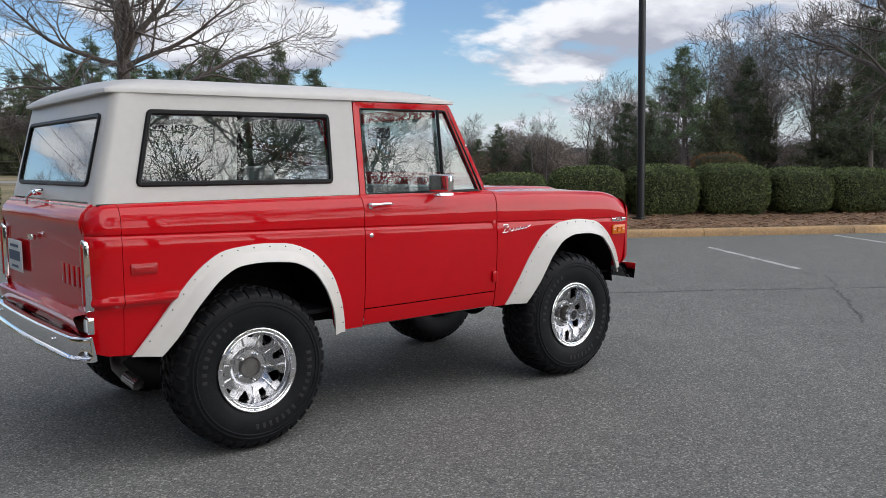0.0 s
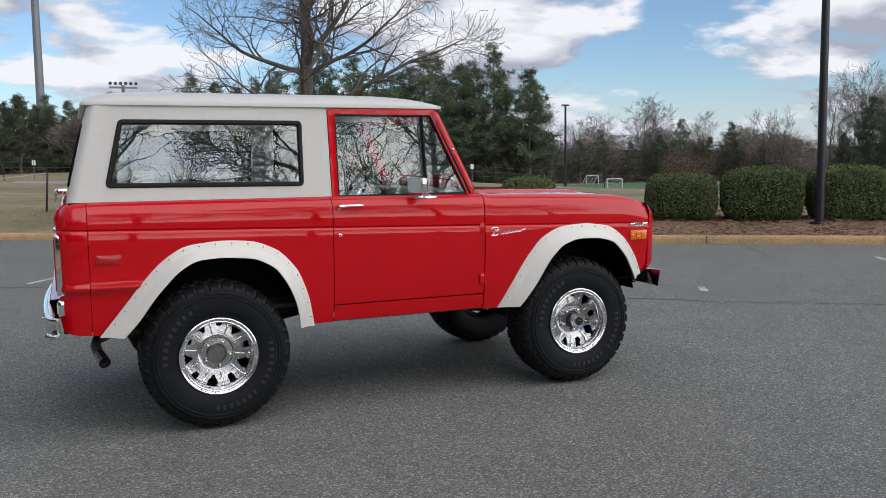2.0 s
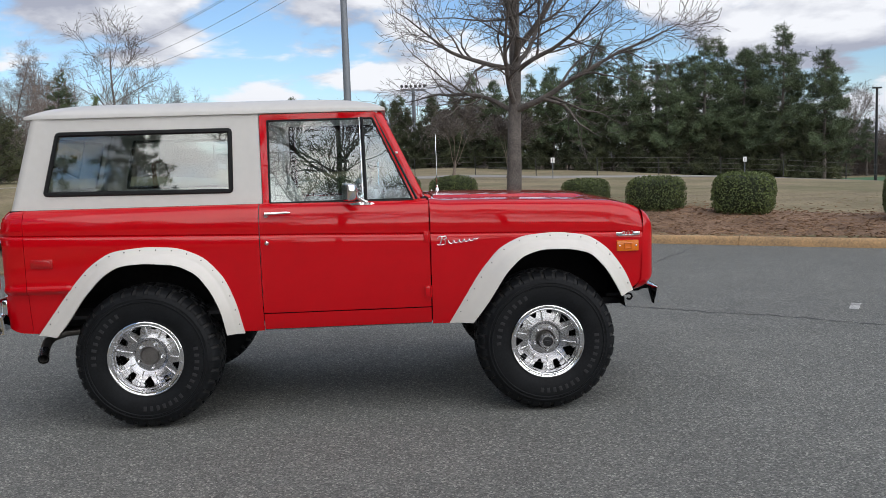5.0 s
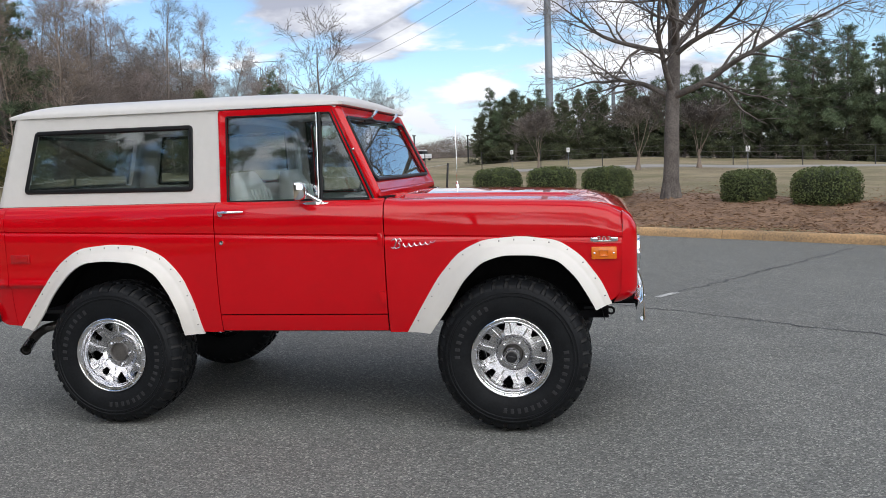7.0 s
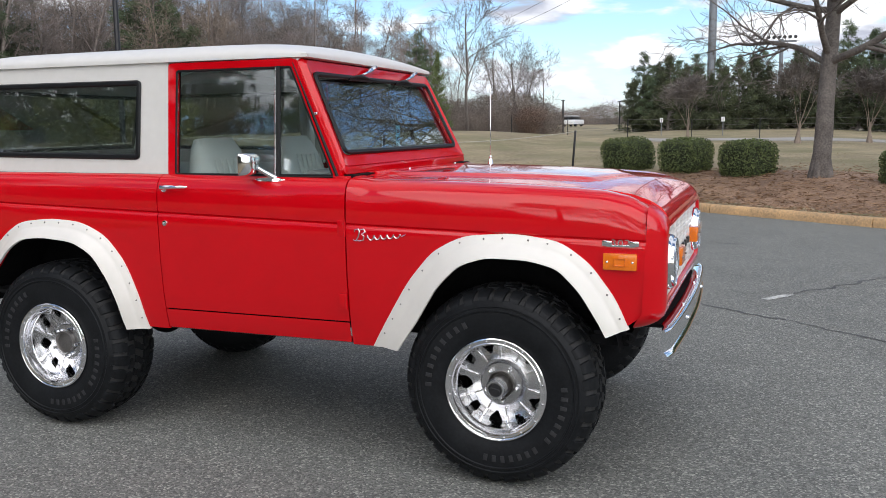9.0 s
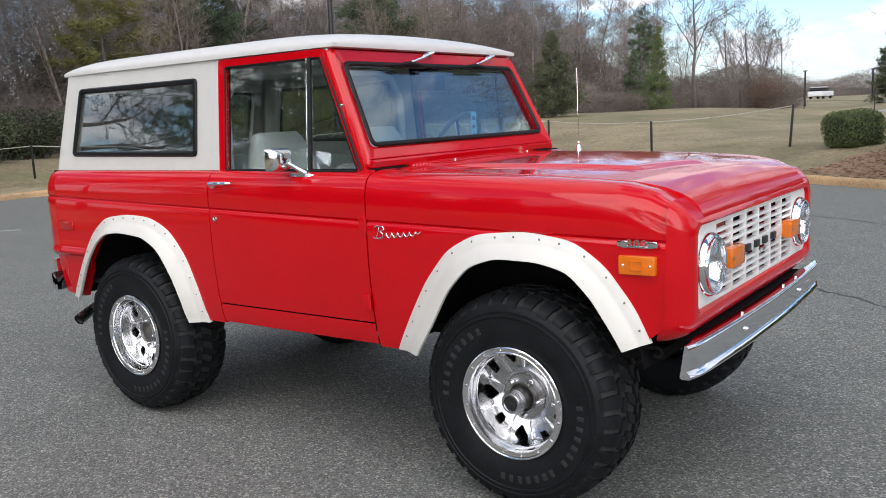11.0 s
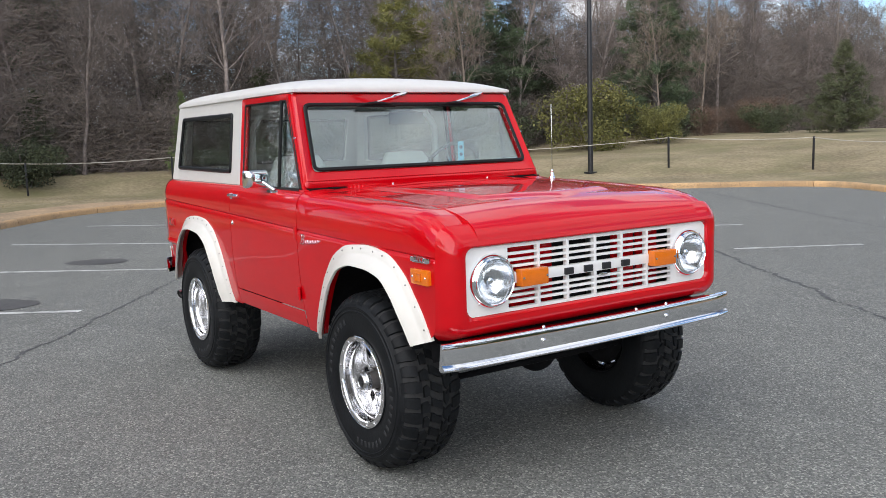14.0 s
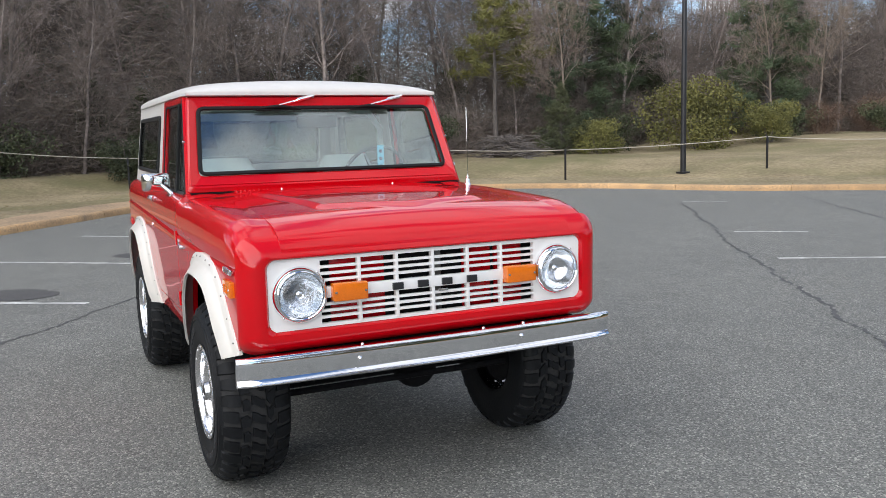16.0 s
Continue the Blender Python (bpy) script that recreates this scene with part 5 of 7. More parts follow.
# --- running gear
def build_under():
    bm = bmesh.new()
    put_box(bm, -0.70, 2.85, -0.70, 0.70, 0.60, 0.64, 0.0)
    part("floor_pan", bm, UNDER, car)
    for sgn in (-1, 1):
        bm = bmesh.new()
        put_box(bm, -0.80, 2.74, sgn * 0.38 - 0.035, sgn * 0.38 + 0.035, 0.53, 0.62, 0.01)
        part("frame_rail", bm, UNDER, car)
        # inner wheel houses
        for cx, hw in ((0.0, 0.54), (WB, 0.50)):
            bm = bmesh.new()
            rows = []
            for y in (0.46, 0.80):
                rows.append([Vector((cx + hw * math.cos(a), sgn * (y if y < 0.5 else 0.80 + 0.052 * ss(0.64, 0.82, 0.50 + 0.545 * math.sin(a))), 0.50 + 0.545 * math.sin(a))) for a in (radians(10 + 160 * k / 24) for k in range(25))])
            vs = put_grid(bm, rows)
            bm.faces.new(vs[0])
            part("wheel_house", bm, UNDER, car)
    for cx in (0.0, WB):
        bm = bmesh.new()
        put_tube(bm, [(cx, -0.62, TYRE_R), (cx, 0.62, TYRE_R)], 0.045, 12)
        bmesh.ops.create_uvsphere(bm, u_segments=18, v_segments=12, radius=0.13, matrix=Matrix.Translation((cx, 0.16 if cx else 0.0, TYRE_R)) @ Matrix.Diagonal((0.95, 0.9, 1, 1)))
        part("axle", bm, UNDER, car, "black axle with its differential")
        for sgn in (-1, 1):
            bm = bmesh.new()
            y = sgn * (0.44 if cx == 0 else 0.46)
            if cx:
                k, pts = 90, []
                for i in range(k + 1):
                    a = 2 * math.pi * 5.5 * i / k
                    pts.append((cx + 0.065 * math.cos(a), y + 0.065 * math.sin(a), 0.46 + 0.30 * i / k))
                put_tube(bm, pts, 0.009, 6)
            else:
                for q in range(4):
                    put_tube(bm, [(cx - 0.62 + 0.1 * q, y, 0.56 - 0.012 * q), (cx - 0.3, y, 0.50 - 0.012 * q), (cx, y, 0.475 - 0.012 * q), (cx + 0.3, y, 0.50 - 0.012 * q), (cx + 0.62 - 0.1 * q, y, 0.56 - 0.012 * q)], 0.012, 6)
            part("spring", bm, UNDER, car)
            bm = bmesh.new()
            put_tube(bm, [(cx + 0.12, sgn * 0.43, 0.42), (cx + 0.04, sgn * 0.43, 0.95)], [0.03, 0.025], 10)
            part("shock_absorber", bm, UNDER, car)
    bm = bmesh.new()
    put_tube(bm, [(WB + 0.20, -0.60, 0.47), (WB + 0.22, 0.62, 0.52)], 0.018, 8)
    put_tube(bm, [(WB + 0.16, -0.60, 0.40), (WB + 0.16, 0.60, 0.40)], 0.016, 8)
    part("steering_link", bm, UNDER, car)
    bm = bmesh.new()
    put_box(bm, 1.0, 1.75, -0.16, 0.16, 0.44, 0.62, 0.03)
    part("gearbox", bm, UNDER, car)
    bm = bmesh.new()
    put_box(bm, 2.05, 2.75, -0.28, 0.28, 0.52, 0.95, 0.05)
    part("engine", bm, UNDER, car)
    bm = bmesh.new()
    put_box(bm, 2.74, 2.80, -0.44, 0.44, 0.60, 0.66, 0.01)
    put_box(bm, 1.88, 1.96, -0.40, 0.40, 0.50, 0.58, 0.01)
    part("crossmember", bm, UNDER, car)


def tyre_profile():
    side = [(0.205, 0.115), (0.214, 0.140), (0.232, 0.150), (0.265, 0.158), (0.305, 0.161), (0.328, 0.159), (0.331, 0.163), (0.336, 0.163), (0.339, 0.158), (0.347, 0.157), (0.350, 0.160), (0.355, 0.159), (0.358, 0.154)]
    crown = [(tread_r(y) - 0.013, y) for y in (0.147, 0.14, 0.13, 0.115, 0.09, 0.06, 0.03)]
    plain = [(0.205, 0.115), (0.214, 0.140), (0.232, 0.150), (0.265, 0.158), (0.305, 0.161), (0.335, 0.159), (0.358, 0.154)]
    return side + crown + [(tread_r(0) - 0.013, 0.0)] + [(r, -h) for r, h in reversed(crown)] + [(r, -h) for r, h in reversed(plain)]


def tread_r(y):
    """The rounded crown of the tread: radius at y across it."""
    return TYRE_R - 0.010 * (abs(y) / 0.12) ** 2 - 0.024 * ss(0.105, 0.16, abs(y))


def put_block(bm, stations, a0, height, chamfer):
    """A tread block: (y, start, end) stations along the tyre's width, lengths round its girth."""
    n = len(stations)
    top, foot = [], []
    for i, (y, s0, s1) in enumerate(stations):
        end = chamfer if i == 0 else -chamfer if i == n - 1 else 0.0
        for rows, dy, cut, r in ((top, end, chamfer, tread_r(y)), (foot, 0.0, 0.0, tread_r(y) - height)):
            rows.append([bm.verts.new((r * math.sin(a0 + s / TYRE_R), y + dy, r * math.cos(a0 + s / TYRE_R))) for s in (s0 + cut, s1 - cut)])
    for i in range(n - 1):
        bm.faces.new((top[i][0], top[i][1], top[i + 1][1], top[i + 1][0]))
        for k in (0, 1):
            bm.faces.new((foot[i][k], foot[i + 1][k], top[i + 1][k], top[i][k]))
    for i in (0, n - 1):
        bm.faces.new((foot[i][0], foot[i][1], top[i][1], top[i][0]))


def make_wheel_meshes():
    """Meshes of one wheel about its own centre, face towards -y."""
    out = {}

    def keep(name, bm, material, sharp=38):
        ob = part(name, bm, material)
        out[name] = ob.data
        bpy.data.objects.remove(ob)
    bm = bmesh.new()
    put_lathe(bm, [(r, -h) for r, h in tyre_profile()], 72, "y", closed=True)
    keep("tyre", bm, RUBBER)
    # tread: interlocking blocks, with shoulder lugs that drape over on to the sidewall
    bm = bmesh.new()
    n = 36
    for k in range(n):
        for side in (-1, 1):
            a = 2 * math.pi * (k + (0.4 if side > 0 else 0.0)) / n
            reach = 0.070 if k % 2 else 0.082
            lug = [(reach, -0.020, 0.030), (0.100, -0.026, 0.032), (0.122, -0.028, 0.028), (0.138, -0.027, 0.026), (0.150 if k % 2 else 0.1465, -0.024, 0.023)]
            lug = [(side * y, s0, s1) for y, s0, s1 in lug]
            put_block(bm, lug if side > 0 else lug[::-1], a, 0.017, 0.003)
            d = 0.014 * side
            inner = 0.066 if k % 2 else 0.078
            row = [(0.034, -0.026, 0.020), (0.048, -0.026 + d, 0.030 + d), (inner, -0.030, 0.018)]
            row = [(side * y, s0, s1) for y, s0, s1 in row]
            put_block(bm, row if side > 0 else row[::-1], a + 0.5 * 2 * math.pi / n, 0.016, 0.003)
        a = 2 * math.pi * (k + 0.25) / n
        put_block(bm, [(-0.029, -0.034, 0.010), (-0.006, -0.026, 0.016), (0.006, -0.014, 0.026), (0.029, -0.008, 0.034)], a, 0.016, 0.003)
    keep("tread", bm, RUBBER)
    # one raised bar of the sidewall writing
    bm = bmesh.new()
    put_box(bm, -0.0085, 0.0085, -0.1622, -0.150, -0.0135, 0.0135, 0.001, Matrix.Translation((0, 0, 0.292)))
    keep("sidewall_bar", bm, RUBBERL)
    # rim: rolled lip, deep barrel
    bm = bmesh.new()
    put_lathe(bm, [(0.206, -0.120), (0.2165, -0.140), (0.2185, -0.147), (0.2175, -0.1535), (0.2125, -0.1555), (0.2095, -0.1535), (0.1985, -0.1525), (0.1955, -0.1545), (0.191, -0.1535), (0.188, -0.147), (0.1865, -0.13), (0.1855, -0.105), (0.182, -0.100), (0.186, -0.085), (0.180, -0.06), (0.178, 0.10), (0.206, 0.135), (0.210, 0.12), (0.19, 0.09), (0.195, -0.09)], 64, "y", closed=True)
    keep("wheel", bm, BARREL)
    # face with ten windows, wide and narrow by turns, their points inwards
    bm = bmesh.new()
    m = 10

    def fy(r):
        return interp(r, [(0.05, -0.086), (0.088, -0.084), (0.094, -0.070), (0.104, -0.064), (0.134, -0.060), (0.166, -0.055), (0.179, -0.053), (0.187, -0.045)])
    radii = [0.187, 0.180, 0.166, 0.150, 0.132, 0.104, 0.094, 0.088, 0.050]
    for k in range(m):
        w = 2 * math.pi / m
        a0 = w * k
        half = 0.30 if k % 2 else 0.19
        inner = 0.06 if k % 2 else 0.13
        last = 3 if k % 2 else 2
        front = {}
        for i, r in enumerate(radii):
            u = (r - 0.134) / (0.174 - 0.134) if k % 2 else (r - 0.150) / (0.174 - 0.150)
            hw = min(half, max(inner, inner + (half - inner) * u)) * (0.88 if i == 1 else 1.0)
            for j, c in enumerate((0.0, 0.5 - hw, 0.5, 0.5 + hw, 1.0)):
                a = a0 + c * w
                front[i, j] = (r * math.cos(a), fy(r), r * math.sin(a))
        for i in range(len(radii) - 1):
            for j in range(4):
                if 1 <= i <= last and j in (1, 2):
                    continue
                bm.faces.new([bm.verts.new(front[q]) for q in ((i, j), (i, j + 1), (i + 1, j + 1), (i + 1, j))])
    bmesh.ops.remove_doubles(bm, verts=bm.verts, dist=1e-5)
    g = bmesh.ops.extrude_edge_only(bm, edges=[e for e in bm.edges if e.is_boundary])["geom"]
    for v in g:
        if isinstance(v, bmesh.types.BMVert):
            v.co.y += 0.022
    keep("wheel_face", bm, ALLOY)
    # a raised rib on each spoke
    bm = bmesh.new()
    put_box(bm, -0.0045, 0.0045, -0.068, -0.052, 0.108, 0.176, 0.0025)
    keep("spoke_rib", bm, BARREL)
    # road dust in the grooves of the tread
    bm = bmesh.new()
    put_lathe(bm, [(tread_r(y) - 0.0115, y) for y in (-0.142, -0.13, -0.115, -0.09, -0.06, -0.03, 0.0, 0.03, 0.06, 0.09, 0.115, 0.13, 0.142)], 72, "y", caps=False)
    keep("groove_dust", bm, DUSTR)
    bm = bmesh.new()
    put_lathe(bm, [(0.165, 0.06), (0.165, 0.015), (0.155, 0.005), (0.10, 0.0), (0.0, 0.0)], 40, "y")
    keep("brake_drum", bm, UNDER)
    bm = bmesh.new()
    put_lathe(bm, [(0.056, -0.085), (0.058, -0.100), (0.054, -0.106), (0.050, -0.102), (0.047, -0.092), (0.0, -0.092)], 32, "y")
    keep("centre_cap", bm, STEELD)
    bm = bmesh.new()
    put_lathe(bm, [(0.043, -0.035), (0.043, -0.118), (0.0, -0.118)], 28, "y")
    keep("hub_body", bm, STEELD)
    bm = bmesh.new()
    put_lathe(bm, [(0.044, -0.116), (0.046, -0.134), (0.042, -0.140), (0.042, -0.148), (0.037, -0.155), (0.030, -0.155), (0.026, -0.149), (0.0, -0.149)], 28, "y")
    keep("locking_hub", bm, ALLOY)
    bm = bmesh.new()
    put_lathe(bm, [(0.026, -0.1485), (0.026, -0.152), (0.0, -0.152)], 20, "y")
    put_box(bm, -0.020, 0.020, -0.158, -0.149, -0.006, 0.006, 0.002)
    keep("hub_dial", bm, BADGE)
    bm = bmesh.new()
    put_lathe(bm, [(0.010, -0.090), (0.010, -0.108), (0.0075, -0.116), (0.0, -0.118)], 6, "y")
    keep("lug_nut", bm, CHROME)
    bm = bmesh.new()
    put_lathe(bm, [(0.0045, -0.150), (0.0045, -0.1555), (0.0025, -0.157), (0.0, -0.157)], 8, "y")
    keep("rim_bolt", bm, ALLOY)
    return out


def build_wheels():
    me = make_wheel_meshes()
    spin = {(0, -1): 8, (1, -1): 12, (0, 1): 40, (1, 1): 77}
    for fx in (0, 1):
        for sgn in (-1, 1):
            w = new("wheel", me["wheel"])
            w.parent = car
            w["label"] = "polished alloy wheel with a chunky black off-road tyre"
            w.matrix_local = Matrix.Translation((WB * fx, sgn * 0.735, TYRE_R)) @ Matrix.Rotation(0 if sgn < 0 else math.pi, 4, "Z") @ Matrix.Rotation(radians(spin[fx, sgn]), 4, "Y")

            def sub(name, m=Matrix.Identity(4)):
                o = new(name, me[name])
                o.parent = w
                o.matrix_local = m
            deep = Matrix.Translation((0, 0.032, 0))
            for name in ("tyre", "tread", "groove_dust"):
                sub(name)
            sub("wheel_face", deep)
            sub("brake_drum", Matrix.Translation((0, 0.036, 0)))
            for a0, a1, m in ((258, 322, 9), (72, 118, 7), (132, 176, 7)):
                for i in range(m):
                    sub("sidewall_bar", Matrix.Rotation(radians(a0 + (a1 - a0) * i / (m - 1)), 4, "Y"))
            sub("centre_cap", deep)
            if fx:
                sub("hub_body"); sub("locking_hub"); sub("hub_dial")
            for k in range(5):
                a = 2 * math.pi * k / 5
                sub("lug_nut", deep @ Matrix.Translation((0.071 * math.cos(a), 0, 0.071 * math.sin(a))))
            for k in range(10):
                sub("spoke_rib", deep @ Matrix.Rotation(2 * math.pi * k / 10 + math.pi / 2, 4, "Y"))
            for k in range(16):
                a = 2 * math.pi * k / 16
                sub("rim_bolt", Matrix.Translation((0.203 * math.cos(a), 0.0, 0.203 * math.sin(a))))


# --- cabin
def build_cabin():
    bm = bmesh.new()
    put_box(bm, -0.70, 1.62, -0.76, 0.76, 0.645, 0.665, 0.0)
    part("cabin_floor", bm, CARPET, car)
    bm = bmesh.new()
    put_box(bm, 1.60, 1.66, -0.78, 0.78, 0.66, 1.29, 0.0)
    part("firewall", bm, UNDER, car)
    bm = bmesh.new()
    put_box(bm, 1.40, 1.61, -0.76, 0.76, 1.12, 1.31, 0.03)
    dash = part("dashboard", bm, TRIMG, car, "pale padded dashboard")
    bm = bmesh.new()
    put_box(bm, 1.38, 1.43, 0.24, 0.52, 1.15, 1.29, 0.02)
    part("instrument_hood", bm, BADGE, dash)
    for y0 in (-0.40, 0.40):
        bm = bmesh.new()
        put_box(bm, 0.78, 1.26, y0 - 0.24, y0 + 0.24, 0.80, 0.95, 0.05)
        put_box(bm, 0.84, 1.22, y0 - 0.22, y0 + 0.22, 0.665, 0.80, 0.0)
        seat = part("seat", bm, VINYL, car, "white vinyl bucket seat")
        bm = bmesh.new()
        m = Matrix.Translation((0.80, y0, 0.90)) @ Matrix.Rotation(radians(-13), 4, "Y")
        rows = []
        for i in range(15):
            z = 0.56 * i / 14
            half = 0.245 * (1 - 0.35 * (z / 0.56) ** 5) * (0.95 + 0.05 * math.sin(z * 9))
            deep = 0.075 * (1 - 0.6 * (z / 0.56) ** 6)
            rows.append([m @ Vector((deep * math.copysign(abs(math.cos(a)) ** 0.5, math.cos(a)), half * math.copysign(abs(math.sin(a)) ** 0.6, math.sin(a)), z)) for a in (2 * math.pi * k / 28 for k in range(28))])
        vs = put_grid(bm, rows, close=True)
        bm.faces.new(vs[-1]); bm.faces.new(vs[0][::-1])
        part("seat_back", bm, VINYL, seat, "rounded white vinyl seat back")
        for k in range(6):
            bm = bmesh.new()
            y = -0.13 + 0.052 * k
            put_tube(bm, [m @ Vector((0.078, y, 0.10)), m @ Vector((0.077, y, 0.44))], 0.006, 5)
            part("pleat", bm, VINYL, seat)
    bm = bmesh.new()
    put_box(bm, -0.22, 0.16, -0.44, 0.44, 0.78, 0.92, 0.05)
    rs = part("rear_bench", bm, VINYL, car, "white vinyl rear bench")
    bm = bmesh.new()
    put_box(bm, -0.06, 0.06, -0.44, 0.44, 0.0, 0.42, 0.05, Matrix.Translation((-0.28, 0, 0.90)) @ Matrix.Rotation(radians(-12), 4, "Y"))
    part("bench_back", bm, VINYL, rs)
    bm = bmesh.new()
    put_box(bm, -0.18, 0.10, -0.45, 0.45, 0.665, 0.78, 0.0)
    part("bench_base", bm, TRIMG, rs)
    # steering wheel on the left
    m = Matrix.Translation((1.24, 0.40, 1.33)) @ Matrix.Rotation(radians(-62), 4, "Y")
    bm = bmesh.new()
    ring = [m @ Vector((0.195 * math.cos(a), 0.195 * math.sin(a), 0)) for a in (2 * math.pi * k / 40 for k in range(40))]
    k = 8
    rows = []
    for i, p in enumerate(ring):
        out = (p - m.translation).normalized()
        up = (m.to_3x3() @ Vector((0, 0, 1))).normalized()
        rows.append([p + 0.011 * (math.cos(a) * out + math.sin(a) * up) for a in (2 * math.pi * j / k for j in range(k))])
    put_grid(bm, rows + [rows[0]], close=True)
    bmesh.ops.remove_doubles(bm, verts=bm.verts, dist=1e-5)
    sw = part("steering_wheel", bm, WHEELG, car, "thin dark grey steering wheel")
    for a in (90, 210, 330):
        bm = bmesh.new()
        put_tube(bm, [m @ Vector((0.02 * math.cos(radians(a)), 0.02 * math.sin(radians(a)), -0.03)), m @ Vector((0.19 * math.cos(radians(a)), 0.19 * math.sin(radians(a)), 0))], [0.014, 0.010], 6)
        part("spoke", bm, CHROME, sw)
    bm = bmesh.new()
    put_tube(bm, [m @ Vector((0, 0, 0.01)), m @ Vector((0, 0, -0.05)), m @ Vector((0, 0, -0.30))], [0.05, 0.035, 0.022], 12)
    part("steering_column", bm, TRIMG, sw)
    # inside linings of the body and top
    for sgn in (-1, 1):
        bm = bmesh.new()
        put_box(bm, -0.70, 0.66, sgn * 0.72 - 0.01, sgn * 0.72 + 0.01, 1.06, 1.28, 0.0)
        part("inner_side", bm, VINYL, car)
        bm = bmesh.new()
        put_tube(bm, [(0.64, sgn * 0.70, 0.67), (0.64, sgn * 0.68, 1.62), (0.64, sgn * 0.60, 1.73), (0.64, sgn * 0.45, 1.765), (0.64, 0, 1.77)], 0.022, 10)
        part("roll_bar", bm, VINYL, car)
    bm = bmesh.new()
    put_box(bm, -0.765, -0.75, -0.74, 0.74, 0.64, 1.285, 0.0)
    part("inner_tailgate", bm, VINYL, car)
    bm = bmesh.new()
    put_box(bm, 1.37, 1.39, -0.12, 0.12, 1.622, 1.695, 0.009)
    part("rear_view_mirror", bm, BADGE, car, "inside rear-view mirror")
    # inspection card hanging by the wheel
    bm = bmesh.new()
    put_box(bm, -0.02, 0.02, -0.0008, 0.0008, -0.08, 0.08, 0.0, Matrix.Translation((1.36, 0.40, 1.43)) @ Matrix.Rotation(radians(80), 4, "Z"))
    tag = part("paper_tag", bm, TAGBLUE, car, "sky-blue paper tag with dark dots")
    for dz in (-0.045, 0.0, 0.045):
        bm = bmesh.new()
        put_lathe(bm, [(0.0, 0.0022), (0.011, 0.0022), (0.011, 0.0), (0.0, 0.0)], 12, "x", (0, 0, 0))
        bmesh.ops.transform(bm, verts=bm.verts, matrix=Matrix.Translation((1.3615, 0.40, 1.43 + dz)) @ Matrix.Rotation(radians(-10), 4, "Z"))
        part("dot", bm, PLATEB, tag)


build_sides()
build_nose()
build_bumpers()
build_windscreen()
build_hardtop()
build_tail()
build_under()
build_wheels()
build_cabin()

# ---------------------------------------------------------------- plants
BARK = mat("grey_bark", (0.09, 0.077, 0.068), 0.9, var=0.3, scale=3, fine=30, bump=0.6, bscale=18, tint=(0.15, 0.132, 0.12))
TWIG = mat("brown_twigs", (0.12, 0.098, 0.086), 0.9, var=0.25, scale=0.5, fine=6, tint=(0.28, 0.235, 0.21), per_object=0.4)
FARTWIG = mat("pale_twigs", (0.095, 0.08, 0.072), 0.9, var=0.25, scale=0.5, fine=6, tint=(0.18, 0.155, 0.14), per_object=0.3)
BRUSH = mat("undergrowth_twigs", (0.062, 0.050, 0.043), 0.95, var=0.35, scale=0.3, fine=11, tint=(0.215, 0.178, 0.153))
PALEBARK = mat("pale_smooth_bark", (0.22, 0.175, 0.14), 0.85, var=0.2, scale=3, fine=30, bump=0.3)
NEEDLE = mat("pine_needles", (0.034, 0.054, 0.029), 0.8, var=0.35, scale=0.8, fine=9, tint=(0.10, 0.134, 0.068), per_object=0.25)
CEDAR = mat("cedar_foliage", (0.045, 0.06, 0.028), 0.85, var=0.3, scale=0.8, fine=6, tint=(0.08, 0.085, 0.04), per_object=0.2)
YELLOWG = mat("yellow_green_foliage", (0.065, 0.07, 0.022), 0.85, var=0.3, scale=0.8, fine=6, tint=(0.17, 0.16, 0.045), per_object=0.15)
FRESHG = mat("fresh_green_foliage", (0.06, 0.085, 0.025), 0.8, var=0.3, scale=0.8, fine=6, tint=(0.13, 0.17, 0.055), per_object=0.15)
UNDERG = mat("understory_foliage", (0.028, 0.037, 0.019), 0.9, var=0.35, scale=0.8, fine=6, tint=(0.075, 0.088, 0.042), per_object=0.25)
HEDGE = mat("hedge_leaves", (0.042, 0.066, 0.021), 0.8, var=0.25, scale=7, fine=60, tint=(0.125, 0.155, 0.050), per_object=0.12)
# near-black green: the shade between the leaves, put into the colour
HEDGESHADE = mat("hedge_inner_shade", (0.02, 0.028, 0.011), 0.9, var=0.3, scale=6, fine=40)
RUSSET = mat("russet_leaves", (0.080, 0.052, 0.038), 0.8, var=0.3, scale=1, fine=9, tint=(0.16, 0.10, 0.068))
RUSTHEDGE = mat("rusty_hedge_leaves", (0.17, 0.09, 0.02), 0.7, var=0.3, scale=4, fine=40)


def seg_tube(verts, faces, p, q, r, s, n):
    if n == 2:      # the finest twigs: thin blades
        t = (q - p).normalized()
        side = t.cross(Vector((math.sin(p.x * 91), math.cos(p.y * 77), math.sin(p.z * 53)))).normalized()
        k = len(verts)
        verts.extend((p - side * r, p + side * r, q + side * s, q - side * s))
        faces.append((k, k + 1, k + 2, k + 3))
        return
    t = (q - p).normalized()
    side = t.cross(Vector((0.3, 0.1, 1)) if abs(t.z) < 0.9 else Vector((1, 0, 0.2))).normalized()
    up = t.cross(side)
    k = len(verts)
    for c, rad in ((p, r), (q, s)):
        for i in range(n):
            a = 2 * math.pi * i / n
            verts.append(c + rad * (math.cos(a) * side + math.sin(a) * up))
    for i in range(n):
        faces.append((k + i, k + (i + 1) % n, k + n + (i + 1) % n, k + n + i))


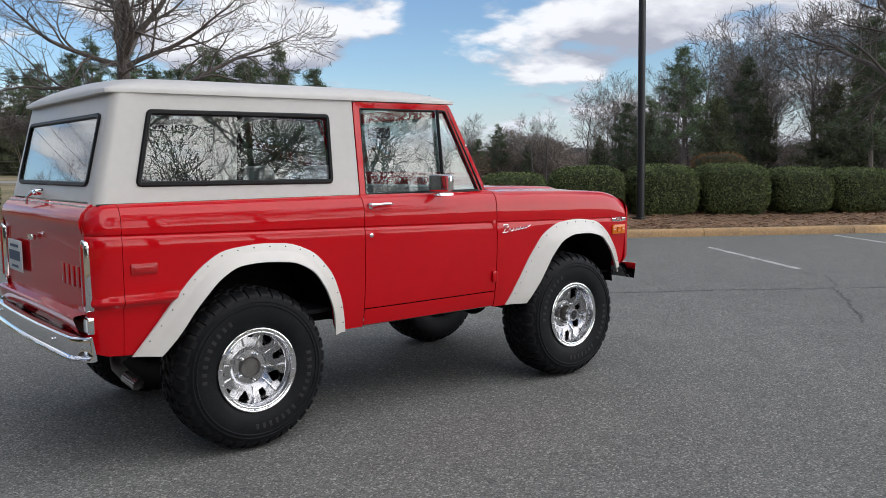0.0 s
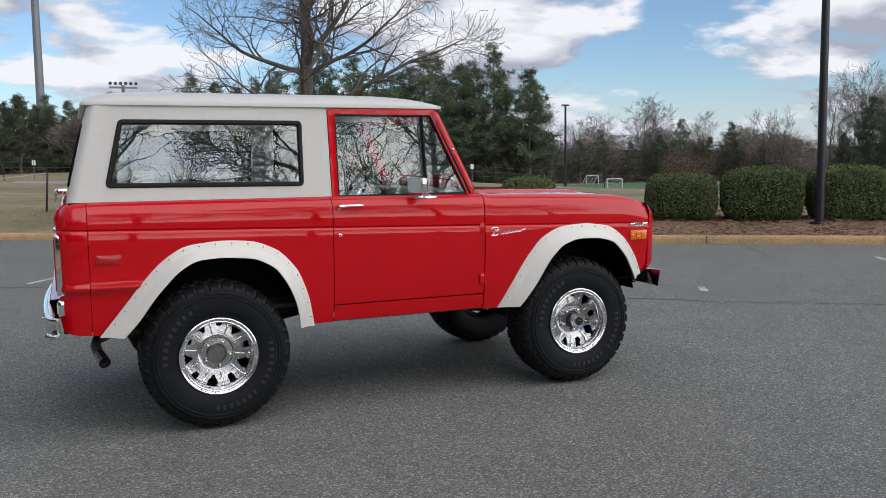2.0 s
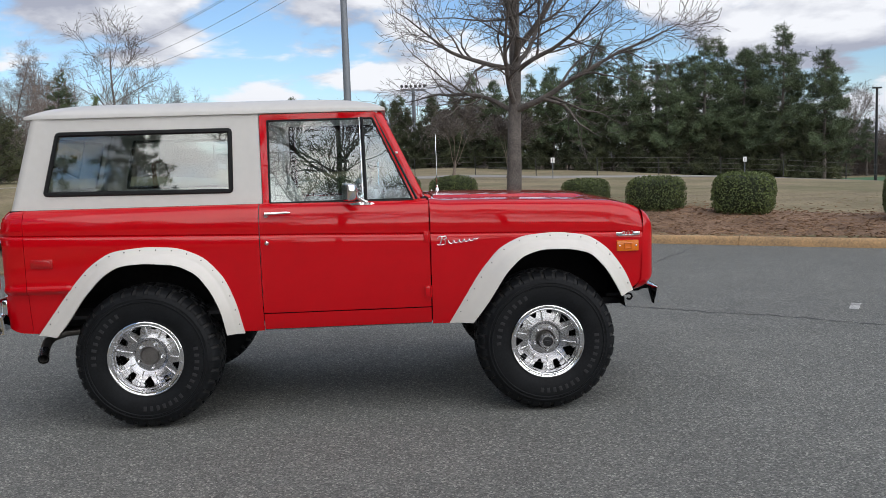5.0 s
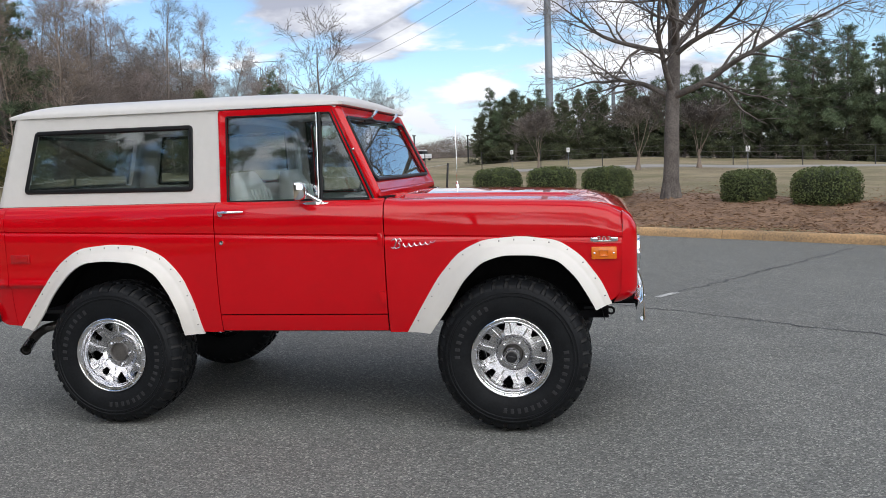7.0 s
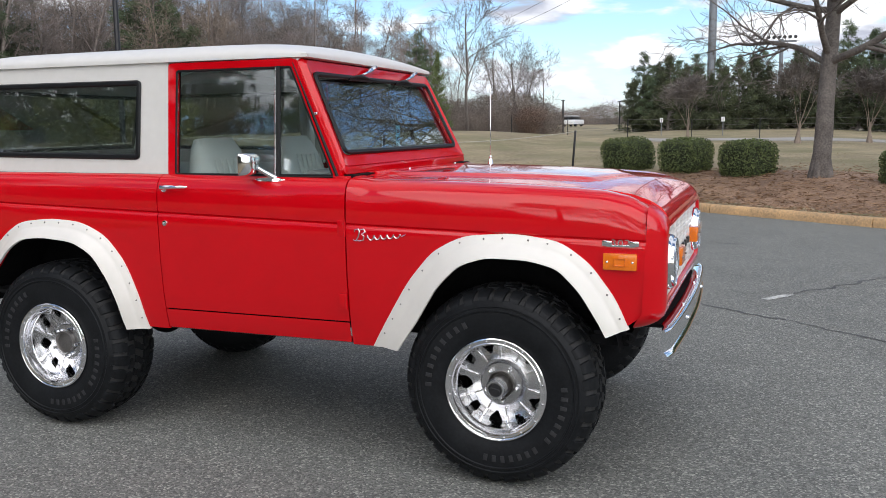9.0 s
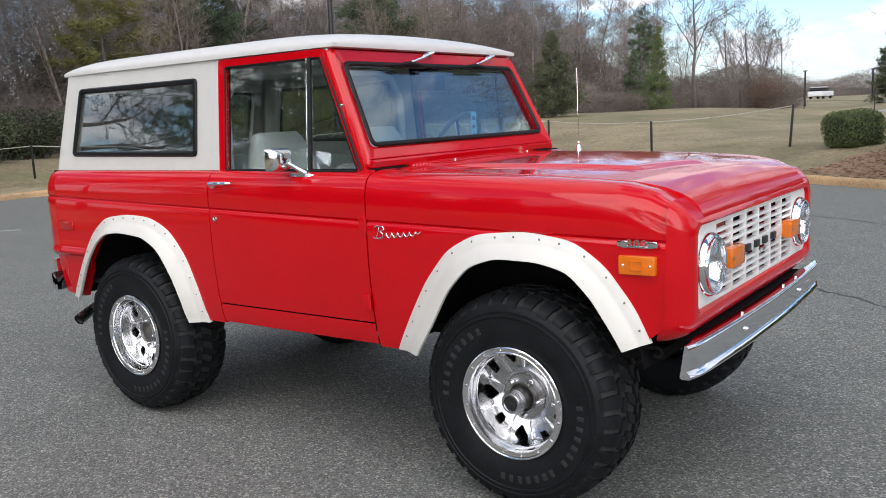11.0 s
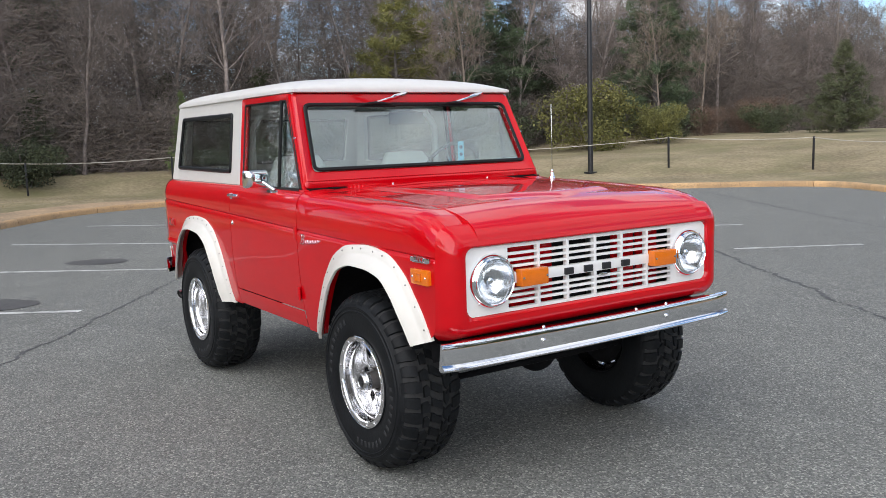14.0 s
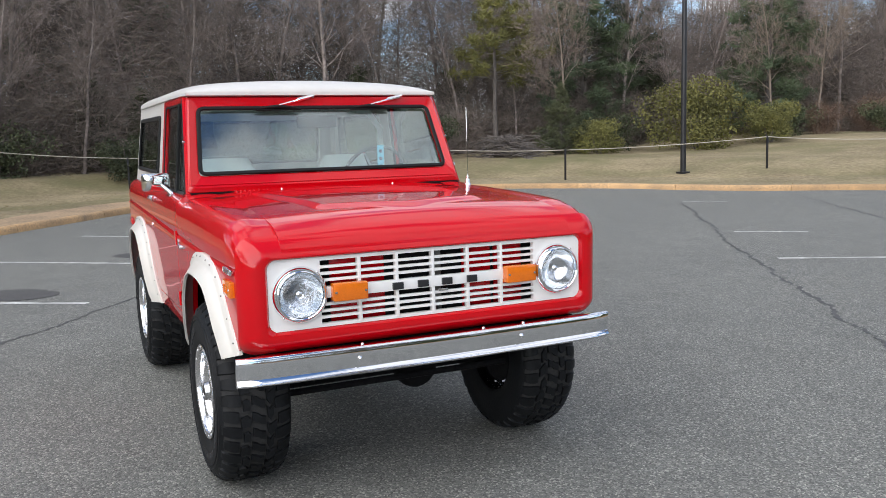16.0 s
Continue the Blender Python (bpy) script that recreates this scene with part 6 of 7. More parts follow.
def branch(rng, sets, p, d, r, L, level, spec):
    """One limb as a bending line of tubes, with its own limbs."""
    V, F = sets[0 if level < 2 else 1]
    segs = spec["segs"][level]
    sides = spec["sides"][level]
    step = L / segs
    thick = r
    for i in range(segs):
        bend = spec["bend"][level]
        d = (d + Vector((rng.gauss(0, bend), rng.gauss(0, bend), rng.gauss(0, bend) + spec["lift"][level]))).normalized()
        q = p + d * step
        r2 = max(spec["min_r"], thick * (1 - (0.75 if level == 0 else 0.88) * (i + 1) / segs))
        seg_tube(V, F, p, q + d * (0.15 * r2 if level < 2 else 0), r, r2, sides)
        if level + 1 < len(spec["segs"]) and i >= spec["clear"][level] * segs:
            n = spec["kids"][level]
            n = int(n) + (rng.random() < n - int(n))
            for _ in range(n):
                side = d.cross(Vector((rng.gauss(0, 1), rng.gauss(0, 1), rng.gauss(0, 1)))).normalized()
                ang = radians(rng.uniform(*spec["angle"][level]))
                if level == 0 and "spread" in spec:      # low limbs stand out flat, high ones rise
                    ang *= interp(i / segs, spec["spread"])
                kd = (d * math.cos(ang) + side * math.sin(ang))
                if level == 0:
                    kd.z = abs(kd.z)
                rest = 1 - spec.get("taper", 0.75) * i / segs
                branch(rng, sets, p.lerp(q, rng.random()), kd.normalized(), r2 * rng.uniform(*spec["thin"][level]), spec["len"][level + 1] * rest * rng.uniform(0.7, 1.2), level + 1, spec)
        p, r = q, r2


def bare_mesh(name, seed, spec, height, r0, material, fine=None):
    """Trunk with its limbs, and the crown of finer branches, as two meshes."""
    rng = random.Random(seed)
    sets = [([], []), ([], [])]
    V, F = sets[0]
    for i in range(5):       # root flare
        a = 2 * math.pi * i / 5 + rng.uniform(-0.4, 0.4)
        seg_tube(V, F, Vector((math.cos(a) * r0 * 1.05, math.sin(a) * r0 * 1.05, -0.08)), Vector((math.cos(a) * r0 * 0.25, math.sin(a) * r0 * 0.25, r0 * 3.2)), r0 * 0.45, r0 * 0.55, 6)
    branch(rng, sets, Vector((0, 0, -0.1)), Vector((0, 0, 1)), r0, height, 0, spec)
    out = []
    for nm, (V, F) in zip(("trunk", "crown"), sets):
        me = bpy.data.meshes.new(nm)
        me.from_pydata([tuple(v) for v in V], [], F)
        me.materials.append(fine if fine and nm == "crown" else material)
        me.polygons.foreach_set("use_smooth", [True] * len(me.polygons))
        out.append(me)
    return out


OAK = dict(segs=[16, 12, 9, 6, 3], sides=[10, 7, 4, 3, 2], bend=[0.025, 0.115, 0.15, 0.18, 0.22], lift=[0.03, 0.025, 0.015, 0.03, 0.04], min_r=0.0046, clear=[0.19, 0.12, 0.1, 0.1], taper=0.6, spread=[(0.15, 1.35), (0.45, 1.0), (0.8, 0.65)],
           kids=[2.3, 1.05, 0.9, 0.65], angle=[(48, 72), (26, 52), (28, 58), (30, 65)], thin=[(0.46, 0.66), (0.55, 0.75), (0.55, 0.78), (0.6, 0.8)], len=[0, 4.2, 2.1, 1.1, 0.55])
OAKL = dict(OAK, kids=[2.0, 1.0, 0.85, 0.7], min_r=0.009)
ROUND = dict(segs=[8, 6, 5, 2], sides=[6, 4, 3, 2], bend=[0.05, 0.10, 0.15, 0.22], lift=[0.03, 0.06, 0.03, 0.0], min_r=0.013, clear=[0.25, 0.2, 0.1], taper=0.35,
             kids=[2.3, 1.7, 2.3], angle=[(22, 58), (22, 48), (22, 55)], thin=[(0.4, 0.6), (0.45, 0.65), (0.5, 0.75)], len=[0, 5.2, 2.4, 1.1])
WOOD = dict(segs=[10, 5, 4, 2], sides=[6, 4, 3, 2], bend=[0.05, 0.13, 0.18, 0.25], lift=[0.03, 0.1, 0.05, 0.02], min_r=0.0065, clear=[0.12, 0.1, 0.1],
            kids=[3.4, 2.2, 2.2], angle=[(25, 55), (25, 55), (25, 60)], thin=[(0.3, 0.5), (0.45, 0.65), (0.5, 0.75)], len=[0, 3.0, 1.5, 0.9])
VASE = dict(segs=[2, 6, 5, 3, 2], sides=[7, 6, 4, 3, 2], bend=[0.03, 0.06, 0.12, 0.2, 0.2], lift=[0.0, 0.03, 0.05, 0.05, 0.0], min_r=0.006, clear=[0.4, 0.4, 0.1, 0.1],
            kids=[4.5, 2.4, 2.9, 2.8], angle=[(14, 36), (18, 40), (20, 45), (20, 50)], thin=[(0.5, 0.7), (0.5, 0.7), (0.5, 0.7), (0.5, 0.7)], len=[0, 3.0, 1.3, 0.7, 0.45])


def plant(name, meshes, x, y, label, category, group="", turn=0.0, scale=1.0):
    return two_part_tree(name, *meshes, x, y, label, group, turn, scale)


def two_part_tree(name, trunk, crown, x, y, label, group="", turn=0.0, scale=1.0, stretch=1.0):
    ob = thing(name, label, "tree", group)
    ob.matrix_world = Matrix.Translation((x, y, terrain(x, y) - 0.03)) @ Matrix.Rotation(turn, 4, "Z") @ Matrix.Diagonal((scale, scale, scale * stretch, 1))
    for n, me in (("trunk", trunk), ("crown", crown)):
        p = new(n, me)
        p.parent = ob
    return ob


def pine_meshes(seed, height, bare, spread, material, clump=0.34, levels=26, needles=20, cone=False):
    """Trunk and crown of a needle tree; the crown is many tufts of thin blades on its limbs."""
    rng = random.Random(seed)
    TV, TF, CV, CF = [], [], [], []
    p = Vector((0, 0, -0.1))
    n = 8
    pts = [p + Vector((rng.gauss(0, 0.03), rng.gauss(0, 0.03), (height + 0.1) * i / n)) for i in range(n + 1)]
    for i in range(n):
        r = 0.02 * height * (1 - i / n) * 0.8 + 0.02
        seg_tube(TV, TF, pts[i], pts[i + 1], r, 0.02 * height * (1 - (i + 1) / n) * 0.8 + 0.012, 7)
    for i in range(levels):
        u = i / (levels - 1)
        z = height * (bare + (1 - bare) * u)
        if cone:
            L = spread * (1 - u) ** 0.85 + 0.08
        else:
            L = spread * (math.sin(math.pi * min(1, 0.28 + u * 0.66)) ** 0.6) * rng.uniform(0.65, 1.2) * (1 - 0.5 * u)
        for k in range(rng.randint(4, 6) if cone else rng.randint(3, 5)):
            a = rng.uniform(0, 6.28)
            d = Vector((math.cos(a), math.sin(a), rng.uniform(-0.1, 0.45) if not cone else rng.uniform(0.1, 0.6))).normalized()
            base = Vector((0, 0, z + rng.uniform(-0.15, 0.15)))
            ln = L * rng.uniform(0.65, 1.12)
            seg_tube(TV, TF, base, base + d * ln * 0.9, 0.03, 0.008, 3)
            m = max(2, int(ln / (clump * 0.75)))
            for j in range(m):
                c = base + d * ln * ((0.3 if cone else 0.42) + (0.72 if cone else 0.62) * (j + rng.random()) / m) + Vector((rng.gauss(0, 0.1), rng.gauss(0, 0.1), rng.gauss(0, 0.08)))
                for _ in range(needles):
                    t = Vector((rng.gauss(0, 1), rng.gauss(0, 1), rng.gauss(0.35, 0.8))).normalized() * clump * rng.uniform(0.5, 1.1)
                    s = t.cross(Vector((rng.gauss(0, 1), rng.gauss(0, 1), rng.gauss(0, 1)))).normalized() * clump * 0.05
                    k2 = len(CV)
                    b = c + Vector((rng.gauss(0, 1), rng.gauss(0, 1), rng.gauss(0, 1))) * clump * 0.22
                    CV.extend((b - s, b + s, b + t))
                    CF.append((k2, k2 + 1, k2 + 2))
    out = []
    for nm, V, F, m in (("trunk", TV, TF, BARK), ("crown", CV, CF, material)):
        me = bpy.data.meshes.new(nm)
        me.from_pydata([tuple(v) for v in V], [], F)
        me.materials.append(m)
        out.append(me)
    return out


def leafy_mesh(seed, rx, ry, rz, leaves, size, material, lumps=14):
    """A loose leafy shrub crown of many small blades about a few lumps."""
    rng = random.Random(seed)
    V, F = [], []
    cs = [(Vector((rng.uniform(-0.7, 0.7) * rx, rng.uniform(-0.7, 0.7) * ry, rng.uniform(0.25, 1.5) * rz)), rng.uniform(0.28, 0.55)) for _ in range(lumps)]
    for _ in range(leaves):
        c, k = rng.choice(cs)
        d = Vector((rng.gauss(0, 1), rng.gauss(0, 1), rng.gauss(0, 1))).normalized()
        p = c + Vector((d.x * rx, d.y * ry, d.z * rz)) * k * rng.uniform(0.6, 1.1)
        p.z = max(p.z, 0.05)
        t = Vector((rng.gauss(0, 1), rng.gauss(0, 1), rng.gauss(0.3, 1))).normalized() * size * rng.uniform(0.6, 1.3)
        s = t.cross(Vector((rng.gauss(0, 1), rng.gauss(0, 1), rng.gauss(0, 1)))).normalized() * size * 0.32
        n = len(V)
        V.extend((p - t * 0.5, p + s, p + t * 0.5, p - s))
        F.append((n, n + 1, n + 2, n + 3))
    me = bpy.data.meshes.new("crown")
    me.from_pydata([tuple(v) for v in V], [], F)
    me.materials.append(material)
    return me


def hedge_surface(u, v, w, d, h, seed):
    """A point and outward normal on a clipped, rounded block."""
    p = Vector((u[0], u[1], u[2]))
    e = 3.7
    s = (abs(p.x) ** e + abs(p.y) ** e + abs(p.z) ** e) ** (-1 / e)
    q = p * s
    nrm = Vector((abs(q.x) ** (e - 1) * math.copysign(1, q.x) / w, abs(q.y) ** (e - 1) * math.copysign(1, q.y) / d, abs(q.z) ** (e - 1) * math.copysign(1, q.z) / h)).normalized()
    c = Vector((q.x * w / 2, q.y * d / 2, h / 2 + q.z * h / 2))
    c += nrm * 0.035 * noise.noise(c * 2.4 + Vector((seed, 0, 0)))
    return c, nrm


def hedge(x, y, w, top, base, seed, material=HEDGE, label="clipped dark green evergreen shrub in the mulch bed", leaves=5200, deep=1.0):
    rng = random.Random(seed)
    w *= 0.8 if deep == 1.0 else 0.88
    d, h = min(w, 1.15) * deep, (top - base) * (1.0 if deep == 1.0 else 0.94)
    ob = thing("clipped_shrub", label, "shrub", "row of clipped shrubs")
    ob.matrix_world = pose(x, y, base - 0.03, 0, 0, -35 + rng.uniform(-8, 8))
    # solid dark filler under the leaves, coloured as the shrub's shaded interior
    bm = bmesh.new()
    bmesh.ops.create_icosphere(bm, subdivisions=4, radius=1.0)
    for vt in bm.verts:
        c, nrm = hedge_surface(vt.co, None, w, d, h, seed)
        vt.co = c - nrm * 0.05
    part("shade_core", bm, HEDGESHADE, ob)
    V, F = [], []
    for _ in range(leaves):
        g = Vector((rng.gauss(0, 1), rng.gauss(0, 1), rng.gauss(0, 1)))
        g = Vector((rng.uniform(-1, 1), rng.uniform(-1, 1), rng.uniform(-1, 1))) if rng.random() < 0.75 else g
        if g.length < 0.2:
            continue
        k = max(abs(g.x), abs(g.y), abs(g.z))
        g = g / k
        c, nrm = hedge_surface(g, None, w, d, h, seed)
        c = c + nrm * rng.uniform(-0.06, 0.025)
        t = (nrm * rng.uniform(0.0, 0.9) + Vector((rng.gauss(0, 1), rng.gauss(0, 1), rng.gauss(0.4, 0.8))) * 0.7).normalized()
        s = t.cross(nrm + Vector((rng.gauss(0, 0.5), rng.gauss(0, 0.5), rng.gauss(0, 0.5)))).normalized()
        L, W = rng.uniform(0.024, 0.048), rng.uniform(0.010, 0.019)
        n = len(V)
        V.extend((c - t * L * 0.5, c + s * W, c + t * L * 0.5, c - s * W))
        F.append((n, n + 1, n + 2, n + 3))
    raw("foliage", [tuple(v) for v in V], F, material, ob)
    return ob


def brush_pile(x, y, w, h, seed):
    """A heap of dead branches."""
    rng = random.Random(seed)
    V, F = [], []
    for _ in range(900):
        u, q = rng.gauss(0, 0.4) * w, rng.gauss(0, 0.35) * w * 0.5
        z = max(0.03, h * rng.random() * max(0.0, 1 - (u / w) ** 2))
        a = rng.uniform(0, 6.28)
        d = Vector((math.cos(a), math.sin(a), rng.uniform(-0.3, 0.3))) * rng.uniform(0.3, 0.9)
        p = Vector((u, q, z))
        seg_tube(V, F, p - d * 0.5, p + d * 0.5, 0.014, 0.008, 3)
    ob = raw("brush_pile", [tuple(v) for v in V], F, BARK)
    ob.location = (x, y, terrain(x, y) - 0.05)
    tagged(ob, "heap of dead brown branches on the lawn's edge", "brush pile", kind="stuff")


def build_hedges():
    for i, (x, y, w, top, base) in enumerate([(0.22, 16.4, 1.3, 1.24, 0.46), (1.62, 15.44, 1.25, 1.24, 0.46), (2.92, 14.52, 1.2, 1.21, 0.42), (5.65, 12.62, 1.12, 1.08, 0.40),
                                              (6.9, 11.73, 1.38, 1.11, 0.38), (8.35, 10.72, 1.42, 1.16, 0.33), (10.96, 8.9, 1.6, 1.27, 0.26), (12.25, 7.98, 1.78, 1.39, 0.24),
                                              (13.6, 7.05, 1.7, 1.41, 0.21), (14.86, 6.17, 1.75, 1.41, 0.21), (16.1, 5.3, 1.5, 1.30, 0.23), (17.2, 4.55, 1.65, 1.27, 0.23), (18.6, 3.6, 1.6, 1.25, 0.22)]):
        hedge(x, y, w, top, base, i + 1, leaves=int((7000 if i < 6 else 9500) * max(1, w * (top - base))), deep=1.0 if i < 6 else 1.25)
    hedge(19.6, 9.6, 1.9, 1.62, 0.3, 40, RUSTHEDGE, "clipped shrub with rusty orange winter leaves")


def build_trees():
    oak = bare_mesh("shade_tree", 17, OAK, 8.6, 0.18, BARK)
    lab = "leafless spreading shade tree with grey bark in the mulch bed"
    plant("shade_tree", oak, 4.25, 13.75, lab, "tree", turn=0.6)
    plant("shade_tree", oak, 20.6, 4.6, "leafless spreading shade tree beyond the clipped shrubs", "tree", turn=2.3, scale=1.3)
    oak2 = bare_mesh("shade_tree", 23, OAKL, 9.5, 0.13, BARK)
    # over the opposite kerb; seen mirrored in the glass and paint
    for x, y, a, s in ((9.0, -18.6, 0.0, 1.0), (4.4, -15.4, 1.3, 0.95), (0.2, -17.2, 2.9, 0.85), (16.5, -24.0, 4.0, 1.05), (-12.5, -8.0, 5.1, 0.9)):
        plant("shade_tree", oak2, x, y, "leafless shade tree along the opposite kerb", "tree", turn=a, scale=s)
    vase = [bare_mesh("ornamental_tree", 31 + i, VASE, 0.9, 0.085, PALEBARK, FARTWIG) for i in range(2)]
    for i, (x, y) in enumerate(((-0.2, 36.5), (4.3, 32.6), (7.0, 34.4))):
        two_part_tree("ornamental_tree", *vase[i % 2], x, y, "small leafless multi-stemmed tree with pale bark", "row of ornamental trees", turn=i * 1.7, scale=1.3 + 0.1 * (i % 2), stretch=0.8)
    woods = [bare_mesh("woodland_tree", 50 + i, WOOD, h, 0.095, TWIG) for i, h in enumerate((10.5, 12.0, 9.0, 13.0, 11.0))]
    rng = random.Random(77)
    edge = [(-22.0, -11.0), (-22.5, -4), (-25, 6), (-27.5, 15), (-25.5, 24), (-22.5, 33), (-21, 44), (-22, 56), (-24, 70)]
    spots = []
    for rowi, (back, step) in enumerate(((0.3, 1.9), (2.6, 2.0), (6.0, 2.2), (10.5, 2.6), (15, 4.5))):
        pts = resample([Vector((*p, 0)) for p in edge], step)
        for i, p in enumerate(pts):
            t = (pts[min(i + 1, len(pts) - 1)] - pts[max(i - 1, 0)]).normalized()
            q = p + Vector((-t.y, t.x, 0)) * (back + rng.uniform(-1.2, 1.2)) + t * rng.uniform(-1, 1)
            spots.append((q.x, q.y, (0.75 + 0.5 * rng.random()) * interp(q.y, [(24, 1.0), (34, 0.86), (44, 0.8), (56, 0.8)]) * (0.8 if rowi < 2 else 1.0)))
    for x, y, s in spots:
        plant("woodland_tree", rng.choice(woods), x, y, "tall leafless woodland tree at the field's edge", "tree", "woodland", turn=rng.uniform(0, 6.28), scale=s)
    # the wood on the far side of the field, east: broad crowns
    rounds = [bare_mesh("woodland_tree", 70 + i, ROUND, h, 0.17, FARTWIG) for i, h in enumerate((10.0, 11.5, 9.0))]
    for k in range(104):
        u = rng.random()
        if k < 70:
            x, y, s = 54 + 28 * u + rng.uniform(-3, 14), -2 + 76 * u + rng.uniform(-5, 5), 0.70 + 0.25 * rng.random() + 0.62 * (1 - u) ** 1.3
        else:
            x, y, s = 96 - 56 * u + rng.uniform(-3, 3), 94 + 28 * u + rng.uniform(-3, 12), 0.6 + 0.3 * rng.random()
        plant("woodland_tree", rng.choice(rounds), x, y, "broad-crowned leafless woodland tree beyond the field", "tree", "far woodland", turn=rng.uniform(0, 6.28), scale=s)
    for x, y, s in ((-27, 96, 0.8), (-33, 85, 1.0), (-7.5, 112, 0.55), (-10.0, 114, 0.6), (-20.2, 56, 0.7), (-19.6, 60, 0.62)):
        plant("woodland_tree", woods[0], x, y, "leafless tree standing at the end of the wood", "tree", turn=x, scale=s)
    for x, y, k, s in ((-16.9, 54.6, 1, 0.8), (-17.6, 63.5, 0, 0.66), (-14.9, 60.2, 2, 0.64), (-16.2, 66.5, 2, 0.6), (-13.3, 62.6, 0, 0.46)):
        plant("woodland_tree", rounds[k], x, y, "broad-crowned leafless tree standing at the end of the wood", "tree", turn=x * 1.7, scale=s)
    # brush: thin stems and twigs that fill the wood
    def brush(line, count, depth, low, high, thick, label, seed):
        r2 = random.Random(seed)
        V, F = [], []
        pts = resample([Vector((*p, 0)) for p in line], 0.5)
        nrm = [Vector((-(b - a).y, (b - a).x, 0)).normalized() for a, b in zip(pts, pts[1:])]
        for _ in range(count):
            i = r2.randrange(0, len(nrm))
            back = abs(r2.gauss(0, 1)) * depth - 0.6
            p = pts[i].lerp(pts[i + 1], r2.random()) + nrm[i] * back
            tall = low + (high - low) * min(1, max(0, back) / (0.45 * depth))
            h = r2.random() ** 0.95 * tall * (0.75 + 0.5 * noise.noise((p.x * 0.16, p.y * 0.16, 7)))
            p.z = terrain(p.x, p.y) + max(0, h) - 0.1
            d = Vector((r2.gauss(0, 0.6), r2.gauss(0, 0.6), r2.uniform(-0.1, 0.9))).normalized() * r2.uniform(0.22, 0.85) * thick ** 0.5
            s = d.cross(Vector((r2.gauss(0, 1), r2.gauss(0, 1), 0))).normalized() * r2.uniform(0.005, 0.012) * thick
            n = len(V)
            V.extend((p - s, p + s, p + d + s * 0.3))
            F.append((n, n + 1, n + 2))
        tagged(raw("undergrowth", [tuple(v) for v in V], F, BRUSH), label, "undergrowth", kind="stuff")
    brush(edge[:5], 380000, 9.0, 3.0, 15.0, 1.15, "tangled bare brown undergrowth along the wood's edge", 1)
    brush(edge[4:8], 260000, 8.0, 3.0, 9.0, 1.1, "bare brown undergrowth under thin trees", 7)
    brush([(-21, 46), (-17.6, 54), (-13.8, 60), (-12.6, 65)], 70000, 2.6, 2.1, 3.6, 1.0, "low bare undergrowth at the end of the wood", 8)
    brush([(-2, -30), (-10, -26), (-19, -19)], 50000, 6.0, 4.0, 7.0, 1.6, "bare brown thicket over the opposite kerb", 11)
    brush(edge[6:], 60000, 8.0, 2.2, 6.5, 1.0, "low bare undergrowth along the field", 6)
    brush([(40, 120), (84, 114), (96, 92), (72, 50), (58, 28), (52, 8), (58, -12)], 190000, 10.0, 3.5, 6.0, 2.0, "bare brown undergrowth of the far wood", 2)
    brush([(40, 112), (66, 108), (88, 98), (92, 86)], 100000, 6.0, 5.0, 8.0, 3.6, "bare brown undergrowth behind the sports turf", 9)
    brush([(-60, 138), (-20, 134), (10, 126), (44, 122)], 120000, 8.0, 2.6, 3.8, 1.7, "bare brown undergrowth beyond the field", 3)
    brush([(30, -52), (6, -34), (-14, -26)], 14000, 8.0, 1.5, 2.5, 1.6, "bare brown undergrowth over the opposite kerb", 4)
    # needle trees: tall open ones over a dense dark understory
    tall = [pine_meshes(90 + i, h, 0.26, 2.7, NEEDLE, clump=0.46, levels=24, needles=26) for i, h in enumerate((9.6, 10.4, 8.8))]
    pines = [pine_meshes(94 + i, h, 0.06, 3.0, NEEDLE, clump=0.28, levels=32, needles=34) for i, h in enumerate((9.0, 10.0))]
    low = [pine_meshes(104 + i, 4.6, 0.0, 2.0, UNDERG, clump=0.34, levels=18, needles=30, cone=True) for i in range(2)]
    row = [(13.5, 57.5), (16.5, 56), (19, 55.5), (22, 54.8), (24.5, 54), (26.5, 53.4), (29, 52.5), (31, 51.5), (18, 60), (24, 58), (29, 57), (14, 62), (11, 60), (8, 62), (5, 63.5), (-5, 62),
           (2.5, 64), (-0.5, 65), (-3.5, 65), (-6, 64.5), (7, 67), (20.5, 52.8), (27.5, 50.5), (15, 55), (18, 53.5), (23, 52.6), (25.5, 51.8), (30, 49.8), (12, 58), (9.5, 60), (16, 59), (21, 57), (26, 56), (-2, 62.5)]
    for i, (x, y) in enumerate(row):
        t, c = tall[i % 3]
        two_part_tree("pine_tree", t, c, x, y, "tall dark green pine in a dense row beyond the field", "row of pines", turn=i * 2.1, scale=interp(x, [(-6, 0.50), (6, 0.62), (14, 0.74), (22, 0.88), (31, 0.88)]) * (0.86 + 0.28 * rng.random()))
    for i in range(40):
        x = -6.5 + 37.0 * i / 39
        y = interp(x, [(-6, 61.5), (8, 60.5), (14, 55.5), (31, 48.8)]) + rng.uniform(-0.8, 2.2)
        two_part_tree("young_pine", *low[i % 2], x, y, "dense dark young pine under the tall row", "young pines", turn=i * 1.7, scale=rng.uniform(0.72, 1.15))
    for i, (x, y, s) in enumerate(((-8.5, -19, 0.8), (-11.5, -17, 0.9), (-14.5, -17.5, 0.85), (-14, -21, 1.0), (-10.5, -22, 0.9), (-6.5, -23, 0.75), (-17.0, -18.6, 0.95), (-19.4, -20.2, 1.05), (-21.6, -18.9, 0.95))):
        two_part_tree("pine_tree", *pines[i % 2], x, y, "dark pine over the opposite kerb", "pines over the opposite kerb", turn=i * 1.9, scale=s)
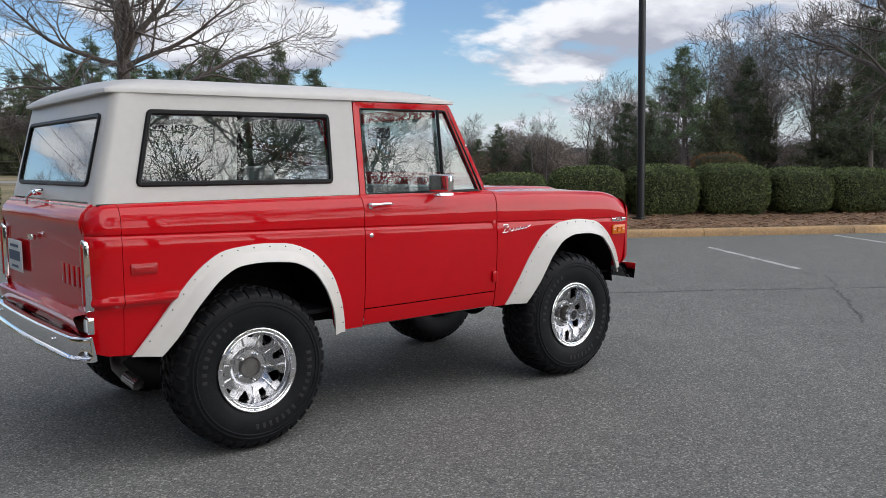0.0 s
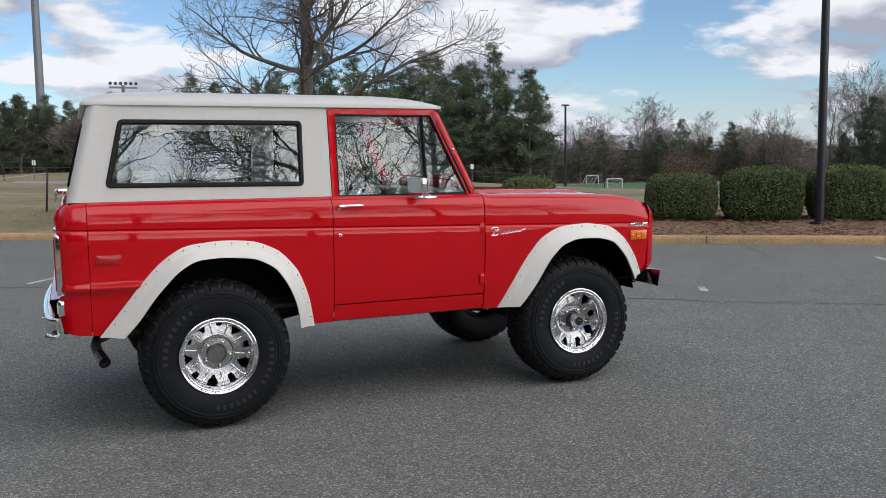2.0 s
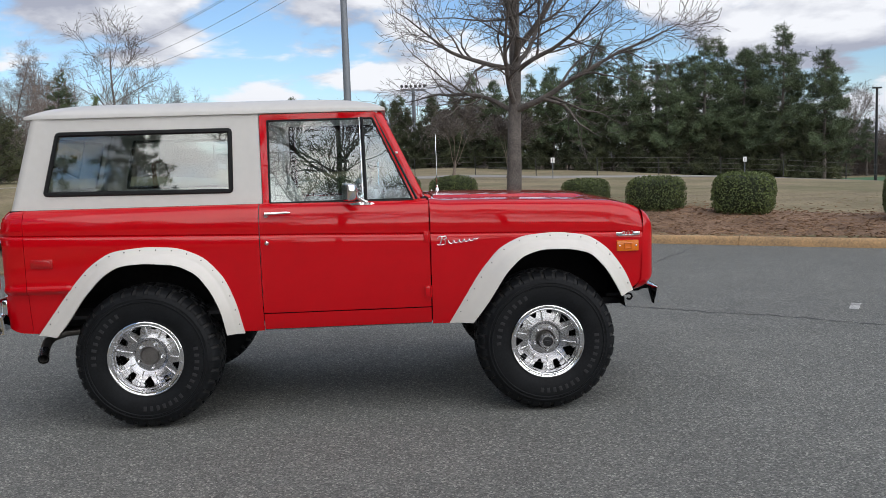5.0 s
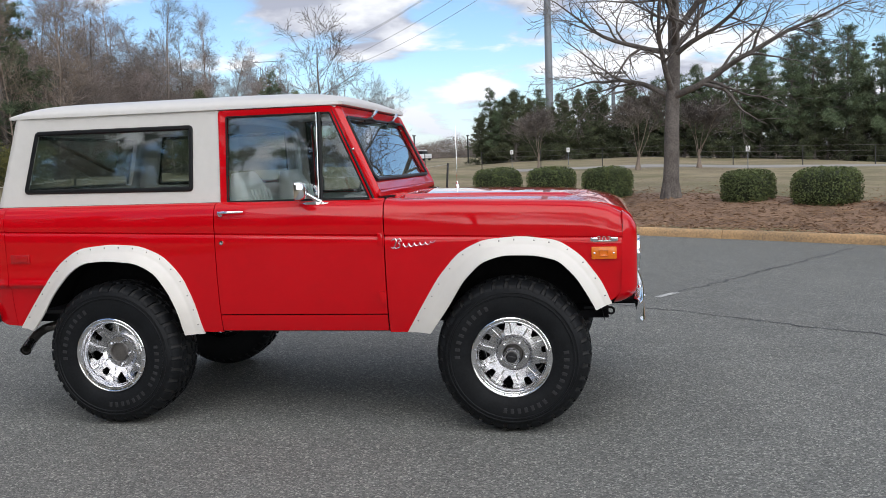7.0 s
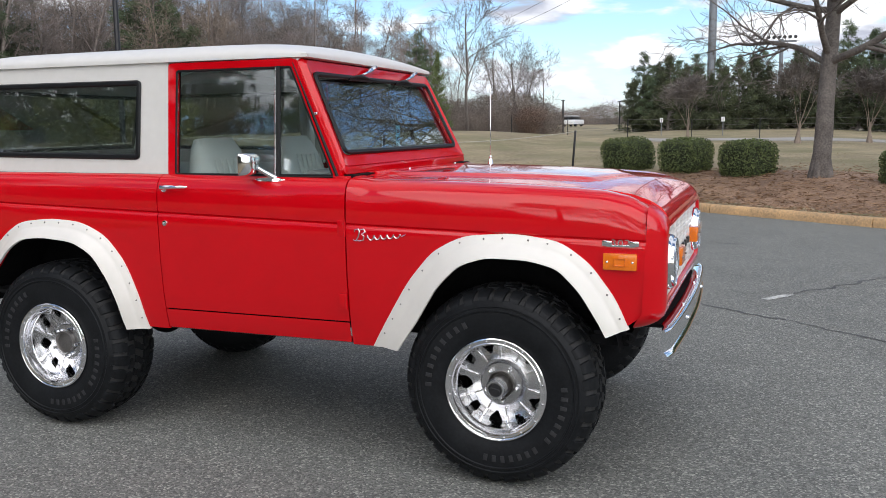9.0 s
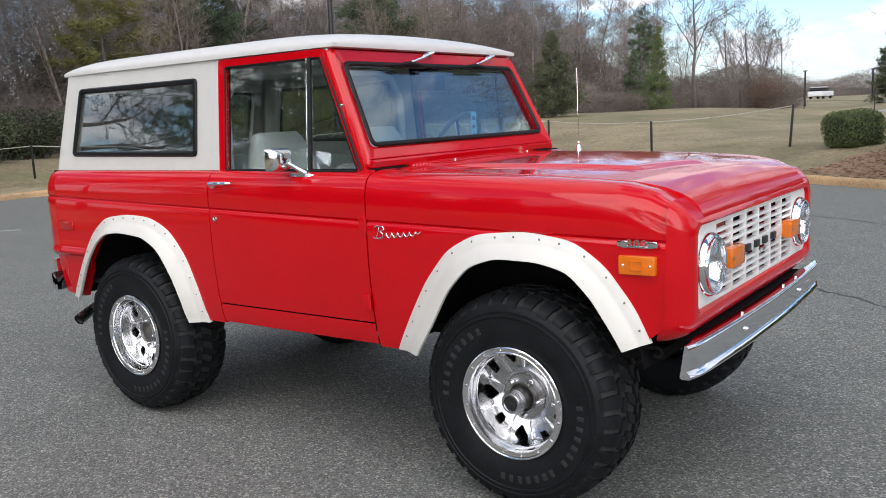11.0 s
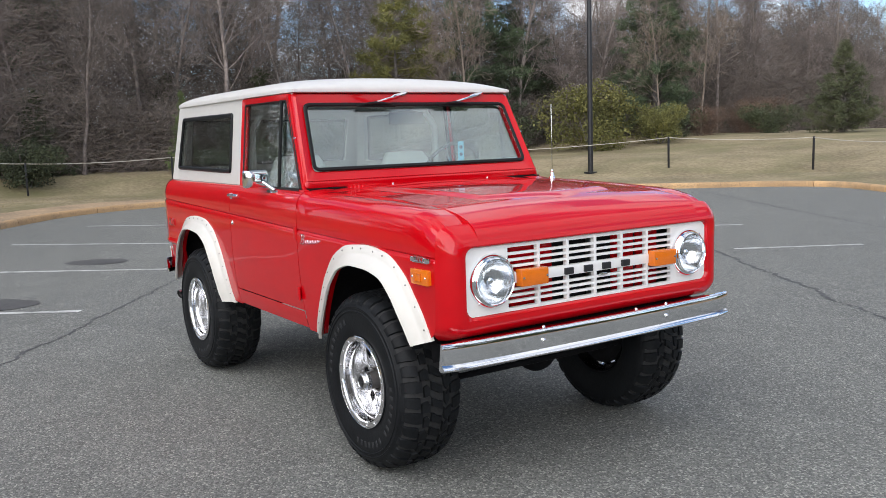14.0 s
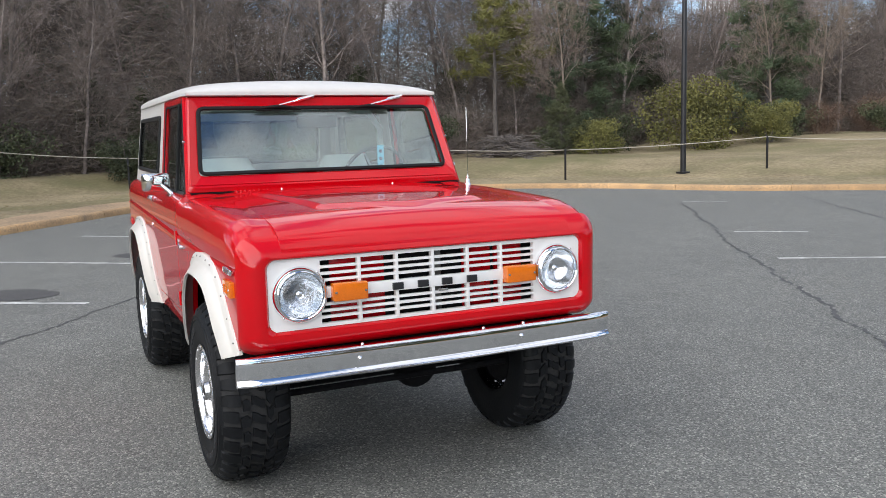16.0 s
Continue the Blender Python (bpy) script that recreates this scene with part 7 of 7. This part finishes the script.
    for k in range(14):      # evergreens in the treeline behind the turf
        u = (k * 0.618) % 1
        two_part_tree("pine_tree", *tall[k % 3], 90 - 46 * u, 90 + 24 * u + 5 * ((k * 0.37) % 1), "dark pine in the far treeline", "far treeline pines", turn=k * 1.1, scale=0.55 + 0.35 * ((k * 0.29) % 1))
    lime = pine_meshes(97, 8.0, 0.45, 3.0, YELLOWG, clump=0.45, levels=12, needles=34)
    two_part_tree("pine_tree", *lime, -26.0, 16.3, "yellow-green young pine among bare woodland trees", turn=0.4, scale=0.85)
    for x, y, k, s in ((-26.6, 21.2, 0, 1.05), (-27.5, 24.3, 1, 0.85), (-21.8, 27.4, 0, 0.92), (-24.0, 30.5, 1, 0.7), (-29.5, 2.0, 1, 1.0), (-27.0, -2.5, 0, 0.9), (-19.4, 51.4, 1, 0.7)):
        two_part_tree("pine_tree", *pines[k], x, y, "dense dark green pine among bare woodland trees", "woodland pines", turn=x * 1.3, scale=s)
    for i in range(17):
        u = (i * 0.382) % 1
        x, y = 44 + 40 * u + rng.uniform(-3, 8), 14 + 62 * u + rng.uniform(-6, 6)
        two_part_tree("pine_tree", *(low[i % 2] if i % 3 else tall[i % 2]), x, y, "dark pine mixed into the far wood", "far pines", turn=i * 1.3, scale=(1.0 if i % 3 else 0.75) + 0.4 * rng.random())
    for i in range(34):      # dark evergreen understory inside the wood's edge
        u = i / 33
        x, y = interp(u, [(0, -22.0), (0.3, -24.6), (0.55, -27.6), (0.8, -25.0), (1, -22.5)]) - rng.uniform(0.3, 4.5), -6 + 40 * u + rng.uniform(-0.8, 0.8)
        two_part_tree("young_pine", *low[i % 2], x, y, "low dark evergreen inside the wood's edge", "woodland understory", turn=i * 2.3, scale=rng.uniform(0.5, 0.85))
    young = [pine_meshes(120 + i, h, 0.02, sp, m, clump=0.24, levels=30, needles=26, cone=True) for i, (h, sp, m) in enumerate(((4.0, 1.75, CEDAR), (6.0, 1.25, FRESHG), (3.2, 1.5, YELLOWG)))]
    for x, y, k, s, lab in ((-13.9, 29.3, 0, 0.84, "broad conical dark green cedar on the lawn"), (-12.8, 38, 1, 0.66, "slender fresh green conifer on the lawn"), 
                            (-23.0, 17.6, 0, 0.66, "low brownish cedar at the wood's edge"), (-22.2, 6.0, 1, 0.42, "young fresh green pine at the wood's edge")):
        two_part_tree("cedar_tree", *young[k], x, y, lab, turn=x, scale=s)
    sapling = bare_mesh("sapling", 81, WOOD, 8.5, 0.06, PALEBARK)
    for x, y, s in ((-23.6, 18.3, 1.0), (-20.6, 26.4, 0.8), (-19.9, 28.2, 0.85)):
        plant("sapling", sapling, x, y, "slender leafless sapling with pale bark", "tree", "pale saplings", turn=x * 2, scale=s)
    rus = leafy_mesh(160, 2.6, 2.2, 2.0, 7000, 0.13, RUSSET, lumps=24)
    for x, y, s in ((48.0, 54.5, 1.0), (-19.6, 28.4, 0.38), (-19.6, 31.2, 0.42), (-20.4, 33.6, 0.5), (-13.4, 58.6, 0.62)):
        ob = thing("russet_shrub", "rounded shrub still holding russet brown leaves", "shrub", "russet shrubs")
        ob.matrix_world = Matrix.Translation((x, y, terrain(x, y) - 0.05)) @ Matrix.Rotation(x, 4, "Z") @ Matrix.Diagonal((s, s, s, 1))
        c2 = new("crown", rus); c2.parent = ob
        bm = bmesh.new()
        put_tube(bm, [(0, 0, 0), (0.1, 0.1, 2.2)], [0.12, 0.05], 6)
        part("stem", bm, BARK, ob)
    yel = [leafy_mesh(150 + i, 2.0, 1.7, 1.5, 9000, 0.11, YELLOWG, lumps=26) for i in range(2)] + [leafy_mesh(156, 2.0, 1.4, 0.9, 6000, 0.12, FRESHG, lumps=22), leafy_mesh(157, 2.0, 1.6, 1.2, 7000, 0.12, UNDERG, lumps=22)]
    for x, y, s, i in ((-20.4, 22.2, 1.0, 0), (-19.0, 24.6, 0.6, 1), (-22.0, 1.3, 0.6, 3), (-22.4, -2.5, 0.75, 3), (-20.9, 7.8, 0.7, 2), (-22.2, 6.4, 0.5, 2), (-24.0, 9.5, 0.8, 3), (-25.2, 12.5, 0.8, 3), (-21.9, 18.6, 0.5, 0), (-23.9, 19.9, 0.8, 3), (-20.6, -6.5, 0.7, 3), (-20.4, 26.6, 0.7, 3), (-17.8, 30.0, 0.6, 3)):
        ob = thing("evergreen_shrub", ("yellow-green broadleaf", "yellow-green broadleaf", "fresh green broadleaf", "dark green broadleaf")[i] + " shrub at the wood's edge", "shrub", "wood's edge shrubs")
        ob.matrix_world = Matrix.Translation((x, y, terrain(x, y) - 0.05)) @ Matrix.Rotation(x * 3, 4, "Z") @ Matrix.Diagonal((s, s, s, 1))
        p = new("crown", yel[i]); p.parent = ob
        bm = bmesh.new()
        for k in range(5):
            put_tube(bm, [(0.1 * math.cos(k * 1.3), 0.1 * math.sin(k * 1.3), 0), (0.7 * math.cos(k * 1.3), 0.7 * math.sin(k * 1.3), 1.6)], [0.06, 0.03], 5)
        part("stem", bm, BARK, ob)


build_hedges()
build_trees()
brush_pile(-23.0, 15.2, 2.2, 0.9, 3)

# ---------------------------------------------------------------- poles, fence, far things
ROPE = mat("pale_rope", (0.42, 0.39, 0.33), 0.8, var=0.15, scale=2, fine=40)
FIELDG = mat("sports_turf", (0.05, 0.13, 0.05), 0.9, var=0.2, scale=0.3, fine=3)
ROADF = mat("far_road", (0.30, 0.285, 0.26), 0.9, var=0.1, scale=0.1, fine=1)
SIGNW = mat("sign_white", (0.7, 0.7, 0.7), 0.5, var=0.05)


def lamp_post(x, y, height, r, label, base=True):
    z = terrain(x, y)
    ob = thing("street_lamp", label, "lamp post", at=(x, y, z))
    bm = bmesh.new()
    put_tube(bm, [(0, 0, -0.05), (0, 0, height)], [r, r * 0.72], 12)
    part("pole", bm, BLACKM, ob)
    bm = bmesh.new()
    put_box(bm, -r * 1.7, r * 1.7, -r * 1.7, r * 1.7, -0.02, 0.05, 0.01)
    part("base_plate", bm, BLACKM, ob)
    bm = bmesh.new()
    k = 1.0 if height > 5 else 0.45
    put_box(bm, -0.35 * k, 0.35 * k, -0.16 * k, 0.16 * k, height - 0.05, height + 0.08 * k, 0.02)
    put_box(bm, -0.05, 0.05, -0.05, 0.05, height - 0.1, height + 0.02, 0.0)
    part("lamp_head", bm, BLACKM, ob)
    return ob


def build_fence():
    posts = [(-1.25, 17.2), (-4.85, 17.9), (-8.8, 19.6), (-12.3, 17.6), (-15.9, 13.1), (-19.4, 9.4), (-20.3, 5.0), (-20.9, 1.1), (-20.8, -3.5), (-20.4, -8)]
    fence = thing("rope_fence", "low fence of black posts with a pale rope along the lawn", "fence")
    tops = []
    for i, (x, y) in enumerate(posts):
        z = terrain(x, y)
        lean = 0.07 if i == 0 else 0.01 * (-1) ** i
        bm = bmesh.new()
        put_box(bm, -0.024, 0.024, -0.024, 0.024, -0.1, 0.93, 0.004, Matrix.Translation((x, y, z)) @ Matrix.Rotation(lean, 4, "Y"))
        part("post", bm, BLACKM, fence)
        tops.append(Vector((x + lean * 0.9, y, z + 0.90)))
    for a, b in zip(tops, tops[1:]):
        bm = bmesh.new()
        n = 12
        put_tube(bm, [a.lerp(b, k / n) - Vector((0, 0, 0.10 * 4 * (k / n) * (1 - k / n) * 0.6)) for k in range(n + 1)], 0.012, 5)
        part("rope", bm, ROPE, fence)
    # wire fence along the far road
    far = thing("wire_fence", "thin wire fence on dark posts along the far field", "fence")
    line = [Vector((-10 + 3.2 * i, 42 - 0.35 * i, 0)) for i in range(18)]
    V, F = [], []
    for p in line:
        p.z = terrain(p.x, p.y)
        bm = bmesh.new()
        put_box(bm, p.x - 0.02, p.x + 0.02, p.y - 0.02, p.y + 0.02, p.z, p.z + 0.95, 0.0)
        part("post", bm, BLACKM, far)
    for h in (0.4, 0.66, 0.93):
        bm = bmesh.new()
        put_tube(bm, [p + Vector((0, 0, h)) for p in line], 0.005, 4)
        part("wire", bm, STEELD, far)


def build_poles():
    lamp_post(12.45, 6.65, 8.9, 0.084, "black steel lamp post behind the kerb")
    lamp_post(-14.0, 16.0, 9.0, 0.085, "black steel lamp post on the lawn by the rope fence")
    lamp_post(42.6, 65.6, 8.3, 0.13, "black lamp post by the sports field")
    lamp_post(-13.4, 69.5, 2.7, 0.09, "small black lamp post in the distance")
    lamp_post(-9.5, 75, 2.6, 0.09, "small black lamp post in the distance")
    ob = thing("power_pole", "tall grey steel power pole across the field", "power pole", at=(-3.0, 94.5, terrain(-3.0, 94.5)))
    bm = bmesh.new()
    put_tube(bm, [(0, 0, -0.2), (0, 0, 12), (0, 0, 30)], [0.47, 0.41, 0.30], 14)
    part("mast", bm, POLEG, ob)
    for z in (24, 26.5, 29):
        bm = bmesh.new()
        put_tube(bm, [(-1.6, 0, z), (0, 0, z + 0.2), (1.6, 0, z)], [0.05, 0.09, 0.05], 6)
        part("cross_arm", bm, POLEG, ob)
    for k, (x, z) in enumerate(((-1.6, 20.2), (1.6, 20.2), (-1.6, 22.7), (1.6, 25.2))):
        bm = bmesh.new()
        a, b = Vector((-3.0 + x, 94.5, z + 4.6)), Vector((-64 + x * 2, 185, z + 1))
        put_tube(bm, [a.lerp(b, i / 14) - Vector((0, 0, 9 * (i / 14) * (1 - i / 14))) for i in range(15)], 0.03, 4)
        tagged(part("power_line", bm, STEELD), "dark overhead power line hung from the steel pole", "power line", "power lines")
    # lattice tower far off
    ob = thing("lattice_tower", "thin lattice power tower far beyond the trees", "tower", at=(-52.8, 134.7, 0))
    for sx, sy in ((-1, -1), (1, -1), (1, 1), (-1, 1)):
        bm = bmesh.new()
        put_tube(bm, [(2.2 * sx, 2.2 * sy, 0), (0.6 * sx, 0.6 * sy, 14), (0.45 * sx, 0.45 * sy, 18)], 0.05, 4)
        part("leg", bm, POLEG, ob)
    for k in range(8):
        a, b = 1.0 - k / 8, 1.0 - (k + 1) / 8
        for s in (-1, 1):
            bm = bmesh.new()
            put_tube(bm, [(s * (0.45 + 1.7 * a), -0.4 - 1.7 * a, 18 * k / 8), (-s * (0.45 + 1.7 * b), -0.4 - 1.7 * b, 18 * (k + 1) / 8)], 0.03, 4)
            part("brace", bm, POLEG, ob)
    for z, w in ((15.0, 1.6), (18.3, 2.0)):
        bm = bmesh.new()
        put_tube(bm, [(-w, 0, z + 0.6), (-0.45, 0, z - 0.6), (0.0, 0, z + 0.6), (0.45, 0, z - 0.6), (w, 0, z + 0.6), (-w, 0, z + 0.6)], 0.05, 4)
        part("arm", bm, POLEG, ob)
    # stadium light
    for x, y, h in ((24.3, 67.0, 9.2), (3.8, 71.5, 7.0)):
        ob = thing("floodlight_mast", "sports floodlight mast with a bar of lamps", "floodlight", at=(x, y, terrain(x, y)))
        bm = bmesh.new()
        put_tube(bm, [(0, 0, -0.2), (0, 0, h)], [0.22, 0.14], 8)
        part("mast", bm, POLEG, ob)
        bm = bmesh.new()
        put_box(bm, -1.1, 1.1, -0.08, 0.08, h - 0.25, h - 0.1, 0.0)
        part("bar", bm, POLEG, ob)
        for k in range(6):
            bm = bmesh.new()
            put_lathe(bm, [(0.05, 0.15), (0.12, 0.06), (0.14, -0.1)], 10, "y", (-1.0 + 0.4 * k, 0, h + 0.15))
            part("floodlight", bm, BLACKM, ob)
    for x, y in ((9.0, 34.1), (0.9, 44.5), (-2.4, 45.5), (18.9, 36.0)):
        z = terrain(x, y)
        ob = thing("sign", "small white sign on a thin post across the lawn", "sign", "roadside signs", at=(x, y, z))
        bm = bmesh.new()
        put_tube(bm, [(0, 0, -0.1), (0, 0, 0.95)], 0.02, 6)
        part("post", bm, POLEG, ob)
        bm = bmesh.new()
        put_box(bm, -0.09, 0.09, -0.012, 0.0, 0.74, 0.98, 0.004)
        part("plate", bm, SIGNW, ob)


def strip_on_ground(name, pts, width, lift, material, label, category):
    V, F = [], []
    for i, p in enumerate(pts):
        for s, up in ((-0.5, -0.4), (-0.48, lift), (0.48, lift), (0.5, -0.4)):
            x, y = p[0], p[1] + s * width
            V.append((x, y, terrain(x, y) + up))
        if i:
            for k in range(3):
                a = 4 * (i - 1) + k
                F.append((a, a + 1, a + 5, a + 4))
    tagged(raw(name, V, F, material), label, category, kind="structure")


def build_far():
    strip_on_ground("road", [(-3 + 2.0 * i, 38.5 - 0.22 * i) for i in range(28)], 3.2, 0.03, ROADF, "pale road crossing behind the lawn", "road")
    strip_on_ground("sports_field", [(36 + 2.0 * i, 76.0) for i in range(20)], 40, 0.15, FIELDG, "green sports turf in the distance", "field")
    for gx, gy in ((50.5, 69.0), (63.1, 92.5)):
        z = terrain(gx, gy)
        goal = thing("football_goal", "white football goal frame with a net on the turf", "goal", "football goals", at=(gx, gy, z))
        for a, b in (((-0.9, 0, 0), (-0.9, 0, 1.4)), ((0.9, 0, 0), (0.9, 0, 1.4)), ((-0.9, 0, 1.4), (0.9, 0, 1.4)), ((-0.9, 0, 1.4), (-0.9, 1.4, 0)), ((0.9, 0, 1.4), (0.9, 1.4, 0)), ((-0.9, 1.4, 0.02), (0.9, 1.4, 0.02))):
            bm = bmesh.new()
            put_tube(bm, [a, b], 0.05, 6)
            part("bar", bm, SIGNW, goal)
        bm = bmesh.new()
        for k in range(13):
            put_tube(bm, [(-0.9 + 0.15 * k, 0, 1.4), (-0.9 + 0.15 * k, 1.4, 0)], 0.008, 3)
        for k in range(1, 7):
            put_tube(bm, [(-0.9, 1.4 * k / 7, 1.4 - 1.4 * k / 7), (0.9, 1.4 * k / 7, 1.4 - 1.4 * k / 7)], 0.008, 3)
        part("net", bm, SIGNW, goal)
    # pale car in the distance
    x, y = -21.9, 113.0
    c = thing("parked_car", "small pale car parked far beyond the lawn", "car", at=(x, y, terrain(x, y)))
    bm = bmesh.new()
    put_box(bm, -2.15, 2.15, -0.86, 0.86, 0.30, 0.92, 0.08)
    part("body", bm, SIGNW, c)
    bm = bmesh.new()
    put_box(bm, -1.9, 0.75, -0.74, 0.74, 0.90, 1.36, 0.14)
    part("cabin_glass", bm, RUBBER, c, "dark window band")
    bm = bmesh.new()
    put_box(bm, -1.8, 0.5, -0.70, 0.70, 1.36, 1.46, 0.04)
    part("car_roof", bm, SIGNW, c)
    c.matrix_world = pose(x, y, terrain(x, y), 0, 0, 84)
    for sx in (-1.3, 1.3):
        for sy in (-0.75, 0.75):
            bm = bmesh.new()
            put_lathe(bm, [(0.0, -0.1), (0.31, -0.1), (0.31, 0.1), (0.0, 0.1)], 14, "y", (sx, sy, 0.31))
            part("wheel", bm, RUBBER, c)
    # low distant wooded horizon
    V, F = [], []
    rng = random.Random(9)
    n = 1800
    for i in range(n):
        a = 2 * math.pi * i / n
        R = 620 + 40 * noise.noise((math.cos(a) * 3, math.sin(a) * 3, 0))
        h = 8 + 1.5 * noise.noise((math.cos(a) * 9, math.sin(a) * 9, 2)) + 1.2 * noise.noise((math.cos(a) * 60, math.sin(a) * 60, 2)) + rng.uniform(-0.7, 0.7)
        V += [(R * math.cos(a), R * math.sin(a), -6), (R * math.cos(a), R * math.sin(a), h)]
    for i in range(n):
        j = (i + 1) % n
        F.append((2 * i, 2 * j, 2 * j + 1, 2 * i + 1))
    hills = mat("far_woods", (0.12, 0.125, 0.135), 1.0, var=0.35, scale=0.03, fine=0.5, tint=(0.16, 0.16, 0.17))
    tagged(raw("backdrop", V, F, hills), "hazy wooded ridge on the horizon", "backdrop", kind="structure")


build_fence()
build_poles()
build_far()
